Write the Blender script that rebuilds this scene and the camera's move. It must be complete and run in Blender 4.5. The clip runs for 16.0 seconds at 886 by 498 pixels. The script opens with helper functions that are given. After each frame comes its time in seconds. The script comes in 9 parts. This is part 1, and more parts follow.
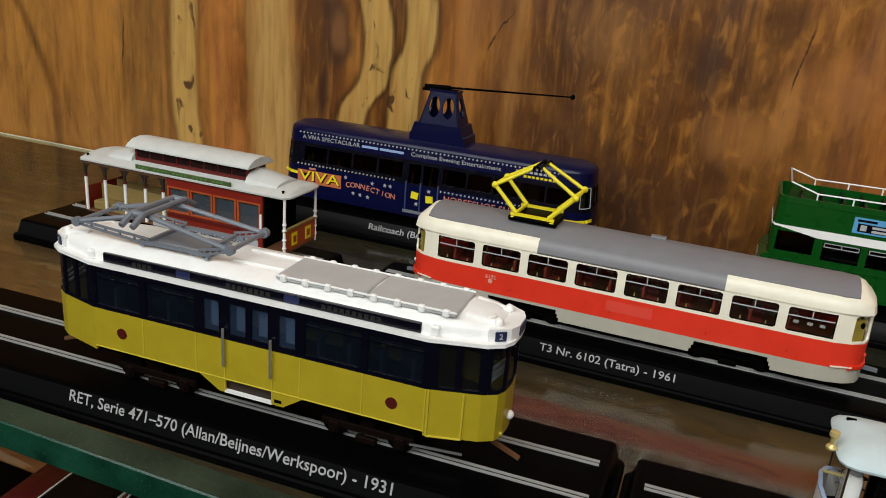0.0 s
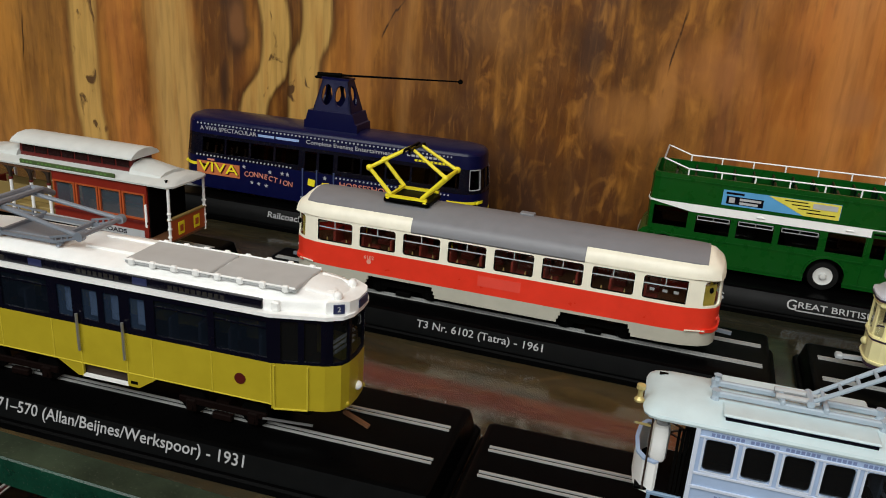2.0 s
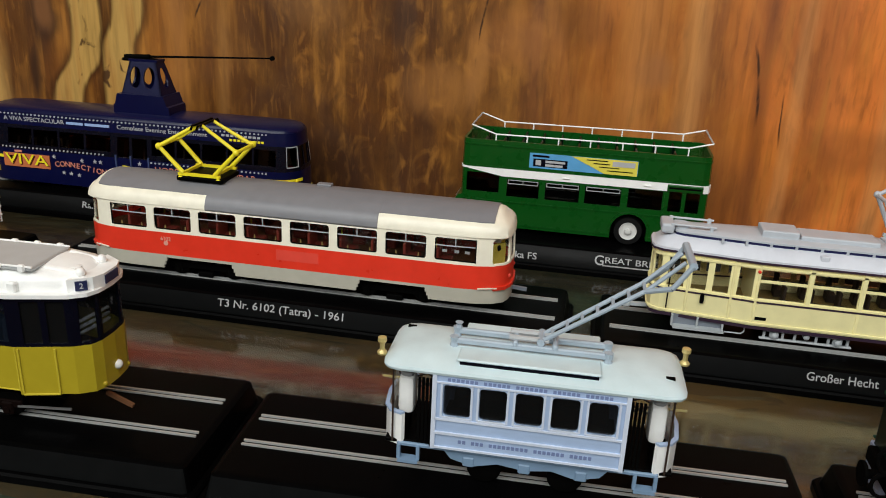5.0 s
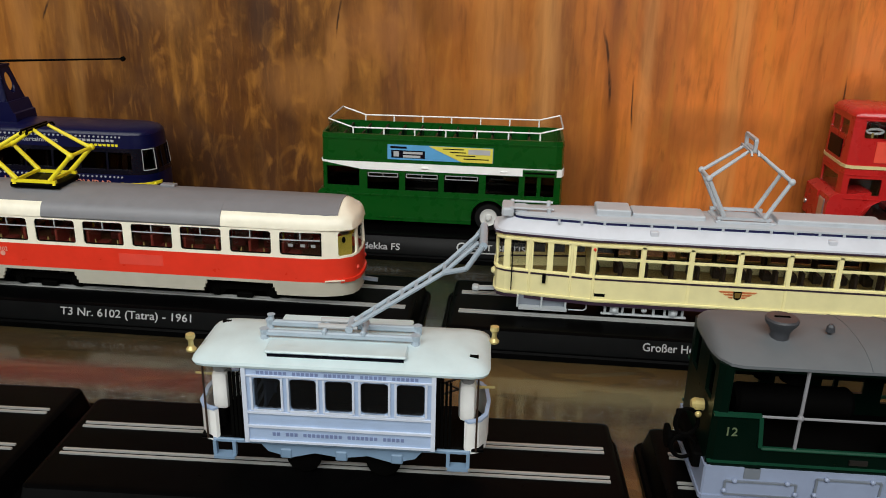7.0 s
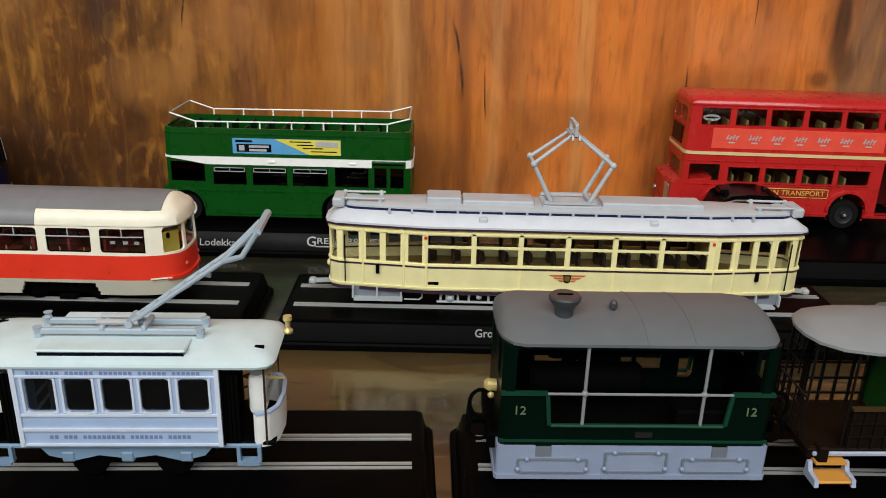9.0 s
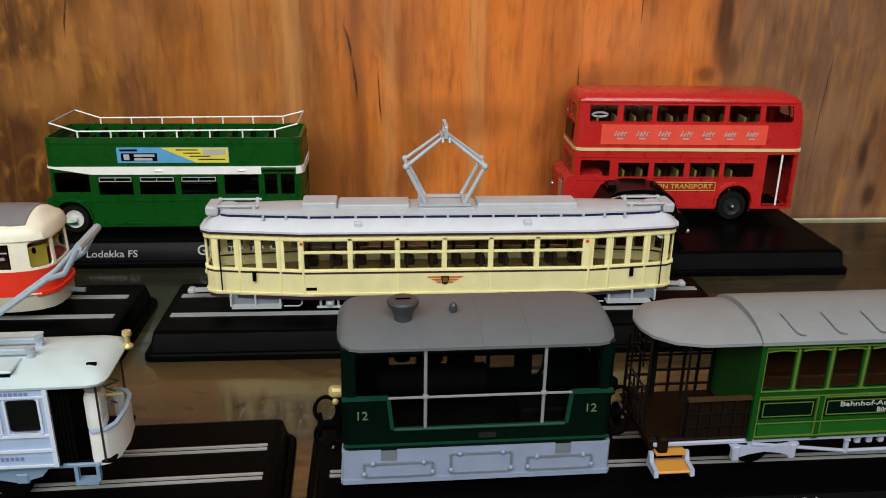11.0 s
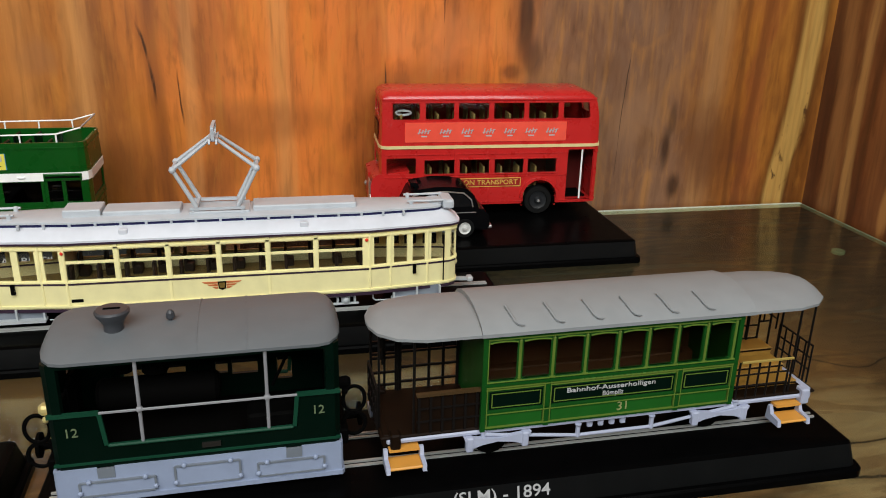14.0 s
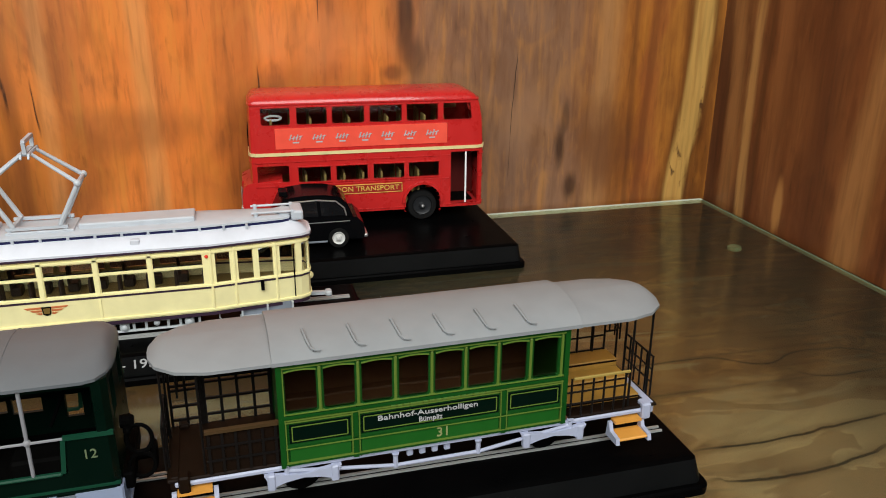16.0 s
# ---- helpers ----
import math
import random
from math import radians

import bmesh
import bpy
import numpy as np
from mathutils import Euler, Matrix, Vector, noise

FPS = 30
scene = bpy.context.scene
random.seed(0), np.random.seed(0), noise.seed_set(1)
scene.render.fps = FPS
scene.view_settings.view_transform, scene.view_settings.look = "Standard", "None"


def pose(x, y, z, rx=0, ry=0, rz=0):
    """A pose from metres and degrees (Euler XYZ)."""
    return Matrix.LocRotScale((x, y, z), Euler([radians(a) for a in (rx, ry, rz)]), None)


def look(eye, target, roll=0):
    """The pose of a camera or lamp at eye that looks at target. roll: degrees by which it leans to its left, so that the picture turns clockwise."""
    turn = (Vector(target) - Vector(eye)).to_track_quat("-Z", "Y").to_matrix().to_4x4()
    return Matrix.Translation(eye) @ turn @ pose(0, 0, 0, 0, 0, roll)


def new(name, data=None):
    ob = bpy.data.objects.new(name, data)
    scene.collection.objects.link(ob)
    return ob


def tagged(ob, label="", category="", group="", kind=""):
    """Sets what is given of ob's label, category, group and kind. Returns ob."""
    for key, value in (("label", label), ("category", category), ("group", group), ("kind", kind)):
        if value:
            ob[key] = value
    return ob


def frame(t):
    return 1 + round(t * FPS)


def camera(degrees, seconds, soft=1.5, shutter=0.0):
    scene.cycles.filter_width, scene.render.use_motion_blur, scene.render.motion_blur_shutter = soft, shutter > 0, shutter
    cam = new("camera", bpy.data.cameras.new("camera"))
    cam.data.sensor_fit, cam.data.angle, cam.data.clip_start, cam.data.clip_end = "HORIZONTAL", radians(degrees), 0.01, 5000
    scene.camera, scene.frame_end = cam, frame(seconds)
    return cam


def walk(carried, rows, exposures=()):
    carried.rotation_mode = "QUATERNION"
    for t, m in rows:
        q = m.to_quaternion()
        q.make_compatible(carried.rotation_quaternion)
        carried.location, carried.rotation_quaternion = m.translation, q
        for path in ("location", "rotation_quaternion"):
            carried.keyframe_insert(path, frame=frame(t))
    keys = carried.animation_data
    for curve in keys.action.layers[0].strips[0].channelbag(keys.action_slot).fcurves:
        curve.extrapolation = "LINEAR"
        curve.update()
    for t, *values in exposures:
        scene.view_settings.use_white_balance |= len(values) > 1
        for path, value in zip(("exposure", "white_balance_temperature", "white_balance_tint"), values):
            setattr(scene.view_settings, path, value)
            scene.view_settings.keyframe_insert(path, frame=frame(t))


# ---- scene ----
cam = camera(57.85, 16.0, soft=1.0)
PATH = [
    (0, (0.0249, -0.4028, 0.1321), (-0.0749, -0.1381, 0.0322), 4.55),
    (0.5, (0.0300, -0.4031, 0.1319), (-0.0658, -0.1369, 0.0322), 4.32),
    (1, (0.0343, -0.4005, 0.1314), (-0.0579, -0.1335, 0.0304), 4.41),
    (1.5, (0.0429, -0.4015, 0.1318), (-0.0453, -0.1332, 0.0307), 4.46),
    (2, (0.0569, -0.4003, 0.1328), (-0.0284, -0.1312, 0.0312), 3.69),
    (2.5, (0.0616, -0.4011, 0.1319), (-0.0168, -0.1301, 0.0298), 3.77),
    (3, (0.0698, -0.3988, 0.1316), (-0.0010, -0.1258, 0.0294), 3.54),
    (3.2, (0.0738, -0.4002, 0.1314), (0.0023, -0.1273, 0.0293), 3.18),
    (5.3, (0.0998, -0.3914, 0.1276), (0.0540, -0.1136, 0.0241), 2.55),
    (5.5, (0.1027, -0.3918, 0.1277), (0.0608, -0.1132, 0.0245), 2.62),
    (6, (0.1089, -0.3910, 0.1270), (0.0740, -0.1115, 0.0239), 2.33),
    (6.5, (0.1136, -0.3905, 0.1270), (0.0869, -0.1101, 0.0236), 2.29),
    (7, (0.1241, -0.3898, 0.1273), (0.0994, -0.1094, 0.0235), 1.36),
    (7.5, (0.1282, -0.3922, 0.1280), (0.1084, -0.1108, 0.0257), 1.46),
    (8, (0.1338, -0.3897, 0.1279), (0.1215, -0.1086, 0.0238), 1.49),
    (8.2, (0.1383, -0.3901, 0.1270), (0.1307, -0.1088, 0.0232), 1.57),
    (10.3, (0.1696, -0.3803, 0.1232), (0.1816, -0.0988, 0.0203), 1.22),
    (10.5, (0.1711, -0.3825, 0.1254), (0.1849, -0.1018, 0.0205), 1.15),
    (11, (0.1811, -0.3877, 0.1265), (0.2023, -0.1070, 0.0230), 0.86),
    (11.5, (0.1857, -0.3859, 0.1251), (0.2178, -0.1063, 0.0211), 1.47),
    (12, (0.1920, -0.3836, 0.1252), (0.2306, -0.1048, 0.0214), 1.64),
    (12.5, (0.1970, -0.3824, 0.1243), (0.2386, -0.1043, 0.0197), 1.60),
    (13, (0.2046, -0.3844, 0.1260), (0.2524, -0.1069, 0.0226), 1.61),
    (13.5, (0.2089, -0.3889, 0.1252), (0.2651, -0.1129, 0.0221), 1.95),
    (14, (0.2208, -0.3910, 0.1266), (0.2804, -0.1156, 0.0238), 1.44),
    (14.5, (0.2363, -0.3926, 0.1277), (0.3001, -0.1177, 0.0259), 0.72),
    (15, (0.2483, -0.3925, 0.1287), (0.3128, -0.1176, 0.0273), 0.59),
    (15.5, (0.2551, -0.3919, 0.1269), (0.3232, -0.1180, 0.0254), 0.65),
    (16, (0.2606, -0.3837, 0.1250), (0.3338, -0.1113, 0.0227), 0.48),
]
EXPOSURES = [(0, -0.62), (3, -0.58), (7, -0.51), (10.5, -0.44), (12.5, -0.44), (14, -0.30), (16, -0.12)]
walk(cam, [(t, look(eye, target, roll)) for t, eye, target, roll in PATH], EXPOSURES)

# ---- light: a dim room with a window behind the camera, and daylight outside ----
world = bpy.data.worlds.new("daylight")
scene.world = world
world.use_nodes = True
wn = world.node_tree
sky = wn.nodes.new("ShaderNodeTexSky")
sky.sky_type, sky.sun_disc = "NISHITA", False
sky.sun_elevation, sky.sun_rotation = radians(48), radians(20)
wn.links.new(sky.outputs["Color"], wn.nodes["Background"].inputs["Color"])
wn.nodes["Background"].inputs["Strength"].default_value = 0.12
WIN = (-0.90, 0.80, 0.44, 1.60)      # the window in the wall behind the camera: x, x, z, z
lamp_data = bpy.data.lights.new("window_daylight", "AREA")
lamp_data.shape, lamp_data.size, lamp_data.size_y = "RECTANGLE", WIN[1] - WIN[0], WIN[3] - WIN[2]
lamp_data.energy, lamp_data.color = 44.0, (0.97, 0.98, 0.93)
lamp = new("window_daylight", lamp_data)
lamp.matrix_world = look(((WIN[0] + WIN[1]) / 2, -0.99, (WIN[2] + WIN[3]) / 2), ((WIN[0] + WIN[1]) / 2, 0.0, (WIN[2] + WIN[3]) / 2))

# ---- materials ----
MATS = {}


def node_mat(name):
    m = bpy.data.materials.new(name)
    m.use_nodes = True
    return m, m.node_tree.nodes, m.node_tree.links, m.node_tree.nodes["Principled BSDF"]


def mat(name, col, rough=0.4, metal=0.0, vary=0.07, scale=180.0, bump=0.04, coat=0.0, dust=0.0, spec=0.5):
    """Paint or moulded plastic: a base colour, cloudy wear at two scales, fine relief, dust where wanted."""
    if name in MATS:
        return MATS[name]
    m, n, k, b = node_mat(name)
    co = n.new("ShaderNodeTexCoord")
    big, fine = n.new("ShaderNodeTexNoise"), n.new("ShaderNodeTexNoise")
    big.inputs["Scale"].default_value, big.inputs["Detail"].default_value = scale, 4
    fine.inputs["Scale"].default_value, fine.inputs["Detail"].default_value = scale * 14, 2
    mix = n.new("ShaderNodeMix")
    mix.data_type = "RGBA"
    mix.inputs[6].default_value = (*[max(0, c * (1 - vary)) for c in col], 1)
    mix.inputs[7].default_value = (*[min(1, c * (1 + vary) + 0.004 * vary) for c in col], 1)
    add = n.new("ShaderNodeMath")
    add.operation = "MULTIPLY_ADD"
    add.inputs[1].default_value, add.inputs[2].default_value = 0.3, 0.0
    k.new(co.outputs["Object"], big.inputs["Vector"]), k.new(co.outputs["Object"], fine.inputs["Vector"])
    k.new(fine.outputs["Fac"], add.inputs[0])
    sm = n.new("ShaderNodeMath")
    k.new(add.outputs[0], sm.inputs[0])
    ramp = n.new("ShaderNodeMapRange")
    ramp.inputs["From Min"].default_value, ramp.inputs["From Max"].default_value = 0.3, 0.7
    ramp.inputs["To Max"].default_value = 0.75
    k.new(big.outputs["Fac"], ramp.inputs["Value"]), k.new(ramp.outputs[0], sm.inputs[1])
    k.new(sm.outputs[0], mix.inputs[0])
    out = mix.outputs[2]
    if dust:
        speck = n.new("ShaderNodeTexNoise")
        speck.inputs["Scale"].default_value, speck.inputs["Detail"].default_value = 1500, 3
        k.new(co.outputs["Object"], speck.inputs["Vector"])
        lim = n.new("ShaderNodeMapRange")
        lim.inputs["From Min"].default_value, lim.inputs["From Max"].default_value = 0.62, 0.75
        lim.inputs["To Max"].default_value = dust
        k.new(speck.outputs["Fac"], lim.inputs["Value"])
        dm = n.new("ShaderNodeMix")
        dm.data_type = "RGBA"
        dm.inputs[7].default_value = (0.3, 0.28, 0.25, 1)
        k.new(lim.outputs[0], dm.inputs[0]), k.new(out, dm.inputs[6])
        out = dm.outputs[2]
    k.new(out, b.inputs["Base Color"])
    rr = n.new("ShaderNodeMapRange")
    rr.inputs["To Min"].default_value, rr.inputs["To Max"].default_value = max(0.03, rough - 0.08), min(1, rough + 0.1)
    k.new(big.outputs["Fac"], rr.inputs["Value"]), k.new(rr.outputs[0], b.inputs["Roughness"])
    b.inputs["Metallic"].default_value = metal
    b.inputs["Specular IOR Level"].default_value = spec
    b.inputs["Coat Weight"].default_value = coat
    if bump:
        bp = n.new("ShaderNodeBump")
        bp.inputs["Strength"].default_value, bp.inputs["Distance"].default_value = bump, 0.0004
        k.new(fine.outputs["Fac"], bp.inputs["Height"]), k.new(bp.outputs[0], b.inputs["Normal"])
    MATS[name] = m
    return m


def glass_mat(name, tint, gloss=0.02, mirror=1.0, haze=0.0, film_col=(0.42, 0.44, 0.26), least=0.04, steep=5.0):
    """A thin clear pane: what lies behind, tinted, and a mirror image that grows at a glancing angle."""
    if name in MATS:
        return MATS[name]
    m, n, k, b = node_mat(name)
    n.remove(b)
    tr, gl, mx, fr = (n.new("ShaderNode" + s) for s in ("BsdfTransparent", "BsdfGlossy", "MixShader", "LayerWeight"))
    tr.inputs["Color"].default_value = (*tint, 1)
    gl.inputs["Roughness"].default_value = gloss
    power, curve = n.new("ShaderNodeMath"), n.new("ShaderNodeMapRange")
    power.operation, power.inputs[1].default_value = "POWER", steep
    curve.inputs["To Min"].default_value, curve.inputs["To Max"].default_value = least * mirror, mirror
    fr.inputs["Blend"].default_value = 0.5
    k.new(fr.outputs["Facing"], power.inputs[0]), k.new(power.outputs[0], curve.inputs["Value"])
    k.new(curve.outputs[0], mx.inputs[0]), k.new(tr.outputs[0], mx.inputs[1]), k.new(gl.outputs[0], mx.inputs[2])
    if haze:
        # a film that scatters a little light: dust, and sky sheen painted on tram panes
        df, film, co, cloud, lim = (n.new("ShaderNode" + s) for s in ("BsdfDiffuse", "MixShader", "TexCoord", "TexNoise", "MapRange"))
        df.inputs["Color"].default_value = (*film_col, 1)
        cloud.inputs["Scale"].default_value, cloud.inputs["Detail"].default_value = 35.0, 8
        lim.inputs["From Min"].default_value, lim.inputs["From Max"].default_value = 0.3, 0.7
        lim.inputs["To Min"].default_value, lim.inputs["To Max"].default_value = 0.75 * haze, 1.25 * haze
        k.new(co.outputs["Object"], cloud.inputs["Vector"]), k.new(cloud.outputs["Fac"], lim.inputs["Value"])
        k.new(lim.outputs[0], film.inputs[0]), k.new(tr.outputs[0], film.inputs[1]), k.new(df.outputs[0], film.inputs[2])
        k.new(film.outputs[0], mx.inputs[1])
    k.new(mx.outputs[0], n["Material Output"].inputs["Surface"])
    MATS[name] = m
    return m


class Nodes:
    """Shorthand for a material's node tree."""

    def __init__(self, m):
        self.n, self.k = m.node_tree.nodes, m.node_tree.links

    def put(self, node, i, q):
        if isinstance(q, tuple):
            node.inputs[i].default_value = (*q, 1)
        elif isinstance(q, (int, float)):
            node.inputs[i].default_value = q
        else:
            self.k.new(q, node.inputs[i])

    def noise(self, scale, detail, vec, dist=0.0):
        t = self.n.new("ShaderNodeTexNoise")
        t.inputs["Scale"].default_value, t.inputs["Detail"].default_value, t.inputs["Distortion"].default_value = scale, detail, dist
        self.k.new(vec, t.inputs["Vector"])
        return t.outputs["Fac"]

    def calc(self, op, a, c=0.0):
        t = self.n.new("ShaderNodeMath")
        t.operation = op
        self.put(t, 0, a), self.put(t, 1, c)
        return t.outputs[0]

    def mixed(self, fac, a, c):
        t = self.n.new("ShaderNodeMix")
        t.data_type = "RGBA"
        self.put(t, 0, fac), self.put(t, 6, a), self.put(t, 7, c)
        return t.outputs[2]

    def span(self, q, lo, hi, a=0.0, c=1.0, smooth=False):
        t = self.n.new("ShaderNodeMapRange")
        if smooth:
            t.interpolation_type = "SMOOTHSTEP"
        for i, w in (("From Min", lo), ("From Max", hi), ("To Min", a), ("To Max", c)):
            self.put(t, i, w)
        self.k.new(q, t.inputs["Value"])
        return t.outputs[0]

    def line(self, q, at, half, strength):
        return self.span(self.calc("ABSOLUTE", self.calc("SUBTRACT", q, at)), half, 0.0, 0.0, strength)

    def scaled(self, vec, scale):
        t = self.n.new("ShaderNodeMapping")
        t.inputs["Scale"].default_value = scale
        self.k.new(vec, t.inputs["Vector"])
        return t.outputs[0]

    def course(self, height, pts, top=0.14):
        """A value that follows (height, value) points smoothly."""
        lo, hi = min(p[1] for p in pts), max(p[1] for p in pts)
        if hi - lo < 1e-6:
            return lo
        t = self.n.new("ShaderNodeFloatCurve")
        t.mapping.extend = "HORIZONTAL"
        c = t.mapping.curves[0]
        for i, (z, x) in enumerate(sorted(pts)):
            at = (z / top, (x - lo) / (hi - lo))
            if i < 2:
                c.points[i].location = at
            else:
                c.points.new(*at)
        t.mapping.update()
        self.k.new(self.span(height, 0.0, top), t.inputs["Value"])
        return self.span(t.outputs[0], 0.0, 1.0, lo, hi)


def varnish(g, b, col, cloud, relief, gloss, spec, depth=0.15):
    g.k.new(col, b.inputs["Base Color"])
    g.k.new(g.span(cloud, 0.3, 0.7, gloss - 0.06, gloss + 0.12), b.inputs["Roughness"])
    b.inputs["Specular IOR Level"].default_value = spec
    bp = g.n.new("ShaderNodeBump")
    bp.inputs["Strength"].default_value, bp.inputs["Distance"].default_value = depth, 0.0006
    g.k.new(relief, bp.inputs["Height"]), g.k.new(bp.outputs[0], b.inputs["Normal"])


def board_mat(name, dark, mid, light, splits, cracks=(), blots=()):
    """A weathered board, the grain along x: cloudy figure, pale worn patches and dark open splits. cracks: ((x, y)
    points, half width); blots: (x, y, half length, half width, colour, strength) of lighter or darker patches.
    """
    m, n, k, b = node_mat(name)
    g = Nodes(m)
    co = n.new("ShaderNodeTexCoord").outputs["Object"]
    long, slow = g.scaled(co, (0.6, 8.0, 8.0)), g.scaled(co, (0.42, 1.0, 1.0))
    broad, streak, fine = g.noise(1.0, 3, long, 0.5), g.noise(4.5, 6, long, 0.9), g.noise(24.0, 5, long, 0.3)
    cloud, mottle, split = g.noise(24.0, 6, slow, 1.6), g.noise(70.0, 5, slow, 1.2), g.noise(2.6, 2, long, 0.7)
    col = g.mixed(g.span(broad, 0.38, 0.62), mid, dark)
    col = g.mixed(g.span(streak, 0.46, 0.70, 0.0, 0.66), col, light)
    col = g.mixed(g.span(cloud, 0.46, 0.62, 0.0, 0.7), col, tuple(0.55 * c for c in dark))
    col = g.mixed(g.span(mottle, 0.52, 0.72, 0.0, 0.35), col, tuple(0.6 * c for c in dark))
    col = g.mixed(g.span(mottle, 0.48, 0.30, 0.0, 0.25), col, light)
    col = g.mixed(g.span(fine, 0.52, 0.75, 0.0, 0.32), col, tuple(0.45 * c for c in dark))
    col = g.mixed(g.calc("MULTIPLY", g.line(split, 0.47, 0.011, splits), g.span(cloud, 0.36, 0.44)), col, tuple(0.06 * c for c in dark))
    col = g.mixed(g.calc("MULTIPLY", g.line(split, 0.57, 0.008, splits), g.span(mottle, 0.40, 0.48)), col, tuple(0.06 * c for c in dark))
    col = g.mixed(g.span(mottle, 0.60, 0.72, 0.0, 0.5), col, (0.42, 0.34, 0.24))
    flake = g.noise(30.0, 7, g.scaled(co, (0.5, 1.0, 1.0)), 1.2)
    col = g.mixed(g.span(flake, 0.525, 0.545, 0.0, 0.55), col, (0.17, 0.066, 0.026))
    sep = n.new("ShaderNodeSeparateXYZ")
    k.new(co, sep.inputs[0])
    for x, y, rx, ry, tone, strength in blots:
        dx, dy = g.calc("DIVIDE", g.calc("SUBTRACT", sep.outputs["X"], x), rx), g.calc("DIVIDE", g.calc("SUBTRACT", sep.outputs["Y"], y), ry)
        d = g.calc("ADD", g.calc("SQRT", g.calc("ADD", g.calc("MULTIPLY", dx, dx), g.calc("MULTIPLY", dy, dy))), g.calc("MULTIPLY", g.calc("SUBTRACT", cloud, 0.5), 1.4))
        col = g.mixed(g.span(d, 1.3, 0.5, 0.0, strength, True), col, tone)
    # worn varnish: hard-edged brown islands and pale scuffs
    scuff = g.noise(26.0, 6, g.scaled(co, (0.30, 1.6, 1.0)), 0.8)
    col = g.mixed(g.span(flake, 0.470, 0.455, 0.0, 0.42), col, (0.19, 0.080, 0.034))
    col = g.mixed(g.span(scuff, 0.605, 0.625, 0.0, 0.40), col, (0.46, 0.35, 0.23))
    for pts, half in cracks:
        across = g.course(g.calc("SUBTRACT", sep.outputs["X"], pts[0][0]), [(x - pts[0][0], y) for x, y in pts], 0.3)
        off = g.calc("ABSOLUTE", g.calc("SUBTRACT", g.calc("ADD", sep.outputs["Y"], g.calc("MULTIPLY", g.calc("SUBTRACT", mottle, 0.5), 0.006)), across))
        inside = g.calc("MULTIPLY", g.span(sep.outputs["X"], pts[0][0] - 0.01, pts[0][0] + 0.01), g.span(sep.outputs["X"], pts[-1][0] + 0.01, pts[-1][0] - 0.01))
        col = g.mixed(g.calc("MULTIPLY", inside, g.span(off, half * 4.5, half, 0.0, 0.45)), col, tuple(0.5 * c for c in dark))
        col = g.mixed(g.calc("MULTIPLY", inside, g.span(off, half, half * 0.4, 0.0, 0.95)), col, tuple(0.05 * c for c in dark))
    varnish(g, b, col, cloud, fine, 0.5, 0.12)
    MATS[name] = m
    return m


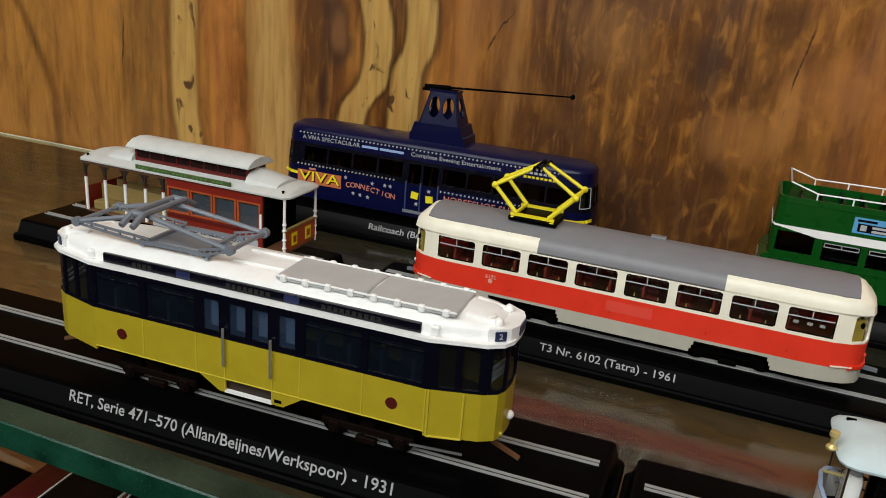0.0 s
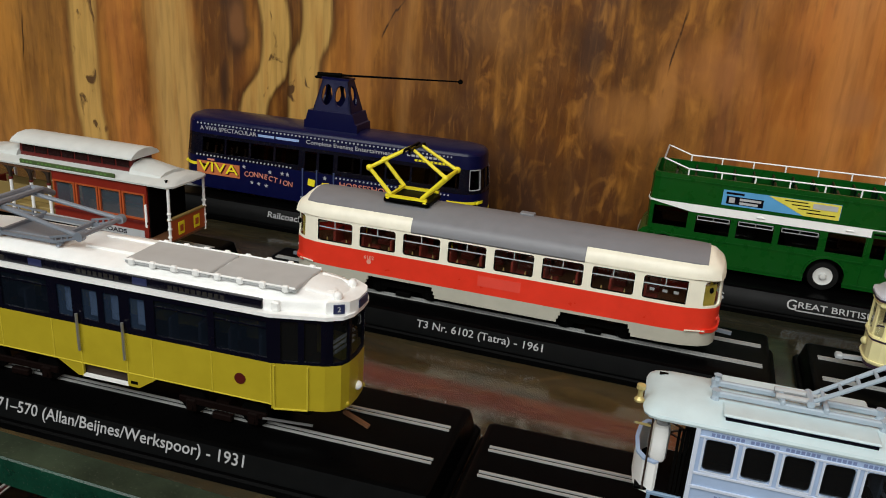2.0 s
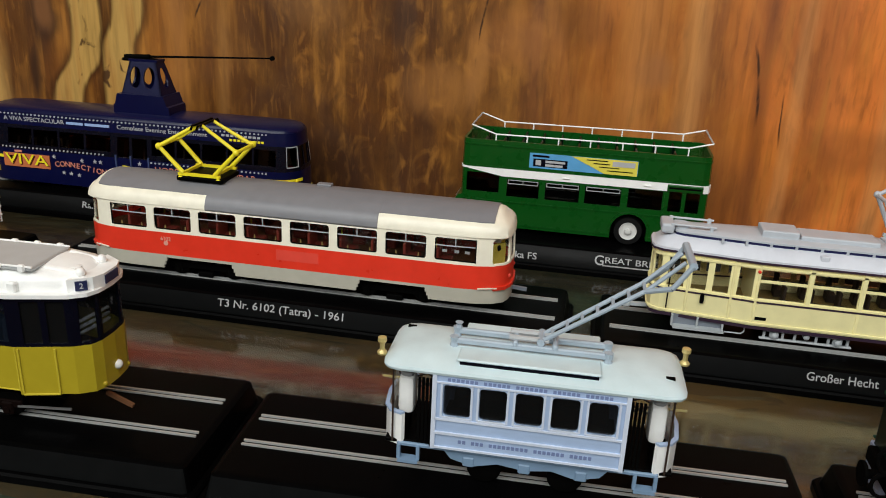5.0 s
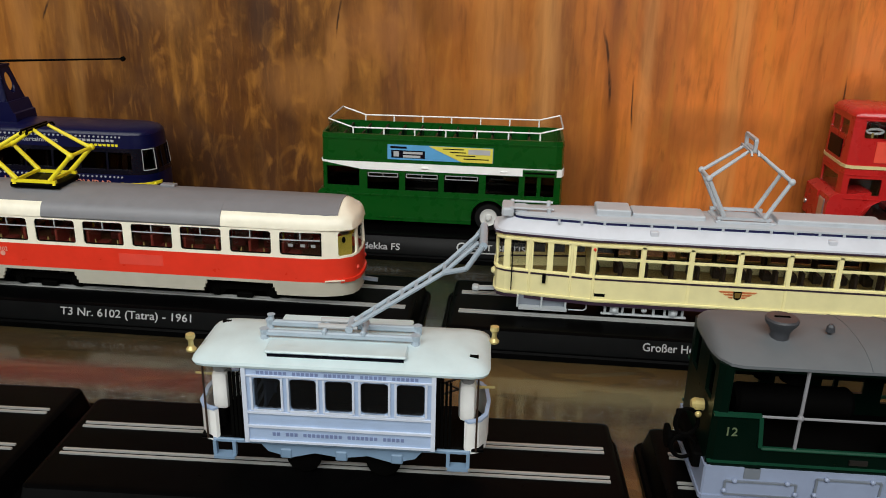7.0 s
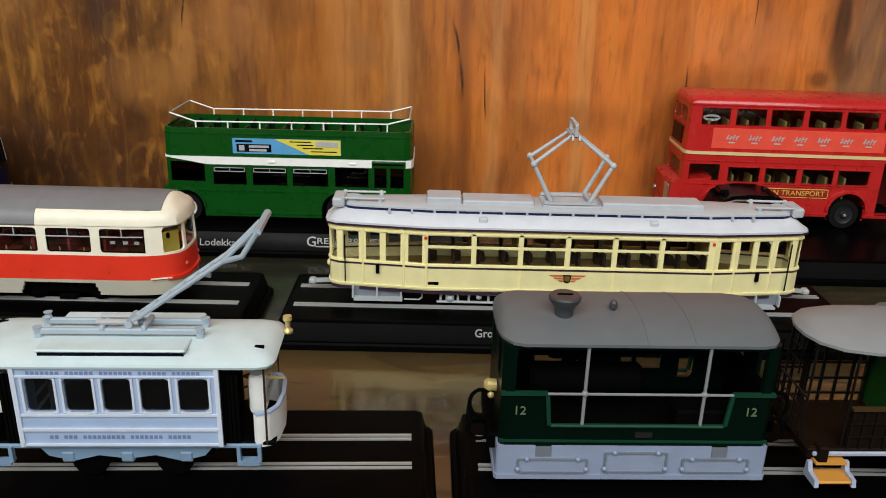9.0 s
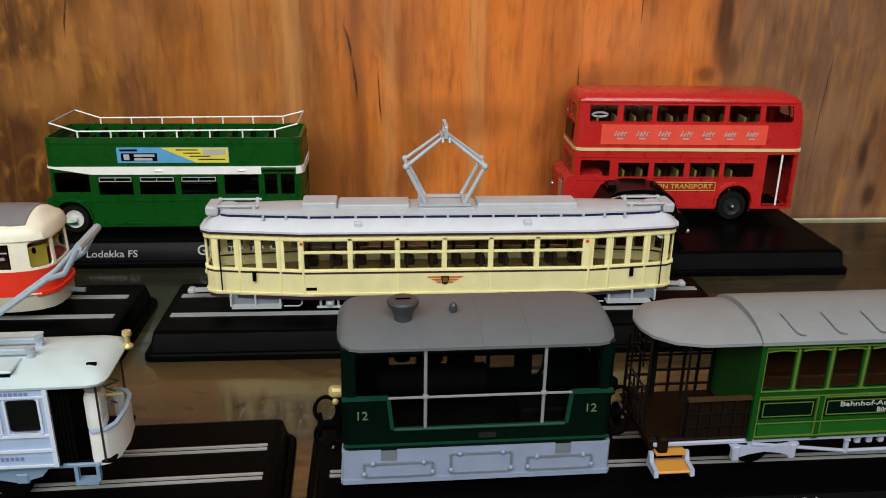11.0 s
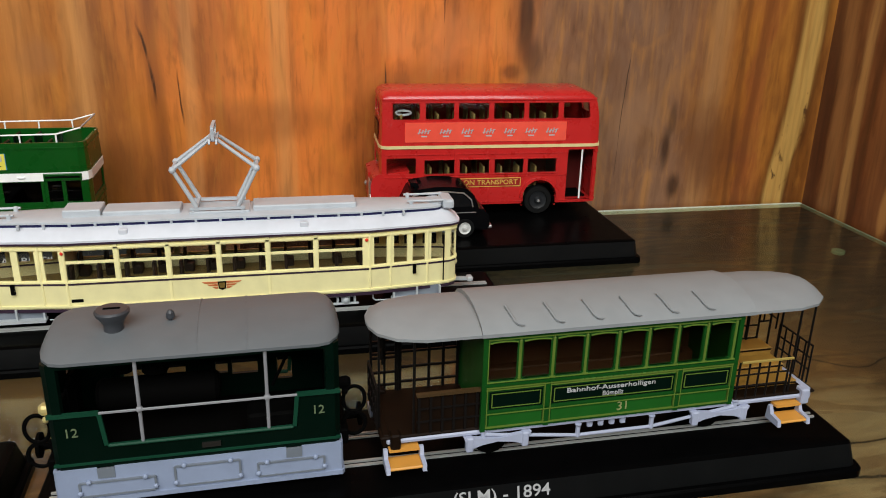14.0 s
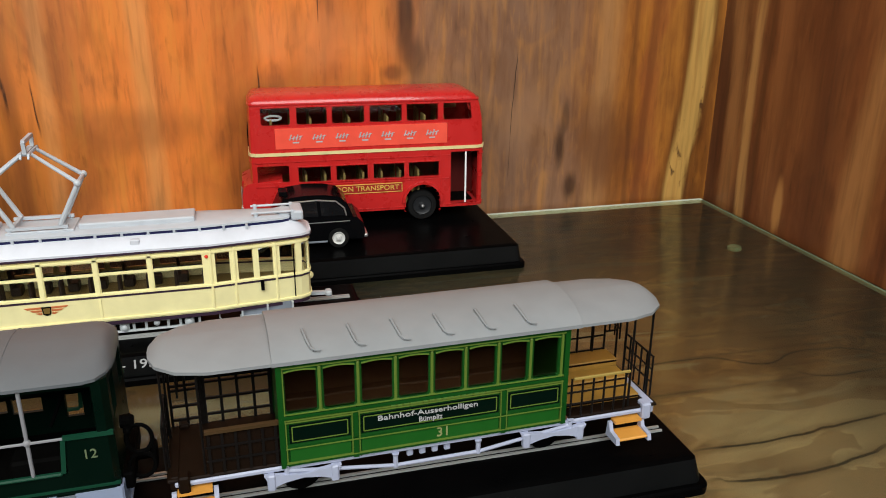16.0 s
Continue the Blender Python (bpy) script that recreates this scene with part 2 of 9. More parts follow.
def panel_mat(name, dark, mid, light, axis, zones=(), streaks=(), blots=(), cracks=(), burl=None, grey=0.0):
    """A varnished slab, the grain upright. zones: (place, half width, strength, colour) of broad figure;
    streaks: (course of (height, place), half width, colour, strength, softness, dark rim); blots: (place, height, half width, half height, colour, strength);
    cracks: (course, half width); burl: (place, half width) of a curly dark zone."""
    m, n, k, b = node_mat(name)
    g = Nodes(m)
    co = n.new("ShaderNodeTexCoord").outputs["Object"]
    sep = n.new("ShaderNodeSeparateXYZ")
    k.new(co, sep.inputs[0])
    place, height = sep.outputs[axis], sep.outputs["Z"]
    long, slow, crisp = g.scaled(co, (14.0, 14.0, 1.3)), g.scaled(co, (1.0, 1.0, 0.42)), g.scaled(co, (1.0, 1.0, 0.16))
    broad, streak, fine = g.noise(1.0, 3, long, 0.4), g.noise(4.5, 6, long, 0.5), g.noise(24.0, 5, long, 0.3)
    strand = g.noise(10.0, 4, long, 0.2)
    cloud, mottle = g.noise(24.0, 6, slow, 1.4), g.noise(70.0, 5, slow, 1.0)
    curl, pores = g.noise(105.0, 7, g.scaled(co, (1.0, 1.0, 0.55)), 0.7), g.noise(420.0, 4, crisp, 0.5)
    patch = g.noise(11.0, 4, g.scaled(co, (1.0, 1.0, 0.7)), 0.8)
    sway = g.calc("MULTIPLY", g.calc("SUBTRACT", cloud, 0.5), 0.05)
    jag = g.calc("MULTIPLY", g.calc("SUBTRACT", fine, 0.5), 0.004)
    col = g.mixed(g.span(broad, 0.36, 0.64), mid, dark)
    col = g.mixed(g.span(streak, 0.46, 0.72, 0.0, 0.55), col, light)
    swayed = g.calc("ADD", place, sway)
    for at, half, strength, tone in zones:
        off = g.calc("ABSOLUTE", g.calc("SUBTRACT", swayed, at))
        col = g.mixed(g.span(off, half, half * 0.35, 0.0, strength, True), col, tone)
    col = g.mixed(g.span(strand, 0.52, 0.70, 0.0, 0.36), col, dark)
    col = g.mixed(g.span(strand, 0.46, 0.30, 0.0, 0.34), col, light)
    col = g.mixed(g.span(patch, 0.54, 0.72, 0.0, 0.50), col, dark)
    col = g.mixed(g.span(patch, 0.44, 0.28, 0.0, 0.30), col, light)
    col = g.mixed(g.span(cloud, 0.54, 0.72, 0.0, 0.38), col, dark)
    col = g.mixed(g.span(mottle, 0.54, 0.72, 0.0, 0.24), col, tuple(0.6 * c for c in dark))
    col = g.mixed(g.span(mottle, 0.46, 0.30, 0.0, 0.18), col, light)
    if burl:
        mask = g.span(g.calc("ABSOLUTE", g.calc("SUBTRACT", swayed, burl[0])), burl[1], burl[1] * 0.3, 0.0, 1.0, True)
        col = g.mixed(g.calc("MULTIPLY", mask, g.span(cloud, 0.38, 0.62, 0.10, 0.72)), col, tuple(0.50 * c for c in dark))
        col = g.mixed(g.calc("MULTIPLY", mask, g.span(curl, 0.53, 0.68, 0.0, 0.42)), col, tuple(0.35 * c for c in dark))
        col = g.mixed(g.calc("MULTIPLY", mask, g.span(curl, 0.46, 0.32, 0.0, 0.36)), col, light)
        col = g.mixed(g.calc("MULTIPLY", mask, g.line(curl, 0.50, 0.010, 0.16)), col, tuple(0.2 * c for c in dark))
    col = g.mixed(g.calc("MULTIPLY", g.span(pores, 0.54, 0.70, 0.0, 0.30), g.span(mottle, 0.38, 0.58, 0.25, 1.0)), col, tuple(0.4 * c for c in dark))
    col = g.mixed(g.span(pores, 0.44, 0.30, 0.0, 0.16), col, light)
    col = g.mixed(g.span(fine, 0.54, 0.76, 0.0, 0.30), col, tuple(0.45 * c for c in dark))
    if grey:
        col = g.mixed(g.span(patch, 0.40, 0.62, 0.0, grey), col, (0.26, 0.16, 0.085))
    for course, half, tone, strength, soft, rim in streaks:
        off = g.calc("ABSOLUTE", g.calc("ADD", g.calc("SUBTRACT", place, g.course(height, course)), jag))
        if rim:
            col = g.mixed(g.span(off, half * 1.0 + 0.0045, half * 1.0, 0.0, rim), col, tuple(0.30 * c for c in dark))
        inner = g.mixed(g.span(fine, 0.44, 0.72, 0.0, 0.55), tone, tuple(0.42 * c for c in tone))
        inner = g.mixed(g.span(strand, 0.52, 0.66, 0.0, 0.35), inner, mid)
        if rim:
            inner = g.mixed(g.span(curl, 0.60, 0.66, 0.0, 0.9), inner, (0.05, 0.018, 0.008))
        col = g.mixed(g.span(off, half * (1 + soft), half * (1 - soft) * 0.9, 0.0, strength, True), col, inner)
    for at, z, rx, rz, tone, strength in blots:
        dx, dz = g.calc("DIVIDE", g.calc("SUBTRACT", place, at), rx), g.calc("DIVIDE", g.calc("SUBTRACT", height, z), rz)
        d = g.calc("SQRT", g.calc("ADD", g.calc("MULTIPLY", dx, dx), g.calc("MULTIPLY", dz, dz)))
        d = g.calc("ADD", d, g.calc("MULTIPLY", g.calc("SUBTRACT", mottle, 0.5), 1.1))
        col = g.mixed(g.span(d, 1.25, 0.35, 0.0, strength, True), col, tone)
    for course, half in cracks:
        off = g.calc("ABSOLUTE", g.calc("ADD", g.calc("SUBTRACT", place, g.course(height, course)), g.calc("MULTIPLY", jag, 0.7)))
        lo, hi = min(p[0] for p in course), max(p[0] for p in course)
        inside = g.calc("MULTIPLY", g.span(height, lo - 0.004, lo + 0.004), g.span(height, hi + 0.004, hi - 0.004))
        col = g.mixed(g.calc("MULTIPLY", g.calc("MULTIPLY", inside, g.span(off, half, half * 0.3, 0.0, 0.85)), g.span(mottle, 0.40, 0.50)), col, tuple(0.16 * c for c in dark))
    varnish(g, b, col, cloud, fine, 0.38, 0.45, 0.12)
    MATS[name] = m
    return m


UMBER, RUST, ASH, HONEY, SAP, STAIN = (0.046, 0.017, 0.004), (0.88, 0.232, 0.040), (0.21, 0.110, 0.062), (0.42, 0.200, 0.042), (0.55, 0.320, 0.084), (0.030, 0.012, 0.006)
WALL_ZONES = ((-0.40, 0.16, 0.55, HONEY), (-0.335, 0.030, 0.45, (0.19, 0.085, 0.020)), (-0.273, 0.013, 0.70, (0.46, 0.155, 0.030)), (-0.212, 0.022, 0.70, UMBER), (-0.168, 0.016, 0.60, UMBER), (-0.035, 0.125, 0.62, UMBER), (0.13, 0.07, 0.55, (0.66, 0.205, 0.030)), (0.255, 0.125, 0.72, RUST),
              (0.395, 0.075, 0.85, ASH), (0.196, 0.012, 0.40, (0.22, 0.060, 0.012)), (0.262, 0.016, 0.35, (0.22, 0.060, 0.012)), (0.478, 0.012, 0.70, (0.26, 0.070, 0.018)))
WALL_STREAKS = (
    (((0.00, -0.300), (0.021, -0.302), (0.05, -0.305), (0.09, -0.304), (0.12, -0.302)), 0.0094, SAP, 0.92, 0.25, 0.55),
    (((0.00, -0.238), (0.018, -0.239), (0.06, -0.241), (0.106, -0.244)), 0.0145, (0.50, 0.290, 0.085), 0.88, 0.45, 0.0),
    (((0.02, -0.192), (0.05, -0.188), (0.082, -0.1735), (0.112, -0.1775)), 0.0088, SAP, 0.90, 0.15, 0.85),
    (((0.03, -0.158), (0.074, -0.1558), (0.100, -0.1485), (0.116, -0.1515)), 0.0088, SAP, 0.90, 0.15, 0.85),
    (((0.0, 0.496), (0.004, 0.496), (0.038, 0.5005), (0.078, 0.5035), (0.106, 0.504)), 0.0062, SAP, 0.92, 0.25, 0.50),
    (((0.0, 0.137), (0.14, 0.136)), 0.0050, (0.66, 0.300, 0.090), 0.55, 0.8, 0.0),
    (((0.0, 0.226), (0.14, 0.224)), 0.0045, (0.66, 0.300, 0.090), 0.50, 0.8, 0.0),
    (((0.0, 0.183), (0.14, 0.184)), 0.0030, (0.62, 0.280, 0.090), 0.45, 0.8, 0.0),
    (((0.0, 0.113), (0.14, 0.112)), 0.0080, (0.60, 0.270, 0.080), 0.35, 0.9, 0.0),
    (((0.0, -0.126), (0.14, -0.122)), 0.0060, (0.46, 0.190, 0.045), 0.45, 0.8, 0.0),
    (((0.0, -0.099), (0.14, -0.094)), 0.0030, (0.50, 0.230, 0.060), 0.35, 0.8, 0.0),
    (((0.03, -0.410), (0.06, -0.422), (0.09, -0.437)), 0.0035, STAIN, 0.55, 0.9, 0.0),
    (((0.0, 0.170), (0.14, 0.1665)), 0.0030, (0.17, 0.045, 0.010), 0.60, 0.9, 0.0),
    (((0.0, 0.472), (0.14, 0.478)), 0.0022, (0.13, 0.035, 0.010), 0.60, 0.8, 0.0),
    (((0.0, 0.448), (0.14, 0.452)), 0.0060, (0.44, 0.230, 0.090), 0.45, 0.8, 0.0),
    (((0.0, 0.4665), (0.14, 0.4640)), 0.0016, (0.10, 0.030, 0.010), 0.55, 0.8, 0.0),
)
WALL_BLOTS = (
    (-0.1995, 0.090, 0.0105, 0.024, STAIN, 0.90), (-0.1990, 0.092, 0.0062, 0.013, (0.20, 0.080, 0.025), 0.85), (-0.207, 0.058, 0.0040, 0.016, STAIN, 0.75), (-0.2065, 0.107, 0.004, 0.012, STAIN, 0.6),
    (0.344, 0.100, 0.0050, 0.022, STAIN, 0.80), (0.349, 0.080, 0.0050, 0.010, (0.06, 0.024, 0.010), 0.60), (0.337, 0.073, 0.0060, 0.0045, STAIN, 0.55), (0.390, 0.076, 0.010, 0.010, (0.14, 0.060, 0.024), 0.35),
    (0.4265, 0.032, 0.0032, 0.012, STAIN, 0.80), (0.4335, 0.011, 0.0045, 0.009, STAIN, 0.80), (0.429, 0.048, 0.0024, 0.010, STAIN, 0.5),
    (-0.004, 0.097, 0.014, 0.014, STAIN, 0.50), (0.030, 0.118, 0.010, 0.012, STAIN, 0.45), (-0.030, 0.020, 0.045, 0.030, STAIN, 0.45), (0.016, 0.066, 0.020, 0.016, (0.40, 0.165, 0.040), 0.45), (0.036, 0.084, 0.006, 0.024, (0.46, 0.190, 0.045), 0.45),
    (0.058, 0.092, 0.020, 0.018, (0.44, 0.160, 0.036), 0.45), (-0.050, 0.105, 0.020, 0.020, (0.34, 0.150, 0.038), 0.35), (0.303, 0.090, 0.035, 0.016, (0.62, 0.235, 0.085), 0.30),
    (0.455, 0.030, 0.020, 0.030, (0.085, 0.024, 0.008), 0.65), (0.405, 0.045, 0.016, 0.020, (0.30, 0.160, 0.085), 0.5), (0.215, 0.050, 0.035, 0.012, (0.20, 0.060, 0.014), 0.45), (0.120, 0.080, 0.010, 0.010, (0.30, 0.120, 0.040), 0.5), (0.150, 0.030, 0.030, 0.020, (0.22, 0.070, 0.014), 0.40), (0.085, 0.100, 0.016, 0.012, (0.16, 0.055, 0.012), 0.40), (0.095, 0.050, 0.020, 0.020, (0.24, 0.085, 0.016), 0.40),
)
WALL_CRACKS = ((((0.080, 0.0345), (0.097, 0.037), (0.118, 0.041)), 0.0006), (((0.080, -0.115), (0.095, -0.110), (0.112, -0.099)), 0.0008), (((0.062, 0.168), (0.078, 0.1665), (0.095, 0.1625)), 0.0008), (((0.052, 0.1795), (0.072, 0.178)), 0.0006),
               (((0.040, 0.276), (0.076, 0.2745)), 0.0007), (((0.060, -0.352), (0.085, -0.3495)), 0.0007), (((0.0, 0.302), (0.14, 0.304)), 0.0003), (((0.02, 0.398), (0.09, 0.4015)), 0.00025))
SIDE_STREAKS = (
    (((0.0, -0.033), (0.014, -0.032), (0.066, -0.030), (0.107, -0.031)), 0.0036, (0.52, 0.270, 0.085), 0.85, 0.5, 0.0),
    (((0.0, -0.018), (0.03, -0.018), (0.10, -0.012)), 0.0052, (0.40, 0.180, 0.060), 0.60, 0.7, 0.0),
    (((0.0, -0.056), (0.06, -0.052), (0.11, -0.050)), 0.0050, (0.36, 0.140, 0.045), 0.50, 0.8, 0.0),
    (((0.0, -0.110), (0.024, -0.110), (0.078, -0.116), (0.12, -0.122)), 0.0085, (0.48, 0.230, 0.075), 0.70, 0.6, 0.0),
    (((0.0, -0.040), (0.12, -0.040)), 0.0025, (0.07, 0.020, 0.007), 0.60, 0.9, 0.0),
    (((0.0, -0.088), (0.12, -0.080)), 0.0090, (0.10, 0.032, 0.012), 0.60, 0.8, 0.0),
    (((0.0, -0.150), (0.12, -0.165)), 0.0120, (0.44, 0.200, 0.065), 0.60, 0.8, 0.0),
)
wall_wood = panel_mat("varnished_wood", (0.105, 0.031, 0.0045), (0.36, 0.120, 0.017), (0.60, 0.250, 0.040), "X", WALL_ZONES, WALL_STREAKS, WALL_BLOTS, WALL_CRACKS, (-0.005, 0.105))
# last blot: shade of the corner with the back wall, put into the wood colour
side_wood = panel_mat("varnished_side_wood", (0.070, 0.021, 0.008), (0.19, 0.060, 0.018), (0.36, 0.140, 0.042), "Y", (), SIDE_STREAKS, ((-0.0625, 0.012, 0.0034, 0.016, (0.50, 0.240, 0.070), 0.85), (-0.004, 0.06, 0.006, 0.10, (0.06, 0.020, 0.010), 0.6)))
BOARD_CRACKS = ((((0.44, -0.048), (0.50, -0.040), (0.53, -0.055), (0.555, -0.047), (0.60, -0.063)), 0.0006), (((0.455, -0.119), (0.487, -0.120), (0.518, -0.117), (0.556, -0.113)), 0.0011),
                (((0.448, -0.139), (0.476, -0.145), (0.505, -0.142), (0.536, -0.135)), 0.0013), (((0.541, -0.064), (0.553, -0.074), (0.58, -0.076)), 0.0006), (((0.36, -0.175), (0.42, -0.182), (0.50, -0.170)), 0.0010))
# first blot: the brightly lit part of the board, put into its colour
floor_wood = board_mat("shelf_wood", (0.15, 0.060, 0.019), (0.50, 0.230, 0.078), (0.66, 0.37, 0.150), 0.68, BOARD_CRACKS, ((0.16, -0.015, 0.17, 0.055, (0.68, 0.31, 0.085), 0.8), (0.50, -0.03, 0.09, 0.05, (0.30, 0.150, 0.060), 0.40), (0.54, -0.155, 0.12, 0.08, (0.68, 0.52, 0.33), 0.80)))
plaster = mat("plain_plaster", (0.12, 0.105, 0.085), 0.9, scale=6.0)
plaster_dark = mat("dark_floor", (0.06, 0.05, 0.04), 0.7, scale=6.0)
sheet_glass = glass_mat("sheet_glass", (0.86, 0.86, 0.76), 0.12, 1.0, 0.055, least=0.07, steep=4.0)
under_glass = glass_mat("sheet_glass_underside", (0.90, 0.91, 0.84), 0.05, 0.05)
edge_glass = mat("green_glass_edge", (0.005, 0.042, 0.024), 0.2, vary=0.7, scale=60.0, dust=0.22, spec=0.3)
# pale colour stands in for light caught in the ground back edge
lit_edge = mat("lit_ground_edge", (0.62, 0.72, 0.62), 0.4, scale=30.0, vary=0.3)
# colours of dust and of the green edge seen through the glass
rim_tint = mat("dusty_green_rim_tint", (0.030, 0.042, 0.024), 0.6, vary=0.6, scale=45.0, dust=0.22, spec=0.2)
side_edge = mat("dull_green_edge", (0.16, 0.23, 0.15), 0.4, scale=30.0, vary=0.3)
black = mat("black_plastic", (0.0012, 0.0012, 0.0013), 0.30, dust=0.002, spec=0.018)
black_gloss = mat("black_enamel", (0.0025, 0.0025, 0.003), 0.16, spec=0.09)
# paler, glossier copy of the black: window sheen on sloped fronts put into colour
lit_black = mat("lit_black_plastic", (0.0045, 0.0048, 0.005), 0.42, dust=0.006, spec=0.10)
white = mat("white_plastic", (0.90, 0.90, 0.88), 0.38)
cream = mat("cream_paint", (0.88, 0.83, 0.68), 0.33)
ivory = mat("ivory_paint", (0.88, 0.80, 0.41), 0.35)
red = mat("red_paint", (0.76, 0.040, 0.018), 0.3)
bus_red = mat("bus_red_paint", (0.49, 0.016, 0.015), 0.28, coat=0.3)
ad_red = mat("advert_red", (0.82, 0.085, 0.050), 0.35)
yellow = mat("yellow_paint", (0.42, 0.325, 0.018), 0.33)
bright_yellow = mat("bright_yellow_plastic", (0.85, 0.72, 0.02), 0.4)
navy = mat("navy_paint", (0.0025, 0.0025, 0.007), 0.25, spec=0.3)
blue = mat("blue_paint", (0.0022, 0.0032, 0.032), 0.3, coat=0.08, spec=0.25)
green = mat("bus_green_paint", (0.0025, 0.062, 0.006), 0.28, coat=0.15, spec=0.3)
dark_green = mat("bottle_green_paint", (0.0008, 0.0062, 0.0036), 0.3, spec=0.16)
leaf_green = mat("tram_green_paint", (0.006, 0.064, 0.008), 0.36, spec=0.25)
lime = mat("lime_lining", (0.11, 0.175, 0.024), 0.45)
pale_blue = mat("pale_blue_plastic", (0.37, 0.48, 0.68), 0.45)
roof_pale = mat("pale_grey_roof", (0.58, 0.70, 0.73), 0.45)
grey = mat("grey_roof_paint", (0.20, 0.20, 0.215), 0.45)
mid_grey = mat("mid_grey_plastic", (0.42, 0.43, 0.44), 0.45)
slate = mat("slate_metal", (0.20, 0.225, 0.265), 0.38, 0.2)
silver = mat("silver_metal", (0.6, 0.6, 0.6), 0.3, 0.8)
brass = mat("brass", (0.62, 0.50, 0.20), 0.36, 0.35)
orange = mat("step_board", (0.66, 0.30, 0.05), 0.5)
rail_metal = mat("rail_metal", (0.42, 0.43, 0.42), 0.35, 0.25)
lettering = mat("white_print", (0.43, 0.43, 0.44), 0.5, bump=0)
gold = mat("gold_print", (0.60, 0.42, 0.08), 0.45, bump=0)
tyre = mat("tyre_rubber", (0.005, 0.005, 0.005), 0.6, spec=0.15)
# red darkened: the shade on the lower board is put into it
shaded_red = mat("shaded_red_paint", (0.060, 0.004, 0.004), 0.35)
maroon = mat("maroon_paint", (0.11, 0.010, 0.008), 0.35)
seat_red = mat("seat_red", (0.17, 0.022, 0.013), 0.55)
brown = mat("brown_interior", (0.12, 0.05, 0.02), 0.55)
tan = mat("tan_seat", (0.25, 0.175, 0.055), 0.55)
# near-black for black parts, and for shade put inside and beneath the models
dark_in = mat("black_and_inner_shade", (0.002, 0.0019, 0.0018), 0.7, spec=0.02)
window_glass = glass_mat("window_glass", (0.96, 0.965, 0.95))
dark_glass = glass_mat("dark_window_glass", (0.38, 0.40, 0.42), 0.02, 1.0, 0.015, (0.3, 0.3, 0.3))
car_glass = glass_mat("car_window_glass", (0.62, 0.60, 0.55))
# bluish film colours put reflected sky into the tram and cable car panes
tram_glass = glass_mat("tram_window_glass", (0.34, 0.36, 0.40), 0.03, 1.0, 0.014, (0.20, 0.30, 0.48))
door_glass = glass_mat("tram_door_glass", (0.40, 0.42, 0.46), 0.03, 1.0, 0.07, (0.16, 0.27, 0.48))
cable_glass = glass_mat("sky_sheen_window_glass", (0.80, 0.82, 0.84), 0.05, 1.0, 0.13, (0.20, 0.27, 0.33))
soot_brown = mat("dark_brown_seat", (0.022, 0.011, 0.005), 0.6)

# ---- building helpers ----
def part(name, bm, material, parent=None, label="", smooth=False):
    """Links a bmesh as one mesh object under a thing or a part."""
    me = bpy.data.meshes.new(name)
    bmesh.ops.recalc_face_normals(bm, faces=bm.faces)
    bm.to_mesh(me)
    bm.free()
    me.materials.append(material)
    if smooth:
        me.polygons.foreach_set("use_smooth", [True] * len(me.polygons))
        me.set_sharp_from_angle(angle=radians(35))
    ob = new(name, me)
    ob.parent = parent
    if label:
        tagged(ob, label)
    return ob


def thing(name, m, label, category, group=""):
    ob = new(name)
    ob.empty_display_size = 0.01
    ob.matrix_world = m
    return tagged(ob, label, category, group)


def B():
    return bmesh.new()


def box(bm, x0, x1, y0, y1, z0, z1, bevel=0.0, seg=2):
    r = bmesh.ops.create_cube(bm, size=1, matrix=Matrix.Translation(((x0 + x1) / 2, (y0 + y1) / 2, (z0 + z1) / 2)) @ Matrix.Diagonal((x1 - x0, y1 - y0, z1 - z0, 1)))
    if bevel:
        es = list({e for v in r["verts"] for e in v.link_edges})
        bmesh.ops.bevel(bm, geom=es, offset=bevel, segments=seg, affect="EDGES", profile=0.5)
    return bm


def rod(bm, a, b, r, r2=None, seg=10):
    """A round bar from a to b."""
    a, b = Vector(a), Vector(b)
    d = b - a
    m = Matrix.Translation((a + b) / 2) @ d.to_track_quat("Z", "Y").to_matrix().to_4x4()
    bmesh.ops.create_cone(bm, cap_ends=True, segments=seg, radius1=r, radius2=r if r2 is None else r2, depth=d.length, matrix=m)
    return bm


def bar(bm, a, b, w, h):
    """A flat square bar from a to b, w across and h deep."""
    a, b = Vector(a), Vector(b)
    d = b - a
    m = Matrix.Translation((a + b) / 2) @ d.to_track_quat("Z", "Y").to_matrix().to_4x4() @ Matrix.Diagonal((w, h, d.length, 1))
    bmesh.ops.create_cube(bm, size=1, matrix=m)
    return bm


def ball(bm, c, r, seg=12, sz=1.0):
    bmesh.ops.create_uvsphere(bm, u_segments=seg, v_segments=max(6, seg // 2), radius=r, matrix=Matrix.Translation(c) @ Matrix.Diagonal((1, 1, sz, 1)))
    return bm


def lathe(bm, c, prof, seg=18, axis="z"):
    """A turned piece about c: prof is a list of (radius, height)."""
    rings = []
    for r, h in prof:
        ring = []
        for i in range(seg):
            a = 2 * math.pi * i / seg
            p = (r * math.cos(a), r * math.sin(a), h)
            p = p if axis == "z" else (p[0], p[2], p[1]) if axis == "y" else (p[2], p[0], p[1])
            ring.append(bm.verts.new(Vector(c) + Vector(p)))
        rings.append(ring)
    for r0, r1 in zip(rings, rings[1:]):
        for i in range(seg):
            bm.faces.new((r0[i], r0[(i + 1) % seg], r1[(i + 1) % seg], r1[i]))
    bm.faces.new(rings[0][::-1]), bm.faces.new(rings[-1])
    return bm


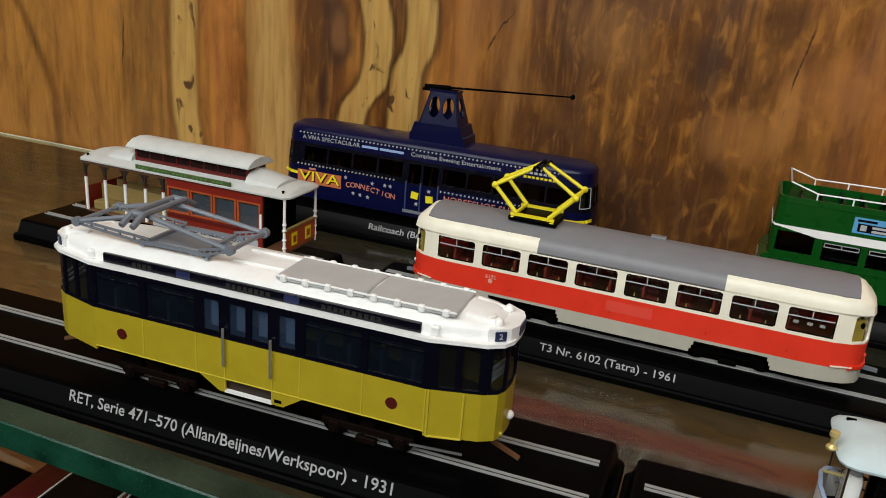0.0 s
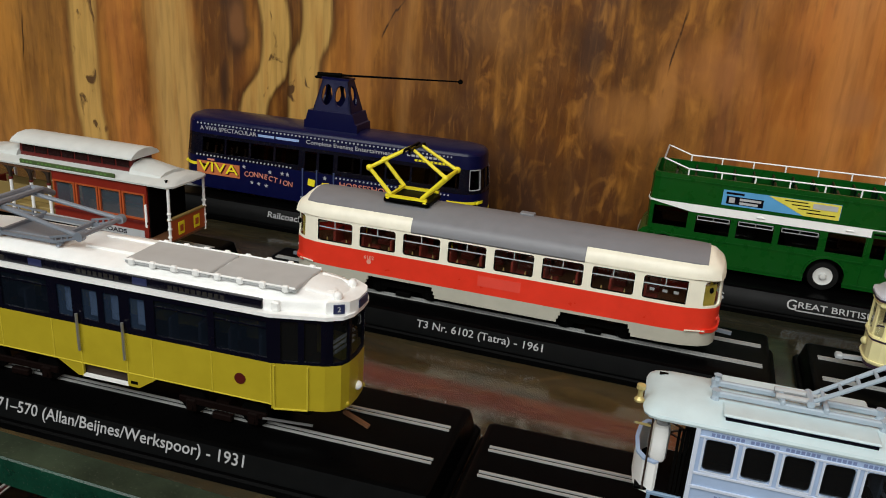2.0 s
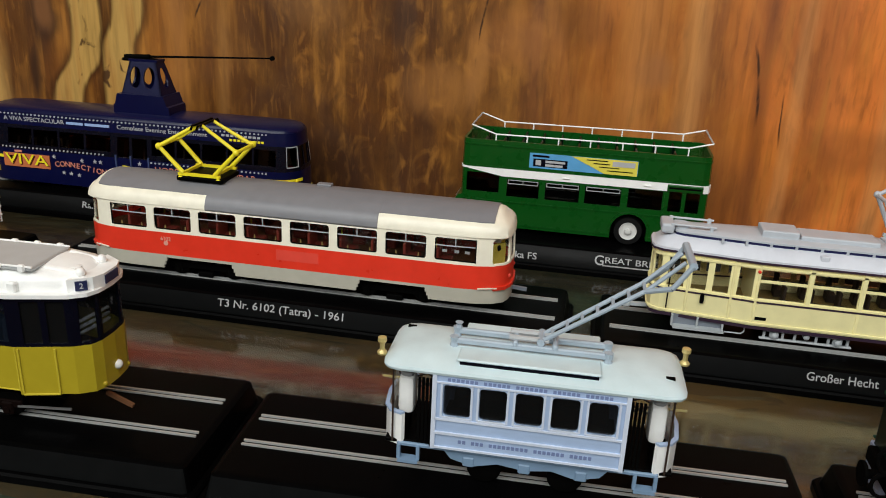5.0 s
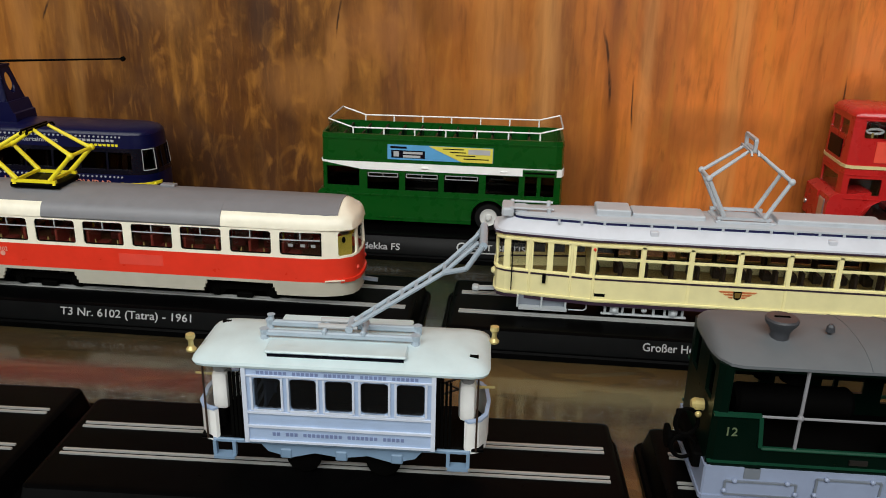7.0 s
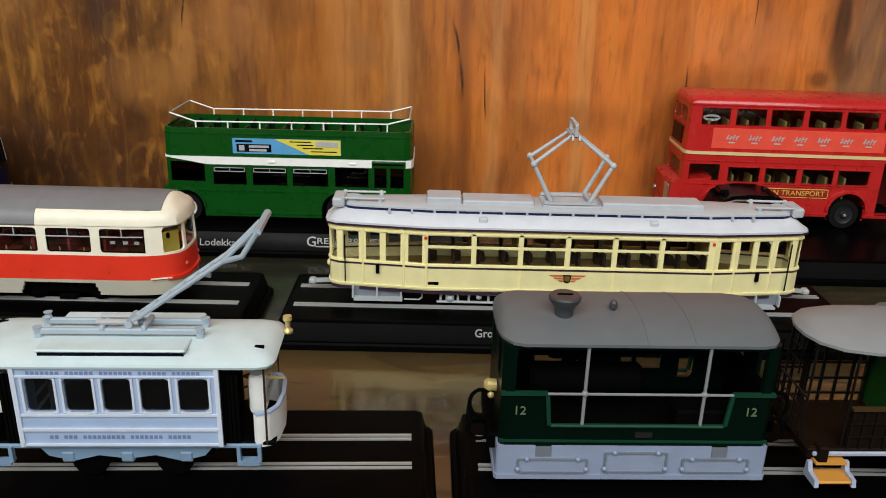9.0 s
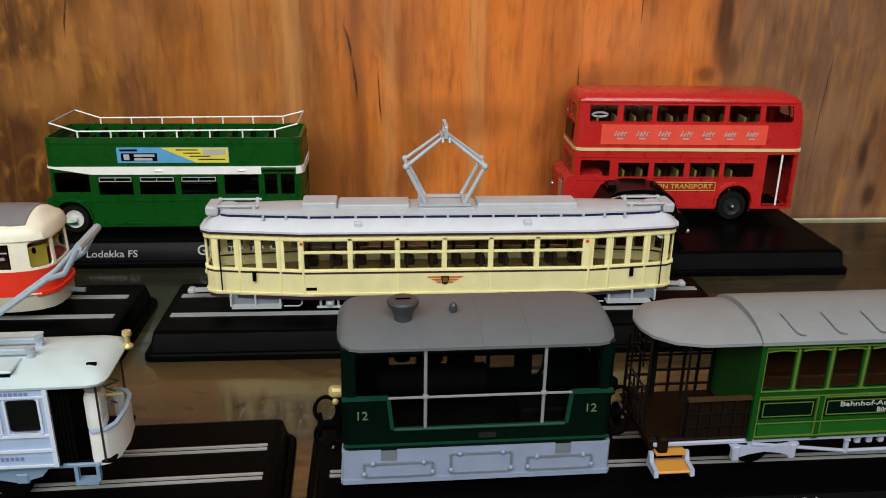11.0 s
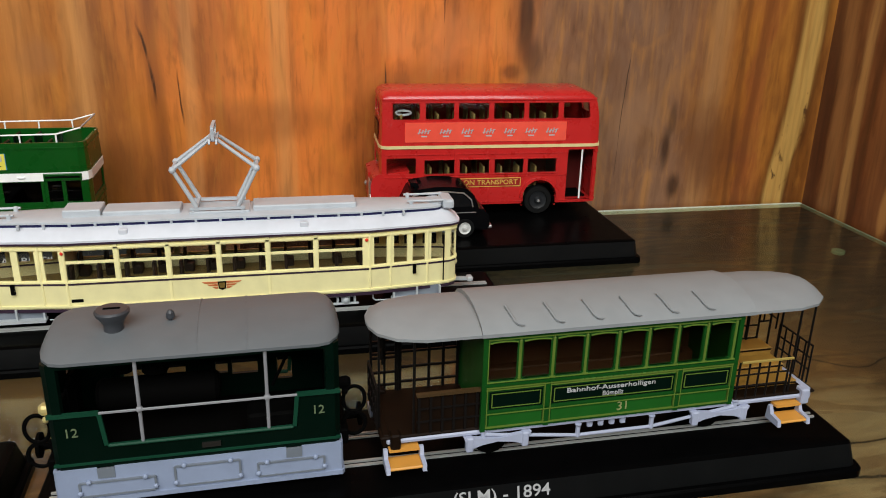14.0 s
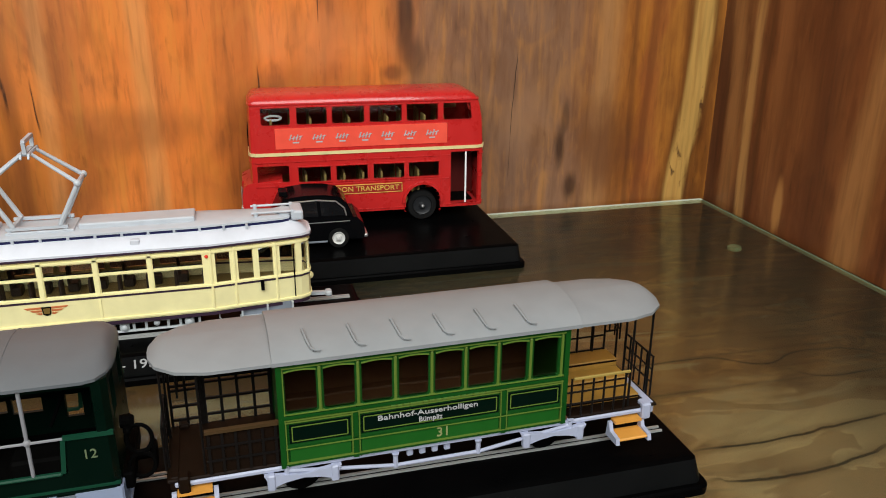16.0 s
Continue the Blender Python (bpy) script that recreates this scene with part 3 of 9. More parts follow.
def ring_tube(bm, c, rx, rz, r, seg=20, sides=6):
    """An oval ring of round tube standing in the x-z plane."""
    loops = []
    for i in range(seg):
        a = 2 * math.pi * i / seg
        loops.append([bm.verts.new((c[0] + (rx + r * math.cos(b)) * math.cos(a), c[1] + r * math.sin(b), c[2] + (rz + r * math.cos(b)) * math.sin(a))) for b in [2 * math.pi * j / sides for j in range(sides)]])
    for i in range(seg):
        for j in range(sides):
            bm.faces.new((loops[i][j], loops[(i + 1) % seg][j], loops[(i + 1) % seg][(j + 1) % sides], loops[i][(j + 1) % sides]))
    return bm


def prism(bm, pts, axis, lo, hi):
    """A plate: a flat outline pushed along an axis. pts in the other two axes, in x, y, z order."""
    def at(p, h):
        return {"x": (h, p[0], p[1]), "y": (p[0], h, p[1]), "z": (p[0], p[1], h)}[axis]
    a, b = [bm.verts.new(at(p, lo)) for p in pts], [bm.verts.new(at(p, hi)) for p in pts]
    n = len(pts)
    for i in range(n):
        bm.faces.new((a[i], a[(i + 1) % n], b[(i + 1) % n], b[i]))
    bm.faces.new(a[::-1]), bm.faces.new(b)
    return bm


def rounded(x0, x1, y0, y1, r, seg=4):
    """A rounded rectangle's outline."""
    out = []
    for cx, cy, a0 in ((x1 - r, y1 - r, 0), (x0 + r, y1 - r, 90), (x0 + r, y0 + r, 180), (x1 - r, y0 + r, 270)):
        for i in range(seg + 1):
            a = radians(a0 + 90 * i / seg)
            out.append((cx + r * math.cos(a), cy + r * math.sin(a)))
    return out


class Plan:
    """The outline of a vehicle's body seen from above, from its quarter: points from the middle of a side (x = 0) to the middle of an end (y = 0)."""

    def __init__(self, quarter, back=None):
        q, q2 = quarter, back or quarter
        pts = [(-x, y) for x, y in q2] + [(-x, -y) for x, y in q2[::-1]] + [(x, -y) for x, y in q] + [(x, y) for x, y in q[::-1]]
        out = []
        for p in pts:
            if not out or (Vector(p) - Vector(out[-1])).length > 1e-6:
                out.append(p)
        if (Vector(out[0]) - Vector(out[-1])).length < 1e-6:
            out.pop()
        self.p = [Vector(p) for p in out]
        n = len(self.p)
        self.s = [0.0]
        for i in range(n):
            self.s.append(self.s[-1] + (self.p[(i + 1) % n] - self.p[i]).length)
        self.total = self.s[-1]
        self.n = []
        for i in range(n):
            a, b = (self.p[i] - self.p[i - 1]).normalized(), (self.p[(i + 1) % n] - self.p[i]).normalized()
            na, nb = Vector((a.y, -a.x)), Vector((b.y, -b.x))
            m = (na + nb)
            self.n.append(m / max(0.5, m.length_squared / 2) if m.length > 1e-6 else na)

    def at(self, s):
        """Place and outward normal at the arc length s."""
        s = s % self.total
        n = len(self.p)
        for i in range(n):
            if self.s[i] <= s <= self.s[i + 1] + 1e-9:
                f = (s - self.s[i]) / max(1e-9, self.s[i + 1] - self.s[i])
                j = (i + 1) % n
                return self.p[i].lerp(self.p[j], f), self.n[i].lerp(self.n[j], f)

    def find(self, x, y):
        """The arc length of the outline's point nearest to (x, y)."""
        best = (1e9, 0)
        n = len(self.p)
        q = Vector((x, y))
        for i in range(n):
            a, d = self.p[i], self.p[(i + 1) % n] - self.p[i]
            f = min(1, max(0, (q - a).dot(d) / max(1e-12, d.length_squared)))
            best = min(best, ((a + d * f - q).length, self.s[i] + f * d.length))
        return best[1]

    def spot(self, a, b):
        """The arc length span between two points of the outline, as one or two spans."""
        s0, s1 = sorted((self.find(*a), self.find(*b)))
        if s1 - s0 > self.total / 2:
            return [(0.0, s0), (s1, self.total)]
        return [(s0, s1)]


def shell(bm, plan, z0, z1, holes=(), inset=None, thick=0.0007, zs=(), fillet=0.0):
    """A body wall of real thickness along a plan, from z0 to z1, with openings (s0, s1, z0, z1) through it. inset(z): how far it leans in."""
    inset = inset or (lambda z: 0.0)
    S = sorted({round(v, 7) for v in [*plan.s[:-1], *(h[i] for h in holes for i in (0, 1))] if v < plan.total - 1e-7})
    Z = sorted({round(v, 7) for v in [z0, z1, *zs, *(h[i] for h in holes for i in (2, 3))] if z0 - 1e-9 <= v <= z1 + 1e-9})
    ns, nz = len(S), len(Z)

    def point(s, z, d):
        p, n = plan.at(s)
        q = p - n * (inset(z) + d)
        return bm.verts.new((q.x, q.y, z))

    outer = [[point(s, z, 0) for z in Z] for s in S]
    inner = [[point(s, z, thick) for z in Z] for s in S]

    def solid(i, j):
        if not 0 <= j < nz - 1:
            return False
        sa, sb = S[i % ns], S[(i + 1) % ns]
        sm = (sa + (sb if sb > sa else plan.total)) / 2
        zm = (Z[j] + Z[j + 1]) / 2
        return not any(h[0] < sm < h[1] and h[2] < zm < h[3] for h in holes)

    for i in range(ns):
        i2 = (i + 1) % ns
        for j in range(nz - 1):
            if not solid(i, j):
                continue
            bm.faces.new((outer[i][j], outer[i2][j], outer[i2][j + 1], outer[i][j + 1]))
            bm.faces.new((inner[i][j], inner[i][j + 1], inner[i2][j + 1], inner[i2][j]))
            if not solid(i, j - 1):
                bm.faces.new((outer[i][j], inner[i][j], inner[i2][j], outer[i2][j]))
            if not solid(i, j + 1):
                bm.faces.new((outer[i][j + 1], outer[i2][j + 1], inner[i2][j + 1], inner[i][j + 1]))
            if not solid((i - 1) % ns, j):
                bm.faces.new((outer[i][j], outer[i][j + 1], inner[i][j + 1], inner[i][j]))
            if not solid(i2, j):
                bm.faces.new((outer[i2][j], inner[i2][j], inner[i2][j + 1], outer[i2][j + 1]))
    if fillet:
        for s0, s1, a, b in holes:
            r = min(fillet, (s1 - s0) / 2.2, (b - a) / 2.2)
            for sc, ds, zc, dz in ((s0, r, a, r), (s1, -r, a, r), (s0, r, b, -r), (s1, -r, b, -r)):
                arc = [(sc + ds * (1 - math.sin(radians(t))), zc + dz * (1 - math.cos(radians(t)))) for t in (0, 30, 60, 90)]
                pts = [(sc, zc), *arc]
                o, q = [point(s, z, 0) for s, z in pts], [point(s, z, thick) for s, z in pts]
                bm.faces.new(o), bm.faces.new(q[::-1])
                for t in range(1, 4):
                    bm.faces.new((o[t], o[t + 1], q[t + 1], q[t]))
    return bm


def half_shell(plan, s, beyond, z0, z1, inset=0.0, thick=0.0007):
    """The curved strip round one end of a plan, where s * x is past beyond."""
    pts = sorted((p for p in zip(plan.p, plan.n) if s * p[0].x > beyond - 1e-5), key=lambda p: math.atan2(p[0].y, s * p[0].x))
    outer = [(p.x - n.x * inset, p.y - n.y * inset) for p, n in pts]
    inner = [(p.x - n.x * (inset + thick), p.y - n.y * (inset + thick)) for p, n in pts]
    return prism(B(), outer + inner[::-1], "z", z0, z1)


def pane(bm, plan, hole, inset=None, depth=0.0004, thick=0.0003, grow=0.0):
    """A pane set into an opening of a shell."""
    inset = inset or (lambda z: 0.0)
    s0, s1, z0, z1 = hole
    s0, s1, z0, z1 = s0 - grow, s1 + grow, z0 - grow, z1 + grow
    S = [s0, *[s for s in plan.s if s0 + 1e-6 < s < s1 - 1e-6], s1]
    rows = []
    for s in S:
        p, n = plan.at(s)
        col = []
        for z in (z0, z1):
            for d in (depth, depth + thick):
                q = p - n * (inset(z) + d)
                col.append(bm.verts.new((q.x, q.y, z)))
        rows.append(col)
    for a, b in zip(rows, rows[1:]):
        bm.faces.new((a[0], b[0], b[2], a[2])), bm.faces.new((a[1], a[3], b[3], b[1]))
        bm.faces.new((a[2], b[2], b[3], a[3])), bm.faces.new((a[0], a[1], b[1], b[0]))
    for c in (rows[0], rows[-1]):
        bm.faces.new((c[0], c[2], c[3], c[1]))
    return bm


def roof(bm, plan, rings):
    """A closed roof: rings of (how far in from the outline along it, share of the width, height)."""
    made = []
    length = max(p.x for p in plan.p)
    for dx, fy, z in rings:
        f = (length - dx) / length
        made.append([bm.verts.new((p.x * f, p.y * fy, z)) for p in plan.p])
    n = len(plan.p)
    for a, b in zip(made, made[1:]):
        for i in range(n):
            bm.faces.new((a[i], a[(i + 1) % n], b[(i + 1) % n], b[i]))
    bm.faces.new(made[0][::-1]), bm.faces.new(made[-1])
    return bm


def deck(bm, plan, z0, z1, shrink=0.0):
    """A flat plate in the shape of the plan."""
    pts = [(p - n * shrink) for p, n in zip(plan.p, plan.n)]
    return prism(bm, [(p.x, p.y) for p in pts], "z", z0, z1)


def letters(name, body, size, m, material, parent, label="", depth=0.00008, width=None):
    """Printed words as thin raised letters, centred on the pose m; the letters stand in its x-y plane. width: squeeze to this."""
    cu = bpy.data.curves.new(name, "FONT")
    cu.body, cu.size, cu.extrude, cu.align_x, cu.align_y, cu.resolution_u, cu.offset = body, size, depth, "CENTER", "CENTER", 3, 0.005 * size
    tmp = bpy.data.objects.new(name, cu)
    scene.collection.objects.link(tmp)
    bpy.context.view_layer.update()
    me = bpy.data.meshes.new_from_object(tmp.evaluated_get(bpy.context.evaluated_depsgraph_get()))
    bpy.data.objects.remove(tmp)
    xs = [v.co.x for v in me.vertices]
    if width:
        m = m @ Matrix.Diagonal((width / (max(xs) - min(xs)), 1, 1, 1))
    me.transform(m)
    me.name = name
    me.materials.clear()
    me.materials.append(material)
    ob = new(name, me)
    ob.parent = parent
    return tagged(ob, label) if label else ob


FRONT = pose(0, 0, 0, 90, 0, 0)


def on_front(x, y, z, turn=0.0, tilt=0.0):
    """Where lettering stands upright on a face that looks towards -y."""
    return pose(x, y, z) @ pose(0, 0, 0, 90 - tilt, 0, 0) @ pose(0, 0, 0, 0, 0, turn)

# ---- the case and the room round it ----
def wall(name, x0, x1, y0, y1, z0, z1, material, label):
    return tagged(part(name, box(B(), x0, x1, y0, y1, z0, z1), material), label, "wall", kind="structure")


wall("wall_back", -1.6, 0.516, 0.0, 0.02, -0.002, 2.40, wall_wood, "varnished wooden back wall with dark figure and pale sapwood strips")
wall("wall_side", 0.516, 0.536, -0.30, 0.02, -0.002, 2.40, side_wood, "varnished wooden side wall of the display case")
tagged(part("lower_shelf", box(B(), -1.6, 0.90, -0.30, 0.40, -0.105, -0.080), floor_wood), "brown cracked wooden board under the glass shelf", "shelf", kind="structure")

# the space under the shelf runs on past the panels
# added, unseen: dark walls and covers that keep light out of it
wall("wall_under_back", -1.6, 0.90, 0.40, 0.42, -0.105, 0.008, plaster_dark, "added dark back that closes the space under the shelf")
wall("wall_under_side", 0.90, 0.92, -0.30, 0.42, -0.105, 0.008, plaster_dark, "added dark side that closes the space under the shelf")
wall("cover_back", -1.6, 0.90, 0.02, 0.40, -0.002, 0.008, plaster_dark, "added dark cover keeping light out behind the panels")
wall("cover_side", 0.536, 0.90, -0.30, 0.02, -0.002, 0.008, plaster_dark, "added dark cover keeping light out beside the panels")

# the glass shelf: clear faces, green polished edges
profile = [(-0.2615, 0.0), (-0.2620, -0.0006), (-0.2620, -0.0089), (-0.2614, -0.0095), (-0.0066, -0.0095), (-0.0066, 0.0)]
shelf = part("glass_shelf", prism(B(), profile, "x", -1.6, 0.5102), sheet_glass)
shelf.data.materials.append(edge_glass)
shelf.data.materials.append(lit_edge)
shelf.data.materials.append(under_glass)
for f in shelf.data.polygons:
    f.material_index = 1 if f.normal.y < -0.5 else 2 if f.normal.y > 0.3 and f.normal.z > 0.3 else 0 if f.normal.z > 0.5 else 3
part("back_edge", box(B(), -1.6, 0.5118, -0.0066, -0.0036, -0.0022, -0.0001, 0.0004, 1), lit_edge, shelf, "ground back edge of the glass, painted pale with caught light")
part("side_edge", box(B(), 0.5102, 0.5118, -0.2620, -0.0066, -0.0018, -0.0001, 0.0003, 1), side_edge, shelf, "dull green side edge of the glass")
# opaque strip stands in for the view through the glass to its edge
part("dusty_rim", box(B(), -1.59, 0.5102, -0.2616, -0.2530, -0.0001, 0.0002), rim_tint, shelf, "strip coloured as dusty glass with its green edge seen through")
tagged(shelf, "thick glass shelf with dusty green polished edge", "shelf", kind="structure")

# plain room
for name, a in (("wall_room_left", (-1.62, -1.60, -1.0, 0.02, -1.2, 2.40)), ("wall_room_right", (1.60, 1.62, -1.0, 0.02, -1.2, 2.40)), ("wall_room_end", (0.536, 1.60, 0.0, 0.02, 0.008, 2.40)), ("wall_room_end_low", (-1.60, 1.60, 0.0, 0.02, -1.2, -0.105)), ("wall_room_end_right", (0.92, 1.60, 0.0, 0.02, -0.105, 0.008))):
    wall(name, *a, plaster, "plain dim plaster wall")
for name, a in (("wall_window_left", (-1.62, WIN[0], -1.02, -1.00, -1.2, 2.40)), ("wall_window_right", (WIN[1], 1.62, -1.02, -1.00, -1.2, 2.40)),
                ("wall_window_below", (WIN[0], WIN[1], -1.02, -1.00, -1.2, WIN[2])), ("wall_window_above", (WIN[0], WIN[1], -1.02, -1.00, WIN[3], 2.40))):
    wall(name, *a, plaster, "plain plaster wall round a window")
tagged(part("floor", box(B(), -1.62, 1.62, -1.02, 0.02, -1.22, -1.2), plaster_dark), "plain dark room floor", "floor", kind="structure")
tagged(part("ceiling", box(B(), -1.62, 1.62, -1.02, 0.02, 2.40, 2.42), plaster), "plain room ceiling", "ceiling", kind="structure")


# ---- display bases ----
def plinth(bm, l, d, h, slope=0.0034, lip=0.0026):
    """A moulded plinth: a lip at the foot, a groove, sloping faces and a flat top, with rounded corners."""
    rings = [(0.0, 0.0), (0.0, lip * 0.75), (0.0005, lip), (0.0016, lip), (0.0016, lip + 0.0004), (slope - 0.0004, h - 0.0006), (slope + 0.0003, h - 0.0001), (slope + 0.0012, h)]
    made = []
    for ins, z in rings:
        made.append([bm.verts.new((x, y, z)) for x, y in rounded(-l + ins, l - ins, -d + ins, d - ins, max(0.0008, 0.003 - ins * 0.4), 4)])
    n = len(made[0])
    for a, b in zip(made, made[1:]):
        for i in range(n):
            bm.faces.new((a[i], a[(i + 1) % n], b[(i + 1) % n], b[i]))
    bm.faces.new(made[0][::-1]), bm.faces.new(made[-1])
    return bm


def base(cx, cy, turn, length, depth, height, label, gauge=0.0, slope=0.0034):
    b = thing("display_base", pose(cx, cy, 0.0, 0, 0, turn), label, "display base", "display bases on the shelf")
    l = length / 2
    p = part("plinth", plinth(B(), l, depth / 2, height, slope), black, b, smooth=True)
    p.data.materials.append(lit_black)
    for f in p.data.polygons:
        # sloped front faces take the black that carries the painted sheen
        f.material_index = int(f.normal.y < -0.7 and f.center.z > 0.0027)
    if gauge:
        for y in (-gauge / 2, gauge / 2):
            for off in (-0.00085, 0.00085):
                part("rail", box(B(), -l + 0.006, l - 0.006, y + off - 0.0003, y + off + 0.0003, height - 0.0003, height + 0.0005), rail_metal, b, "bright metal rail")
    b["half"] = depth / 2
    return b


def base_text(b, body, x, z, size, width=None, slope=0.0034, height=0.0093):
    tilt = math.degrees(math.atan2(slope - 0.0016, height - 0.003))
    y = -b["half"] + 0.0016 + (slope - 0.0020) * (z - 0.003) / (height - 0.0036) - 0.0001
    return letters("lettering", body, size * 0.87, on_front(x, y, z, 0, tilt), lettering, b, "white serif lettering", width=width)


def base_bars(b, spans, z, h, slope=0.0034, height=0.0093):
    """Writing too small to read: plain white bars."""
    y = -b["half"] + 0.0016 + (slope - 0.0020) * (z - 0.003) / (height - 0.0036) - 0.0001
    for x0, x1 in spans:
        part("printed_bar", box(B(), x0, x1, y - 0.0001, y + 0.0012, z - h / 2, z + h / 2), lettering, b, "plain white printed bar")


R = 0.0098  # the rails' top
base_ret = base(-0.1110, -0.2262, 2.2, 0.241, 0.0500, 0.0093, "black plastic display base with two bright rails", 0.0165)
base_text(base_ret, "RET, Serie 471\u2013570 (Allan/Beijnes/Werkspoor) - 1931", 0.0169, 0.0065, 0.0054, 0.102)
base_sb = base(0.0835, -0.2215, 2.2, 0.147, 0.046, 0.0093, "short black plastic display base with two rails", 0.012)
base_st = base(0.2650, -0.2180, 0.6, 0.208, 0.045, 0.0093, "long black plastic display base under a steam tram", 0.012)
base_text(base_st, "(SLM) - 1894", 0.0046, 0.0063, 0.0050, 0.024)
base_bars(base_st, [(-0.055, -0.048), (-0.046, -0.030), (-0.028, -0.021)], 0.0063, 0.0028)
base_t3 = base(-0.0095, -0.1245, 0.0, 0.208, 0.0485, 0.0093, "black plastic display base with white lettering", 0.0165)
base_text(base_t3, "T3 Nr. 6102 (Tatra) - 1961", 0.0017, 0.0063, 0.0045, 0.0475)
base_he = base(0.2025, -0.1245, 0.0, 0.202, 0.0485, 0.0093, "black plastic display base with white lettering", 0.0165)
base_text(base_he, "Gro\u00dfer Hecht", -0.0220, 0.0063, 0.0045, 0.0215)
base_text(base_he, "- 1931", 0.0260, 0.0063, 0.0045, 0.0120)
base_cc = base(-0.2050, -0.1290, 0.0, 0.150, 0.048, 0.0093, "black plastic display base under a cable car", 0.0165)
base_bl = base(-0.1250, -0.0365, 0.0, 0.195, 0.054, 0.0105, "black plastic display base under a blue railcoach", 0.0165, 0.0045)
base_text(base_bl, "Railcoach (Brush)", -0.0015, 0.0068, 0.0050, 0.036, 0.0045, 0.0105)
base_gb = base(0.0870, -0.0365, 0.0, 0.172, 0.055, 0.0105, "black plastic display base under an open-top bus", 0.0, 0.0045)
base_text(base_gb, "Lodekka FS", -0.0215, 0.0055, 0.0048, 0.021, 0.0045, 0.0105)
base_text(base_gb, "G", 0.0160, 0.0066, 0.0070, None, 0.0045, 0.0105)
base_text(base_gb, "REAT BRITISH", 0.0330, 0.0070, 0.0042, 0.0290, 0.0045, 0.0105)
base_bars(base_gb, [(0.0175, 0.0495)], 0.0048, 0.0005, 0.0045, 0.0105)
base_rb = base(0.2910, -0.0440, 0.0, 0.176, 0.076, 0.0100, "wide black plastic display base under a bus and a taxi", 0.0, 0.0030)
part("top_plate", box(B(), -0.0838, 0.0838, -0.0338, 0.0338, 0.0094, 0.0101, 0.0003, 1), black, base_rb, "flat black top plate")


# ---- running gear and roof gear shared by the models ----
def u(mm):
    """A height over the glass in millimetres, as a height over the rails in metres."""
    return mm / 1000 - R


def wheelset(parent, x, r, half, material=dark_in):
    bm = B()
    for s in (-1, 1):
        lathe(bm, (x, s * half, r), [(r * 0.35, -0.0011 * s), (r, -0.0011 * s), (r * 1.0, 0.0006 * s), (r * 0.8, 0.0010 * s), (r * 0.3, 0.0011 * s)], 18, "y")
    rod(bm, (x, -half, r), (x, half, r), 0.0007)
    return part("wheelset", bm, material, parent, smooth=True)


def bogie(parent, x, span, width, frame_mat, r=0.0042, h=0.0052):
    """Two wheelsets in a frame with axle boxes and springs."""
    b = part("bogie_frame", B_frame(x, span, width, h), frame_mat, parent)
    for s in (-1, 1):
        wheelset(b, x + s * span / 2, r, width - 0.0012)
    return b


def B_frame(x, span, width, h):
    bm = B()
    for y in (-width, width):
        box(bm, x - span / 2 - 0.004, x + span / 2 + 0.004, y - 0.0005, y + 0.0005, h - 0.0022, h, 0.0003, 1)
        for s in (-1, 1):
            box(bm, x + s * span / 2 - 0.0016, x + s * span / 2 + 0.0016, y - 0.0010, y + 0.0010, h - 0.0042, h - 0.0004, 0.0004, 1)
            lathe(bm, (x + s * span / 2, y, h - 0.0026), [(0.0009, -0.0014), (0.0011, 0.0), (0.0009, 0.0014)], 10, "y")
        box(bm, x - 0.003, x + 0.003, y - 0.0009, y + 0.0009, h - 0.0050, h - 0.0030, 0.0003, 1)
    box(bm, x - 0.002, x + 0.002, -width, width, h - 0.0012, h + 0.0008)
    return bm


def windows(parent, plan, holes, glass, inset=None, bars=None, bar_mat=None):
    """A pane in every opening; bars: heights (shares) of thin bars across each pane."""
    for hole in holes:
        p = part("window_pane", pane(B(), plan, hole, inset, 0.0004, 0.0003), glass, parent)
        p.visible_shadow = False
        for f in bars or ():
            z = hole[2] + f * (hole[3] - hole[2])
            part("glazing_bar", pane(B(), plan, (hole[0], hole[1], z - 0.00016, z + 0.00016), inset, 0.0001, 0.0003), bar_mat, p)


def side_holes(plan, w, spans, z0, z1, sides=(-1, 1)):
    """Openings through the long sides, from spans along x."""
    out = []
    for s in sides:
        for a, b in spans:
            for s0, s1 in plan.spot((a, s * w), (b, s * w)):
                out.append((s0, s1, z0, z1))
    return out


def end_holes(plan, pts, z0, z1):
    """Openings through the ends, from pairs of points."""
    return [(s0, s1, z0, z1) for a, b in pts for s0, s1 in plan.spot(a, b)]


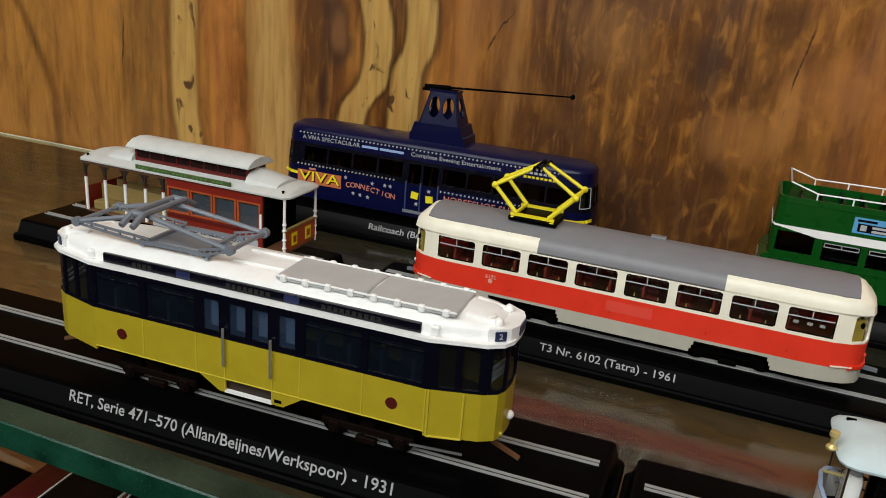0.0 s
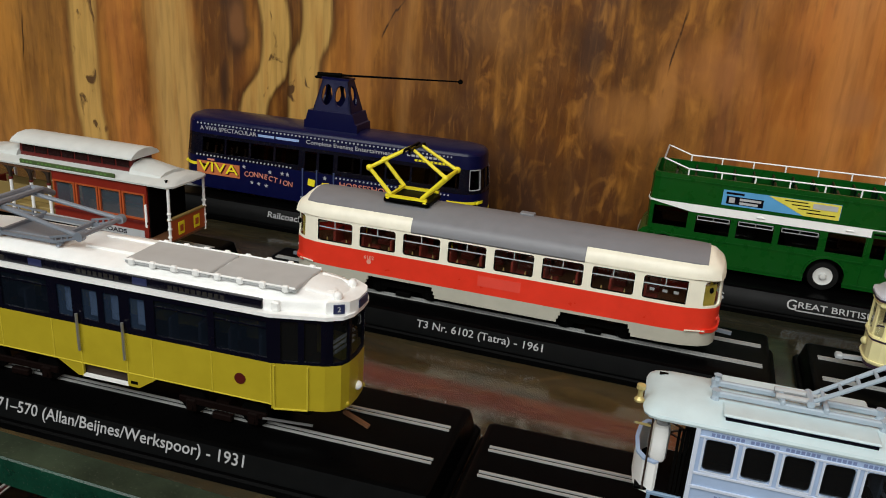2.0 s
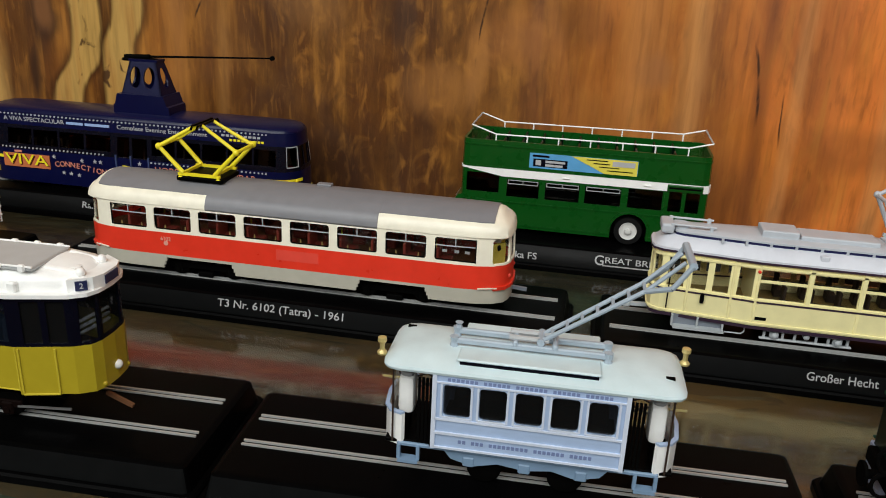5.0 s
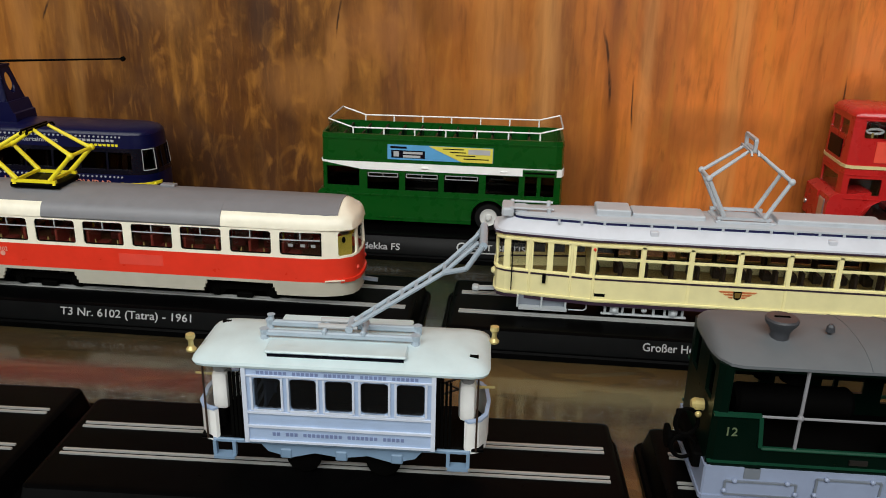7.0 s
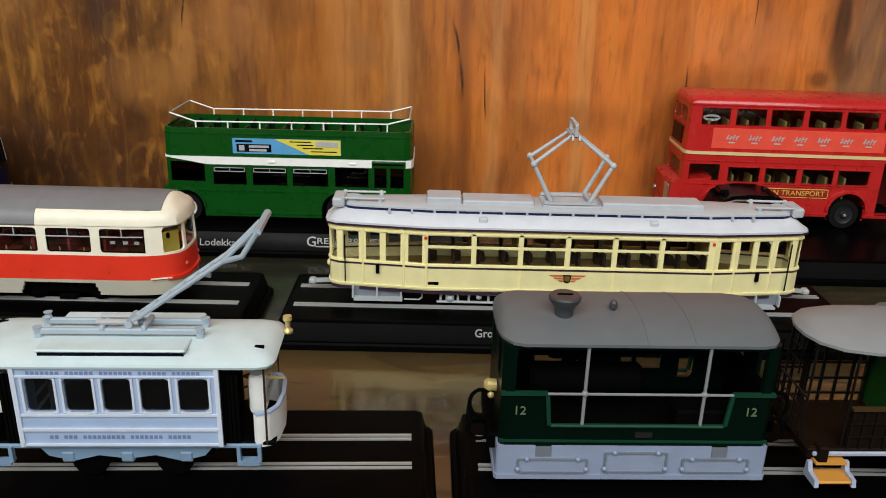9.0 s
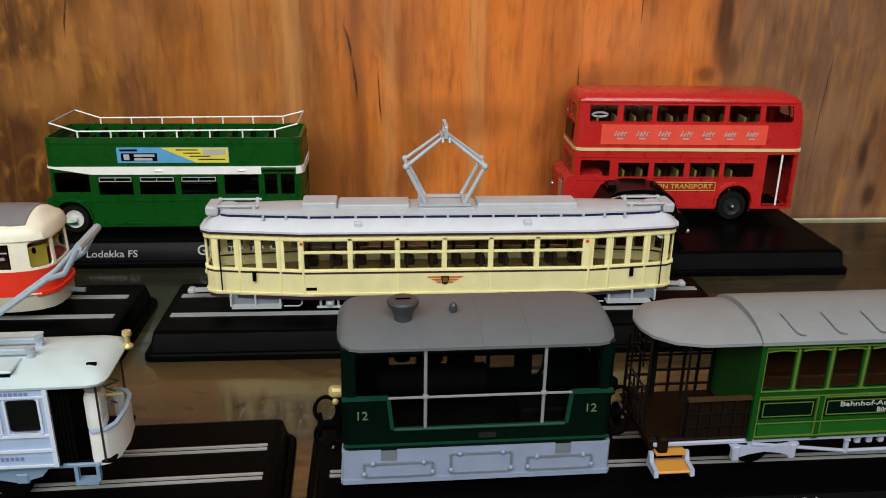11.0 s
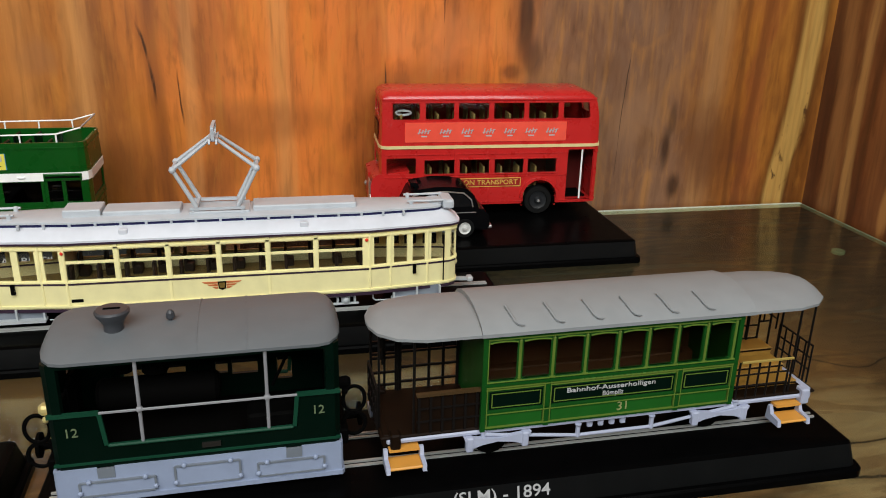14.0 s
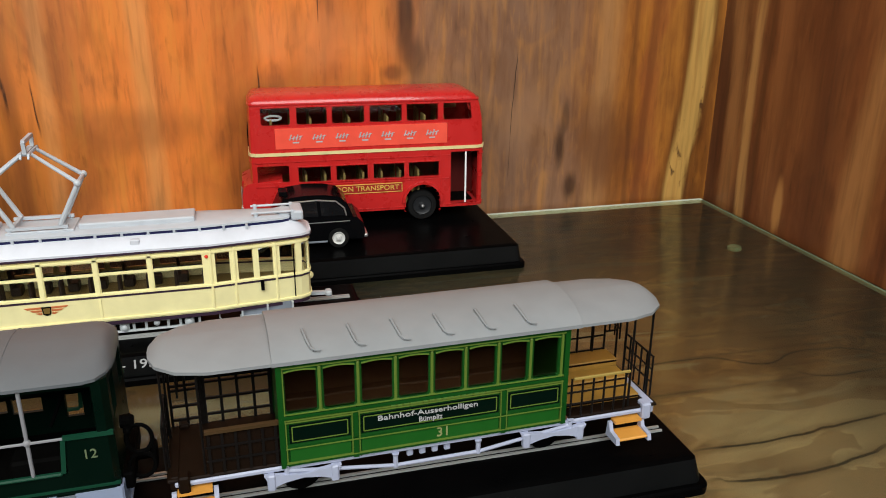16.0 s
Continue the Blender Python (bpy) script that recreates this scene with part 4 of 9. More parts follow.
def pantograph(parent, x, z0, base_half, knee, knee_z, top_z, half, r, material, base_mat=None, head_mat=None):
    """A diamond current collector: base frame, four lower arms, four upper arms and a head."""
    pan = part("pantograph", B_base(x, z0, base_half, half), base_mat or material, parent)
    for s in (-1, 1):
        for y in (-half, half):
            part("lower_arm", rod(B(), (x + s * base_half * 0.75, y * 0.95, z0 + 0.0016), (x + s * knee, y, knee_z), r * 1.15, r, 8), material, pan, smooth=True)
            part("upper_arm", rod(B(), (x + s * knee, y * 0.92, knee_z), (x + s * 0.0012, y * 0.62, top_z), r, r * 0.8, 8), material, pan, smooth=True)
            part("knee_joint", ball(B(), (x + s * knee, y, knee_z), r * 1.7, 10), material, pan, smooth=True)
        part("cross_tube", rod(B(), (x + s * knee, -half, knee_z), (x + s * knee, half, knee_z), r * 0.9, None, 8), material, pan, smooth=True)
    bm = B()
    for s in (-1, 1):
        bar(bm, (x + s * 0.0011, -half * 1.05, top_z + 0.0003), (x + s * 0.0011, half * 1.05, top_z + 0.0003), 0.0007, 0.0007)
        bar(bm, (x + s * 0.0011, -half * 1.05, top_z + 0.0003), (x + s * 0.0011, -half * 1.22, top_z - 0.0009), 0.0006, 0.0006)
        bar(bm, (x + s * 0.0011, half * 1.05, top_z + 0.0003), (x + s * 0.0011, half * 1.22, top_z - 0.0009), 0.0006, 0.0006)
    bar(bm, (x - 0.0011, -half * 0.6, top_z), (x + 0.0011, -half * 0.6, top_z), 0.0008, 0.0008)
    bar(bm, (x - 0.0011, half * 0.6, top_z), (x + 0.0011, half * 0.6, top_z), 0.0008, 0.0008)
    part("collector_head", bm, head_mat or material, pan)
    return pan


def B_base(x, z0, bh, half):
    bm = B()
    for s in (-1, 1):
        bar(bm, (x - bh, s * half * 0.95, z0 + 0.0011), (x + bh, s * half * 0.95, z0 + 0.0011), 0.0011, 0.0010)
        bar(bm, (x + s * bh * 0.75, -half, z0 + 0.0015), (x + s * bh * 0.75, half, z0 + 0.0015), 0.0010, 0.0010)
        for t in (-1, 1):
            lathe(bm, (x + s * bh * 0.9, t * half * 0.95, z0), [(0.0009, 0.0), (0.0005, 0.0004), (0.0009, 0.0008)], 8)
    return bm


def seats(parent, xs, ys, z, material, w=0.0042, d=0.004, h=0.0065):
    for x in xs:
        for y in ys:
            bm = box(B(), x - d / 2, x + d / 2, y - w / 2, y + w / 2, z, z + 0.0030, 0.0004, 1)
            box(bm, x - d / 2, x - d / 2 + 0.0010, y - w / 2, y + w / 2, z + 0.0025, z + h, 0.0004, 1)
            part("seat", bm, material, parent)


def draw_in(t, beyond, share):
    """Shortens the end of a model past the place beyond (its sign gives the end) to a share of its length."""
    for ob in t.children:
        for p in ob.data.vertices:
            x = p.co.x + ob.location.x
            if x * beyond > beyond * beyond:
                p.co.x = beyond + (x - beyond) * share - ob.location.x


# ---- the red and cream four-axle tram ----
def red_tram():
    t = thing("tram", pose(-0.0087, -0.1243, R), "red and cream tram with grey roof and yellow pantograph", "model tram")
    w = 0.0142
    plan = Plan([(0, w), (0.062, w), (0.0695, 0.0136), (0.0750, 0.0121), (0.0787, 0.0095), (0.0802, 0.0060), (0.0807, 0)])
    lean = lambda z: max(0.0, (z - u(28.5)) * 0.035)  # noqa: E731
    spans = [(-0.0690 + 0.01752 * i + 0.0008, -0.0690 + 0.01752 * (i + 1) - 0.0022) for i in range(8)]
    side = side_holes(plan, w, spans, u(28.9), u(37.2))
    ends = end_holes(plan, [((s * 0.0745, -0.0123), (s * 0.0799, -0.0068)) for s in (-1, 1)] + [((s * 0.0745, 0.0123), (s * 0.0799, 0.0068)) for s in (-1, 1)]
                     + [((s * 0.0803, -0.0056), (s * 0.0803, 0.0056)) for s in (-1, 1)], u(28.6), u(37.4))
    part("lower_body", shell(B(), plan, u(19.2), u(27.9)), red, t, "red painted lower body", smooth=True)
    for s in (-1, 1):
        part("bumper", half_shell(plan, s, 0.0700, u(19.0), u(20.2), -0.0007), red, t, smooth=True)
    part("window_band", shell(B(), plan, u(27.9), u(38.2), side + ends, lean, fillet=0.0010), cream, t, "cream window band", smooth=True)
    windows(t, plan, side, window_glass, lean, (0.66,), mid_grey)
    windows(t, plan, ends, window_glass, lean)
    for i, (a, b) in enumerate(spans):
        seal = B()
        for x0, x1, z0, z1 in ((a, a + 0.0004, 28.9, 37.2), (b - 0.0004, b, 28.9, 37.2), (a, b, 28.9, 29.3), (a, b, 36.8, 37.2)):
            box(seal, x0, x1, -w + 0.0005, -w + 0.0009, u(z0), u(z1))
        part("window_seal", seal, dark_in, t, "black rubber window seal")
        if i < 7:
            for x in (a + 0.0035, b - 0.0030):
                part("seat_handle", rod(B(), (x, -0.0126, u(28.6)), (x, -0.0126, u(30.3)), 0.0004, 0.0002, 6), tan, t)
        else:
            for x in (a + 0.0030, (a + b) / 2, b - 0.0035):
                part("pale_sticker", box(B(), x - 0.0008, x + 0.0008, -0.0112, -0.0110, u(31.0), u(32.0)), mid_grey, t)
        for k in (-1, 1):
            part("vent_bar", box(B(), (a + b) / 2 - 0.00015, (a + b) / 2 + 0.00015, k * (w - 0.0004) - 0.0002, k * (w - 0.0004) + 0.0002, u(34.4), u(37.2)), mid_grey, t)
    for s in (-1, 1):
        part("cab_panel", prism(B(), [(s * 0.0735, -0.0112), (s * 0.0742, -0.0114), (s * 0.0782, -0.0070), (s * 0.0775, -0.0066)], "z", u(26.0), u(35.4)), cab_olive, t, "olive-yellow driver's cab panel")
    cuts = side_holes(plan, w, [(-0.0468, -0.0208), (0.0276, 0.0515)], u(13), u(18.1)) + side_holes(plan, w, [(-0.0474, -0.0202), (0.0270, 0.0521)], u(13), u(16.6)) + side_holes(plan, w, [(-0.0480, -0.0196), (0.0264, 0.0527)], u(13), u(15.2))
    part("skirt", shell(B(), plan, u(13.9), u(19.2), cuts), skirt_cream, t, "grey-cream skirt with bogie cut-outs", smooth=True)
    part("floor", deck(B(), plan, u(23.6), u(24.4), 0.0009), brown, t)
    seats(t, [-0.060 + 0.0117 * i for i in range(11)], (-0.0082, 0.0082), u(24.4), seat_red, 0.0085, 0.0050, 0.0085)
    for x in (-0.052, -0.017, 0.018, 0.053):
        part("grab_pole", rod(B(), (x, -0.0042, u(24.4)), (x, -0.0042, u(38.2)), 0.0003, None, 6), bright_yellow, t)
    part("cab_bar", bar(B(), (0.0765, -0.007, u(33.5)), (0.0765, 0.007, u(33.5)), 0.0009, 0.0009), bright_yellow, t)
    prof = [(0, 1.0, 38.2), (0.0002, 0.99, 39.4), (0.0006, 0.945, 41.2), (0.0014, 0.885, 42.4), (0.0024, 0.825, 43.0), (0.0036, 0.63, 44.6), (0.0048, 0.34, 45.7), (0.0058, 0.02, 46.1)]
    dome = Plan([(0, w), (0.062, w), (0.0698, 0.0137), (0.0762, 0.0123), (0.0792, 0.0104), (0.0802, 0.0075), (0.0807, 0)])
    part("roof", roof(B(), dome, [(dx, fy, u(z)) for dx, fy, z in prof]), cream, t, "cream roof dome", smooth=True)
    cover = Plan([(0, w), (0.062, w), (0.0698, 0.0137), (0.0742, 0.0126), (0.0742, 0)])
    part("roof_cover", roof(B(), cover, [(0.0, 0.822, u(42.8)), *[(0.0, fy, u(z + 0.25)) for dx, fy, z in prof[4:]]]), grey, t, "grey roof covering", smooth=True)
    arc = [(fy * w * 1.012, u(z + 0.24)) for dx, fy, z in prof]
    outline = arc + [(-y, z) for y, z in arc[::-1]] + [(-y * 0.96, z - 0.0008) for y, z in arc[:1]] + [(y * 0.96, z - 0.0008) for y, z in arc[:1]]
    part("roof_saddle", prism(B(), outline, "x", -0.0302, 0.0340), grey, t, "grey roof covering", smooth=True)
    part("pantograph_plinth", box(B(), -0.0445, -0.0262, -0.0072, 0.0072, u(46.1), u(48.0), 0.0006), black, t)
    pantograph(t, -0.0354, u(47.6), 0.0082, 0.0150, u(58.4), u(66.6), 0.0072, 0.00075, bright_yellow, None, black)
    part("roof_hatch", box(B(), 0.006, 0.0115, 0.003, 0.006, u(45.9), u(46.9), 0.0003), grey, t)
    for x in (-0.0338, 0.0395):
        bogie(t, x, 0.0215, 0.0092, dark_in, 0.0040)
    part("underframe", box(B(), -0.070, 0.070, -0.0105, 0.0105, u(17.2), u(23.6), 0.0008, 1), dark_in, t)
    for s in (-1, 1):
        part("coupler", bar(B(), (s * 0.079, 0, u(16.4)), (s * 0.0860, 0, u(15.9)), 0.0012, 0.0012), slate, t)
        for y in (-0.0062, 0.0062):
            part("headlight", ball(B(), (s * 0.0798, y, u(23.0)), 0.0009, 10), white if s < 0 else faded_red, t, smooth=True)
        part("bumper_strip", bar(B(), (s * 0.0700, -0.0143, u(19.9)), (s * 0.0765, -0.0121, u(19.9)), 0.0004, 0.0004), cream, t)
    letters("lettering", "6102", 0.0021, on_front(-0.0465, -w - 0.0001, u(25.4)), fleet_pink, t, "small pale fleet number")
    part("emblem", lathe(B(), (-0.0465, -w + 0.0001, u(23.8)), [(0.0009, -0.0003), (0.0009, 0.0)], 12, "y"), fleet_pink, t)
    part("faded_patch", box(B(), -0.0035, 0.0125, -w - 0.00006, -w + 0.0003, u(22.2), u(26.2)), faded_red, t, "paler red patch")
    for s in (-1, 1):
        part("mirror", ball(B(), (s * 0.0765, -0.0125, u(35.0)), 0.0007, 8, 1.6), black, t)


fleet_pink = mat("pale_fleet_print", (0.72, 0.34, 0.26), 0.5, bump=0)
skirt_cream = mat("grey_cream_skirt", (0.45, 0.43, 0.355), 0.42)
cab_olive = mat("olive_yellow_plastic", (0.42, 0.33, 0.05), 0.4)
faded_red = mat("faded_red_paint", (0.76, 0.070, 0.045), 0.35)
red_tram()


# ---- the yellow, navy and white tram ----
def yellow_tram():
    t = thing("tram", pose(-0.0896, -0.2279, R, 0, 0, 2.4), "yellow, navy and white tram with folded grey pantograph", "model tram")
    w = 0.0135
    plan = Plan([(0, w), (0.0507, w), (0.0642, 0.0100), (0.0678, 0.0078), (0.0690, 0.0050), (0.0694, 0)])
    eave = Plan([(0, w + 0.0007), (0.0507, w + 0.0007), (0.0646, 0.0107), (0.0684, 0.0083), (0.0699, 0.0052), (0.0703, 0)])
    part("lower_body", shell(B(), plan, u(21.0), u(33.2), side_holes(plan, w, [(-0.0073, 0.0072)], u(19), u(21.3))), yellow, t, "yellow painted lower body")
    for s in (-1, 1):
        part("end_skirt", half_shell(plan, s, 0.0507, u(19.9), u(21.0)), yellow, t)
    for s in (-1, 1):
        y0, y1 = sorted((s * w, s * (w - 0.0007)))
        part("door_well_panel", prism(B(), [(-0.0157, u(21.0)), (-0.0092, u(17.1)), (-0.0073, u(17.1)), (-0.0073, u(21.3)), (-0.0157, u(21.3))], "y", y0, y1), yellow, t)
        part("door_well_panel", prism(B(), [(0.0072, u(21.3)), (0.0072, u(17.1)), (0.0106, u(17.1)), (0.0165, u(21.0)), (0.0165, u(21.3))], "y", y0, y1), yellow, t)
        part("door_sill", box(B(), -0.0074, 0.0073, y0 - 0.0002, y1 + 0.0002, u(17.1), u(17.8)), white, t)
        part("door_step", box(B(), -0.0073, 0.0072, min(y0, y1) + 0.001 if s < 0 else y0 - 0.003, y1 + 0.003 if s < 0 else y1 - 0.001, u(17.8), u(20.9)), soot_brown, t)
    beads = [(-0.0340, 21.0), (-0.0165, 21.0), (-0.0074, 17.3), (0.0073, 17.3), (0.0155, 20.6), (0.0335, 21.0), (0.0507, 21.0)]
    for x, zb in beads:
        part("panel_bead", rod(B(), (x, -w, u(zb)), (x, -w, u(33.0)), 0.00022, None, 6), bead_yellow, t)
    part("panel_bead", rod(B(), (-0.0507, -w, u(21.2)), (0.0507, -w, u(21.2)), 0.0002, None, 6), bead_yellow, t)
    big = [(-0.0495, -0.0348), (-0.0325, -0.0168), (0.0168, 0.0328), (0.0346, 0.0496)]
    small = [(-0.0138, -0.0090), (-0.0058, -0.0008), (0.0010, 0.0060), (0.0092, 0.0140)]
    holes, doors = side_holes(plan, w, big, u(34.4), u(44.6)), side_holes(plan, w, small, u(35.0), u(44.0))
    ends = end_holes(plan, [((s * 0.0532, k * 0.0130), (s * 0.0575, k * 0.0118)) for s in (-1, 1) for k in (-1, 1)] + [((s * 0.0590, k * 0.0114), (s * 0.0632, k * 0.0103)) for s in (-1, 1) for k in (-1, 1)]
                     + [((s * 0.0660, k * 0.0090), (s * 0.0688, k * 0.0056)) for s in (-1, 1) for k in (-1, 1)] + [((s * 0.0692, -0.0042), (s * 0.0692, 0.0042)) for s in (-1, 1)], u(34.0), u(45.2))
    part("window_band", shell(B(), plan, u(33.2), u(46.3), holes + doors + ends), navy, t, "dark navy window band")
    windows(t, plan, holes, tram_glass, None, (0.82,), navy)
    windows(t, plan, doors, door_glass)
    windows(t, plan, ends, dark_glass)
    part("floor", deck(B(), plan, u(24.0), u(24.6), 0.0009), dark_in, t)
    seats(t, [-0.045, -0.036, -0.027, -0.018, 0.020, 0.029, 0.038, 0.047], (-0.0080, 0.0080), u(26.5), blue_seat, 0.004, 0.0035, 0.0120)
    # blue panels added behind the door panes, standing in for pale light there
    for a, b in small:
        for y in (-0.0112, 0.0112):
            part("door_screen", box(B(), a + 0.0009, b - 0.0009, y - 0.0003, y + 0.0003, u(35.4), u(42.6), 0.0002, 1), pane_light_blue, t, "dull blue panel added for pale light in the door panes")
    for s in (-1, 1):
        for z in (36.0, 37.6, 39.2):
            part("window_slat", bar(B(), (s * 0.0652, -0.0082, u(z)), (s * 0.0672, 0.0020, u(z)), 0.0007, 0.0005), white, t)
        part("cab_wall", box(B(), s * 0.0515 - 0.0003, s * 0.0515 + 0.0003, -0.0120, 0.0120, u(24.6), u(45.5)), dark_in, t)
    part("eave", deck(B(), eave, u(46.3), u(47.3)), white, t, "white moulded eave")
    top = [(0.0020, 0.90, 47.3), (0.0024, 0.895, 49.6), (0.0036, 0.85, 50.8), (0.0062, 0.66, 52.0), (0.0100, 0.36, 52.6), (0.0140, 0.02, 52.8)]
    part("roof", roof(B(), plan, [(a, b, u(z)) for a, b, z in top]), white, t, "white arched roof", smooth=True)
    for s in (-1, 1):
        y = s * (w * 0.90)
        bd = part("route_board", box(B(), -0.0470, 0.0480, y - 0.0006, y + 0.0006, u(47.4), u(50.1), 0.0002, 1), navy, t, "navy route board with worn lettering")
        yy = y + s * 0.0006
        for x0, x1 in ((-0.0370, -0.0290), (-0.0070, 0.0080), (0.0210, 0.0380)):
            for i in range(int((x1 - x0) / 0.0017)):
                part("printed_bar", box(B(), x0 + 0.0017 * i, x0 + 0.0017 * i + 0.0012, min(yy, yy + s * 0.00008) - 0.00001, max(yy, yy + s * 0.00008), u(48.1), u(49.3)), dull_gold, bd)
        for x in (-0.0205, 0.0125):
            part("board_emblem", box(B(), x - 0.0022, x + 0.0022, min(yy, yy + s * 0.0001), max(yy, yy + s * 0.0001), u(47.8), u(49.8)), pale_navy, bd)
    for k in range(2):
        x0, x1 = (0.0060, 0.0315) if k == 0 else (0.0320, 0.0560)
        part("roof_hatch", box(B(), x0, x1, -0.0100, 0.0055, u(52.0), u(53.4), 0.0006), hatch_grey, t, "grey roof resistor cover")
    for i in range(8):
        for y in (-0.0101, 0.0056):
            x = 0.0085 + 0.0064 * i
            part("hatch_clip", box(B(), x - 0.0009, x + 0.0009, y - 0.0006, y + 0.0006, u(52.0), u(53.9), 0.0003, 1), white, t)
    for y in (-0.0100, 0.0055):
        part("hatch_rail", rod(B(), (0.0060, y, u(53.3)), (0.0560, y, u(53.3)), 0.0003, None, 6), white, t)
    for s in (-1, 1):
        part("roof_beam", box(B(), -0.010, 0.006, s * 0.0045 - 0.0006, s * 0.0045 + 0.0006, u(52.2), u(53.2), 0.0002, 1), white, t)
        e = part("destination_box", prism(B(), [(s * 0.0640, -0.0092), (s * 0.0690, -0.0060), (s * 0.0702, -0.0030), (s * 0.0702, 0.0030), (s * 0.0690, 0.0060), (s * 0.0640, 0.0092)], "z", u(47.0), u(50.6)), white, t, "white destination box")
        part("number_panel", box(B(), -0.0014, 0.0014, -0.0003, 0.0003, -0.0012, 0.0012), pale_navy, e).matrix_local = pose(s * 0.0668, -0.0076, u(48.8), 0, 0, s * 33)
        letters("lettering", "2", 0.0020, pose(s * 0.0668, -0.0076, u(48.8), 0, 0, s * 33) @ on_front(0, -0.0004, 0), lettering, e, "white route number")
        part("route_panel", box(B(), s * 0.0703 - 0.0002, s * 0.0703 + 0.0002, -0.0028, 0.0028, u(47.8), u(50.0)), pale_navy, e)
        for y in (-0.0060, 0.0045):
            part("insulator", rod(B(), (s * 0.0570, y, u(51.9)), (s * 0.0645, y * 0.9, u(51.2)), 0.0010, 0.0007, 8), white, t, smooth=True)
            part("insulator", ball(B(), (s * 0.0655, y * 0.9, u(51.3)), 0.0013, 10), white, t, smooth=True)
        part("lamp_ring", lathe(B(), (s * 0.0625, -0.0030, u(51.2)), [(0.0016, 0.0), (0.0018, 0.0006), (0.0012, 0.0008)], 12), white, t)
        part("roof_block", box(B(), s * 0.0515 - 0.0012, s * 0.0515 + 0.0012, -0.0126, -0.0104, u(47.3), u(50.0), 0.0004, 1), white, t)
    # folded collector
    pan = part("pantograph", B_base(-0.0265, u(52.8), 0.0115, 0.0085), slate, t, "folded slate-grey pantograph")
    part("pan_plate", box(B(), -0.0370, -0.0160, -0.0062, 0.0040, u(53.2), u(53.9), 0.0003, 1), slate, pan)
    for y in (-0.0085, 0.0085):
        for s, kx, kz in ((-1, -0.0590, 56.0), (1, -0.0085, 56.8)):
            px = -0.0265 + s * 0.0080
            for k in (-0.0008, 0.0008):
                part("lower_arm", bar(B(), (px, y, u(54.3) + k), (kx, y, u(kz) + k * 0.6), 0.0006, 0.0006), slate, pan)
            for i in range(1, 5):
                f = i / 5
                x, z = px + (kx - px) * f, u(54.3) + (u(kz) - u(54.3)) * f
                part("arm_web", bar(B(), (x, y, z - 0.0009), (x, y, z + 0.0009), 0.0005, 0.0005), slate, pan)
            part("knee_joint", lathe(B(), (kx, y, u(kz)), [(0.0014, -0.0008), (0.0014, 0.0008)], 12, "y"), slate, pan)
            part("upper_arm", rod(B(), (kx, y, u(kz)), (-0.0375 - s * 0.002, y * 0.75, u(61.5)), 0.0007, None, 8), slate, pan, smooth=True)
    for kx, kz in ((-0.0590, 56.0), (-0.0085, 56.8)):
        part("cross_tube", rod(B(), (kx, -0.0085, u(kz)), (kx, 0.0085, u(kz)), 0.0007, None, 8), slate, pan, smooth=True)
    bm = B()
    for k in (-0.0018, 0.0018):
        pts = [(-0.0375 + k, -0.0135, u(59.6)), (-0.0375 + k, -0.0090, u(62.0)), (-0.0375 + k, 0.0090, u(62.0)), (-0.0375 + k, 0.0135, u(59.6))]
        for a, b in zip(pts, pts[1:]):
            rod(bm, a, b, 0.0009, None, 8)
    for y in (-0.0088, 0.0088):
        rod(bm, (-0.0393, y, u(62.0)), (-0.0357, y, u(62.0)), 0.0009, None, 8)
    part("collector_head", bm, slate, pan, smooth=True)
    # small fittings
    for x in (-0.0073, 0.0072):
        part("grab_rail", rod(B(), (x, -w - 0.0008, u(25.5)), (x, -w - 0.0008, u(36.6)), 0.0004, None, 8), silver, t, "silver grab rail", True)
    for x in (-0.0413, 0.0418):
        part("emblem", lathe(B(), (x, -w + 0.0002, u(26.9)), [(0.0016, -0.0004), (0.0016, 0.0)], 20, "y"), emblem_red, t, "round dark red emblem")
    part("printed_bar", box(B(), 0.0080, 0.0102, -w - 0.0001, -w + 0.0002, u(18.0), u(18.9)), dark_in, t)
    fr = part("side_door", box(B(), -0.0001, 0.0001, -0.0001, 0.0001, 0, 0.0001), bead_yellow, t)
    for a, b in (((0.0515, -0.01345, 20.0), (0.0515, -0.01345, 32.6)), ((0.0600, -0.0113, 20.0), (0.0600, -0.0113, 32.6)), ((0.0515, -0.01345, 20.0), (0.0600, -0.0113, 20.0))):
        part("door_bead", rod(B(), (a[0], a[1], u(a[2])), (b[0], b[1], u(b[2])), 0.00028, None, 6), bead_yellow, fr)
    for s in (-1, 1):
        part("headlight", ball(B(), (s * 0.0694, 0, u(23.8)), 0.0013, 14), white, t, "white headlight", True)
        for y in (-0.0055, 0.0055):
            part("tail_lamp", ball(B(), (s * 0.0688, y, u(21.0)), 0.0007, 8), yellow, t)
        part("coupler", bar(B(), (s * 0.066, -0.001, u(15.5)), (s * 0.0738, -0.002, u(13.0)), 0.0010, 0.0010), brown, t)
        if s > 0:
            part("lifeguard", bar(B(), (s * 0.0460, -0.0095, u(13.6)), (s * 0.0600, -0.0080, u(13.6)), 0.0005, 0.0005), silver, t)
        bogie(t, s * 0.0335, 0.0190, 0.0090, shaded_rust, 0.0040)
    part("underframe", box(B(), -0.060, 0.060, -0.0095, 0.0095, u(17.0), u(24.0), 0.0008, 1), dark_in, t)


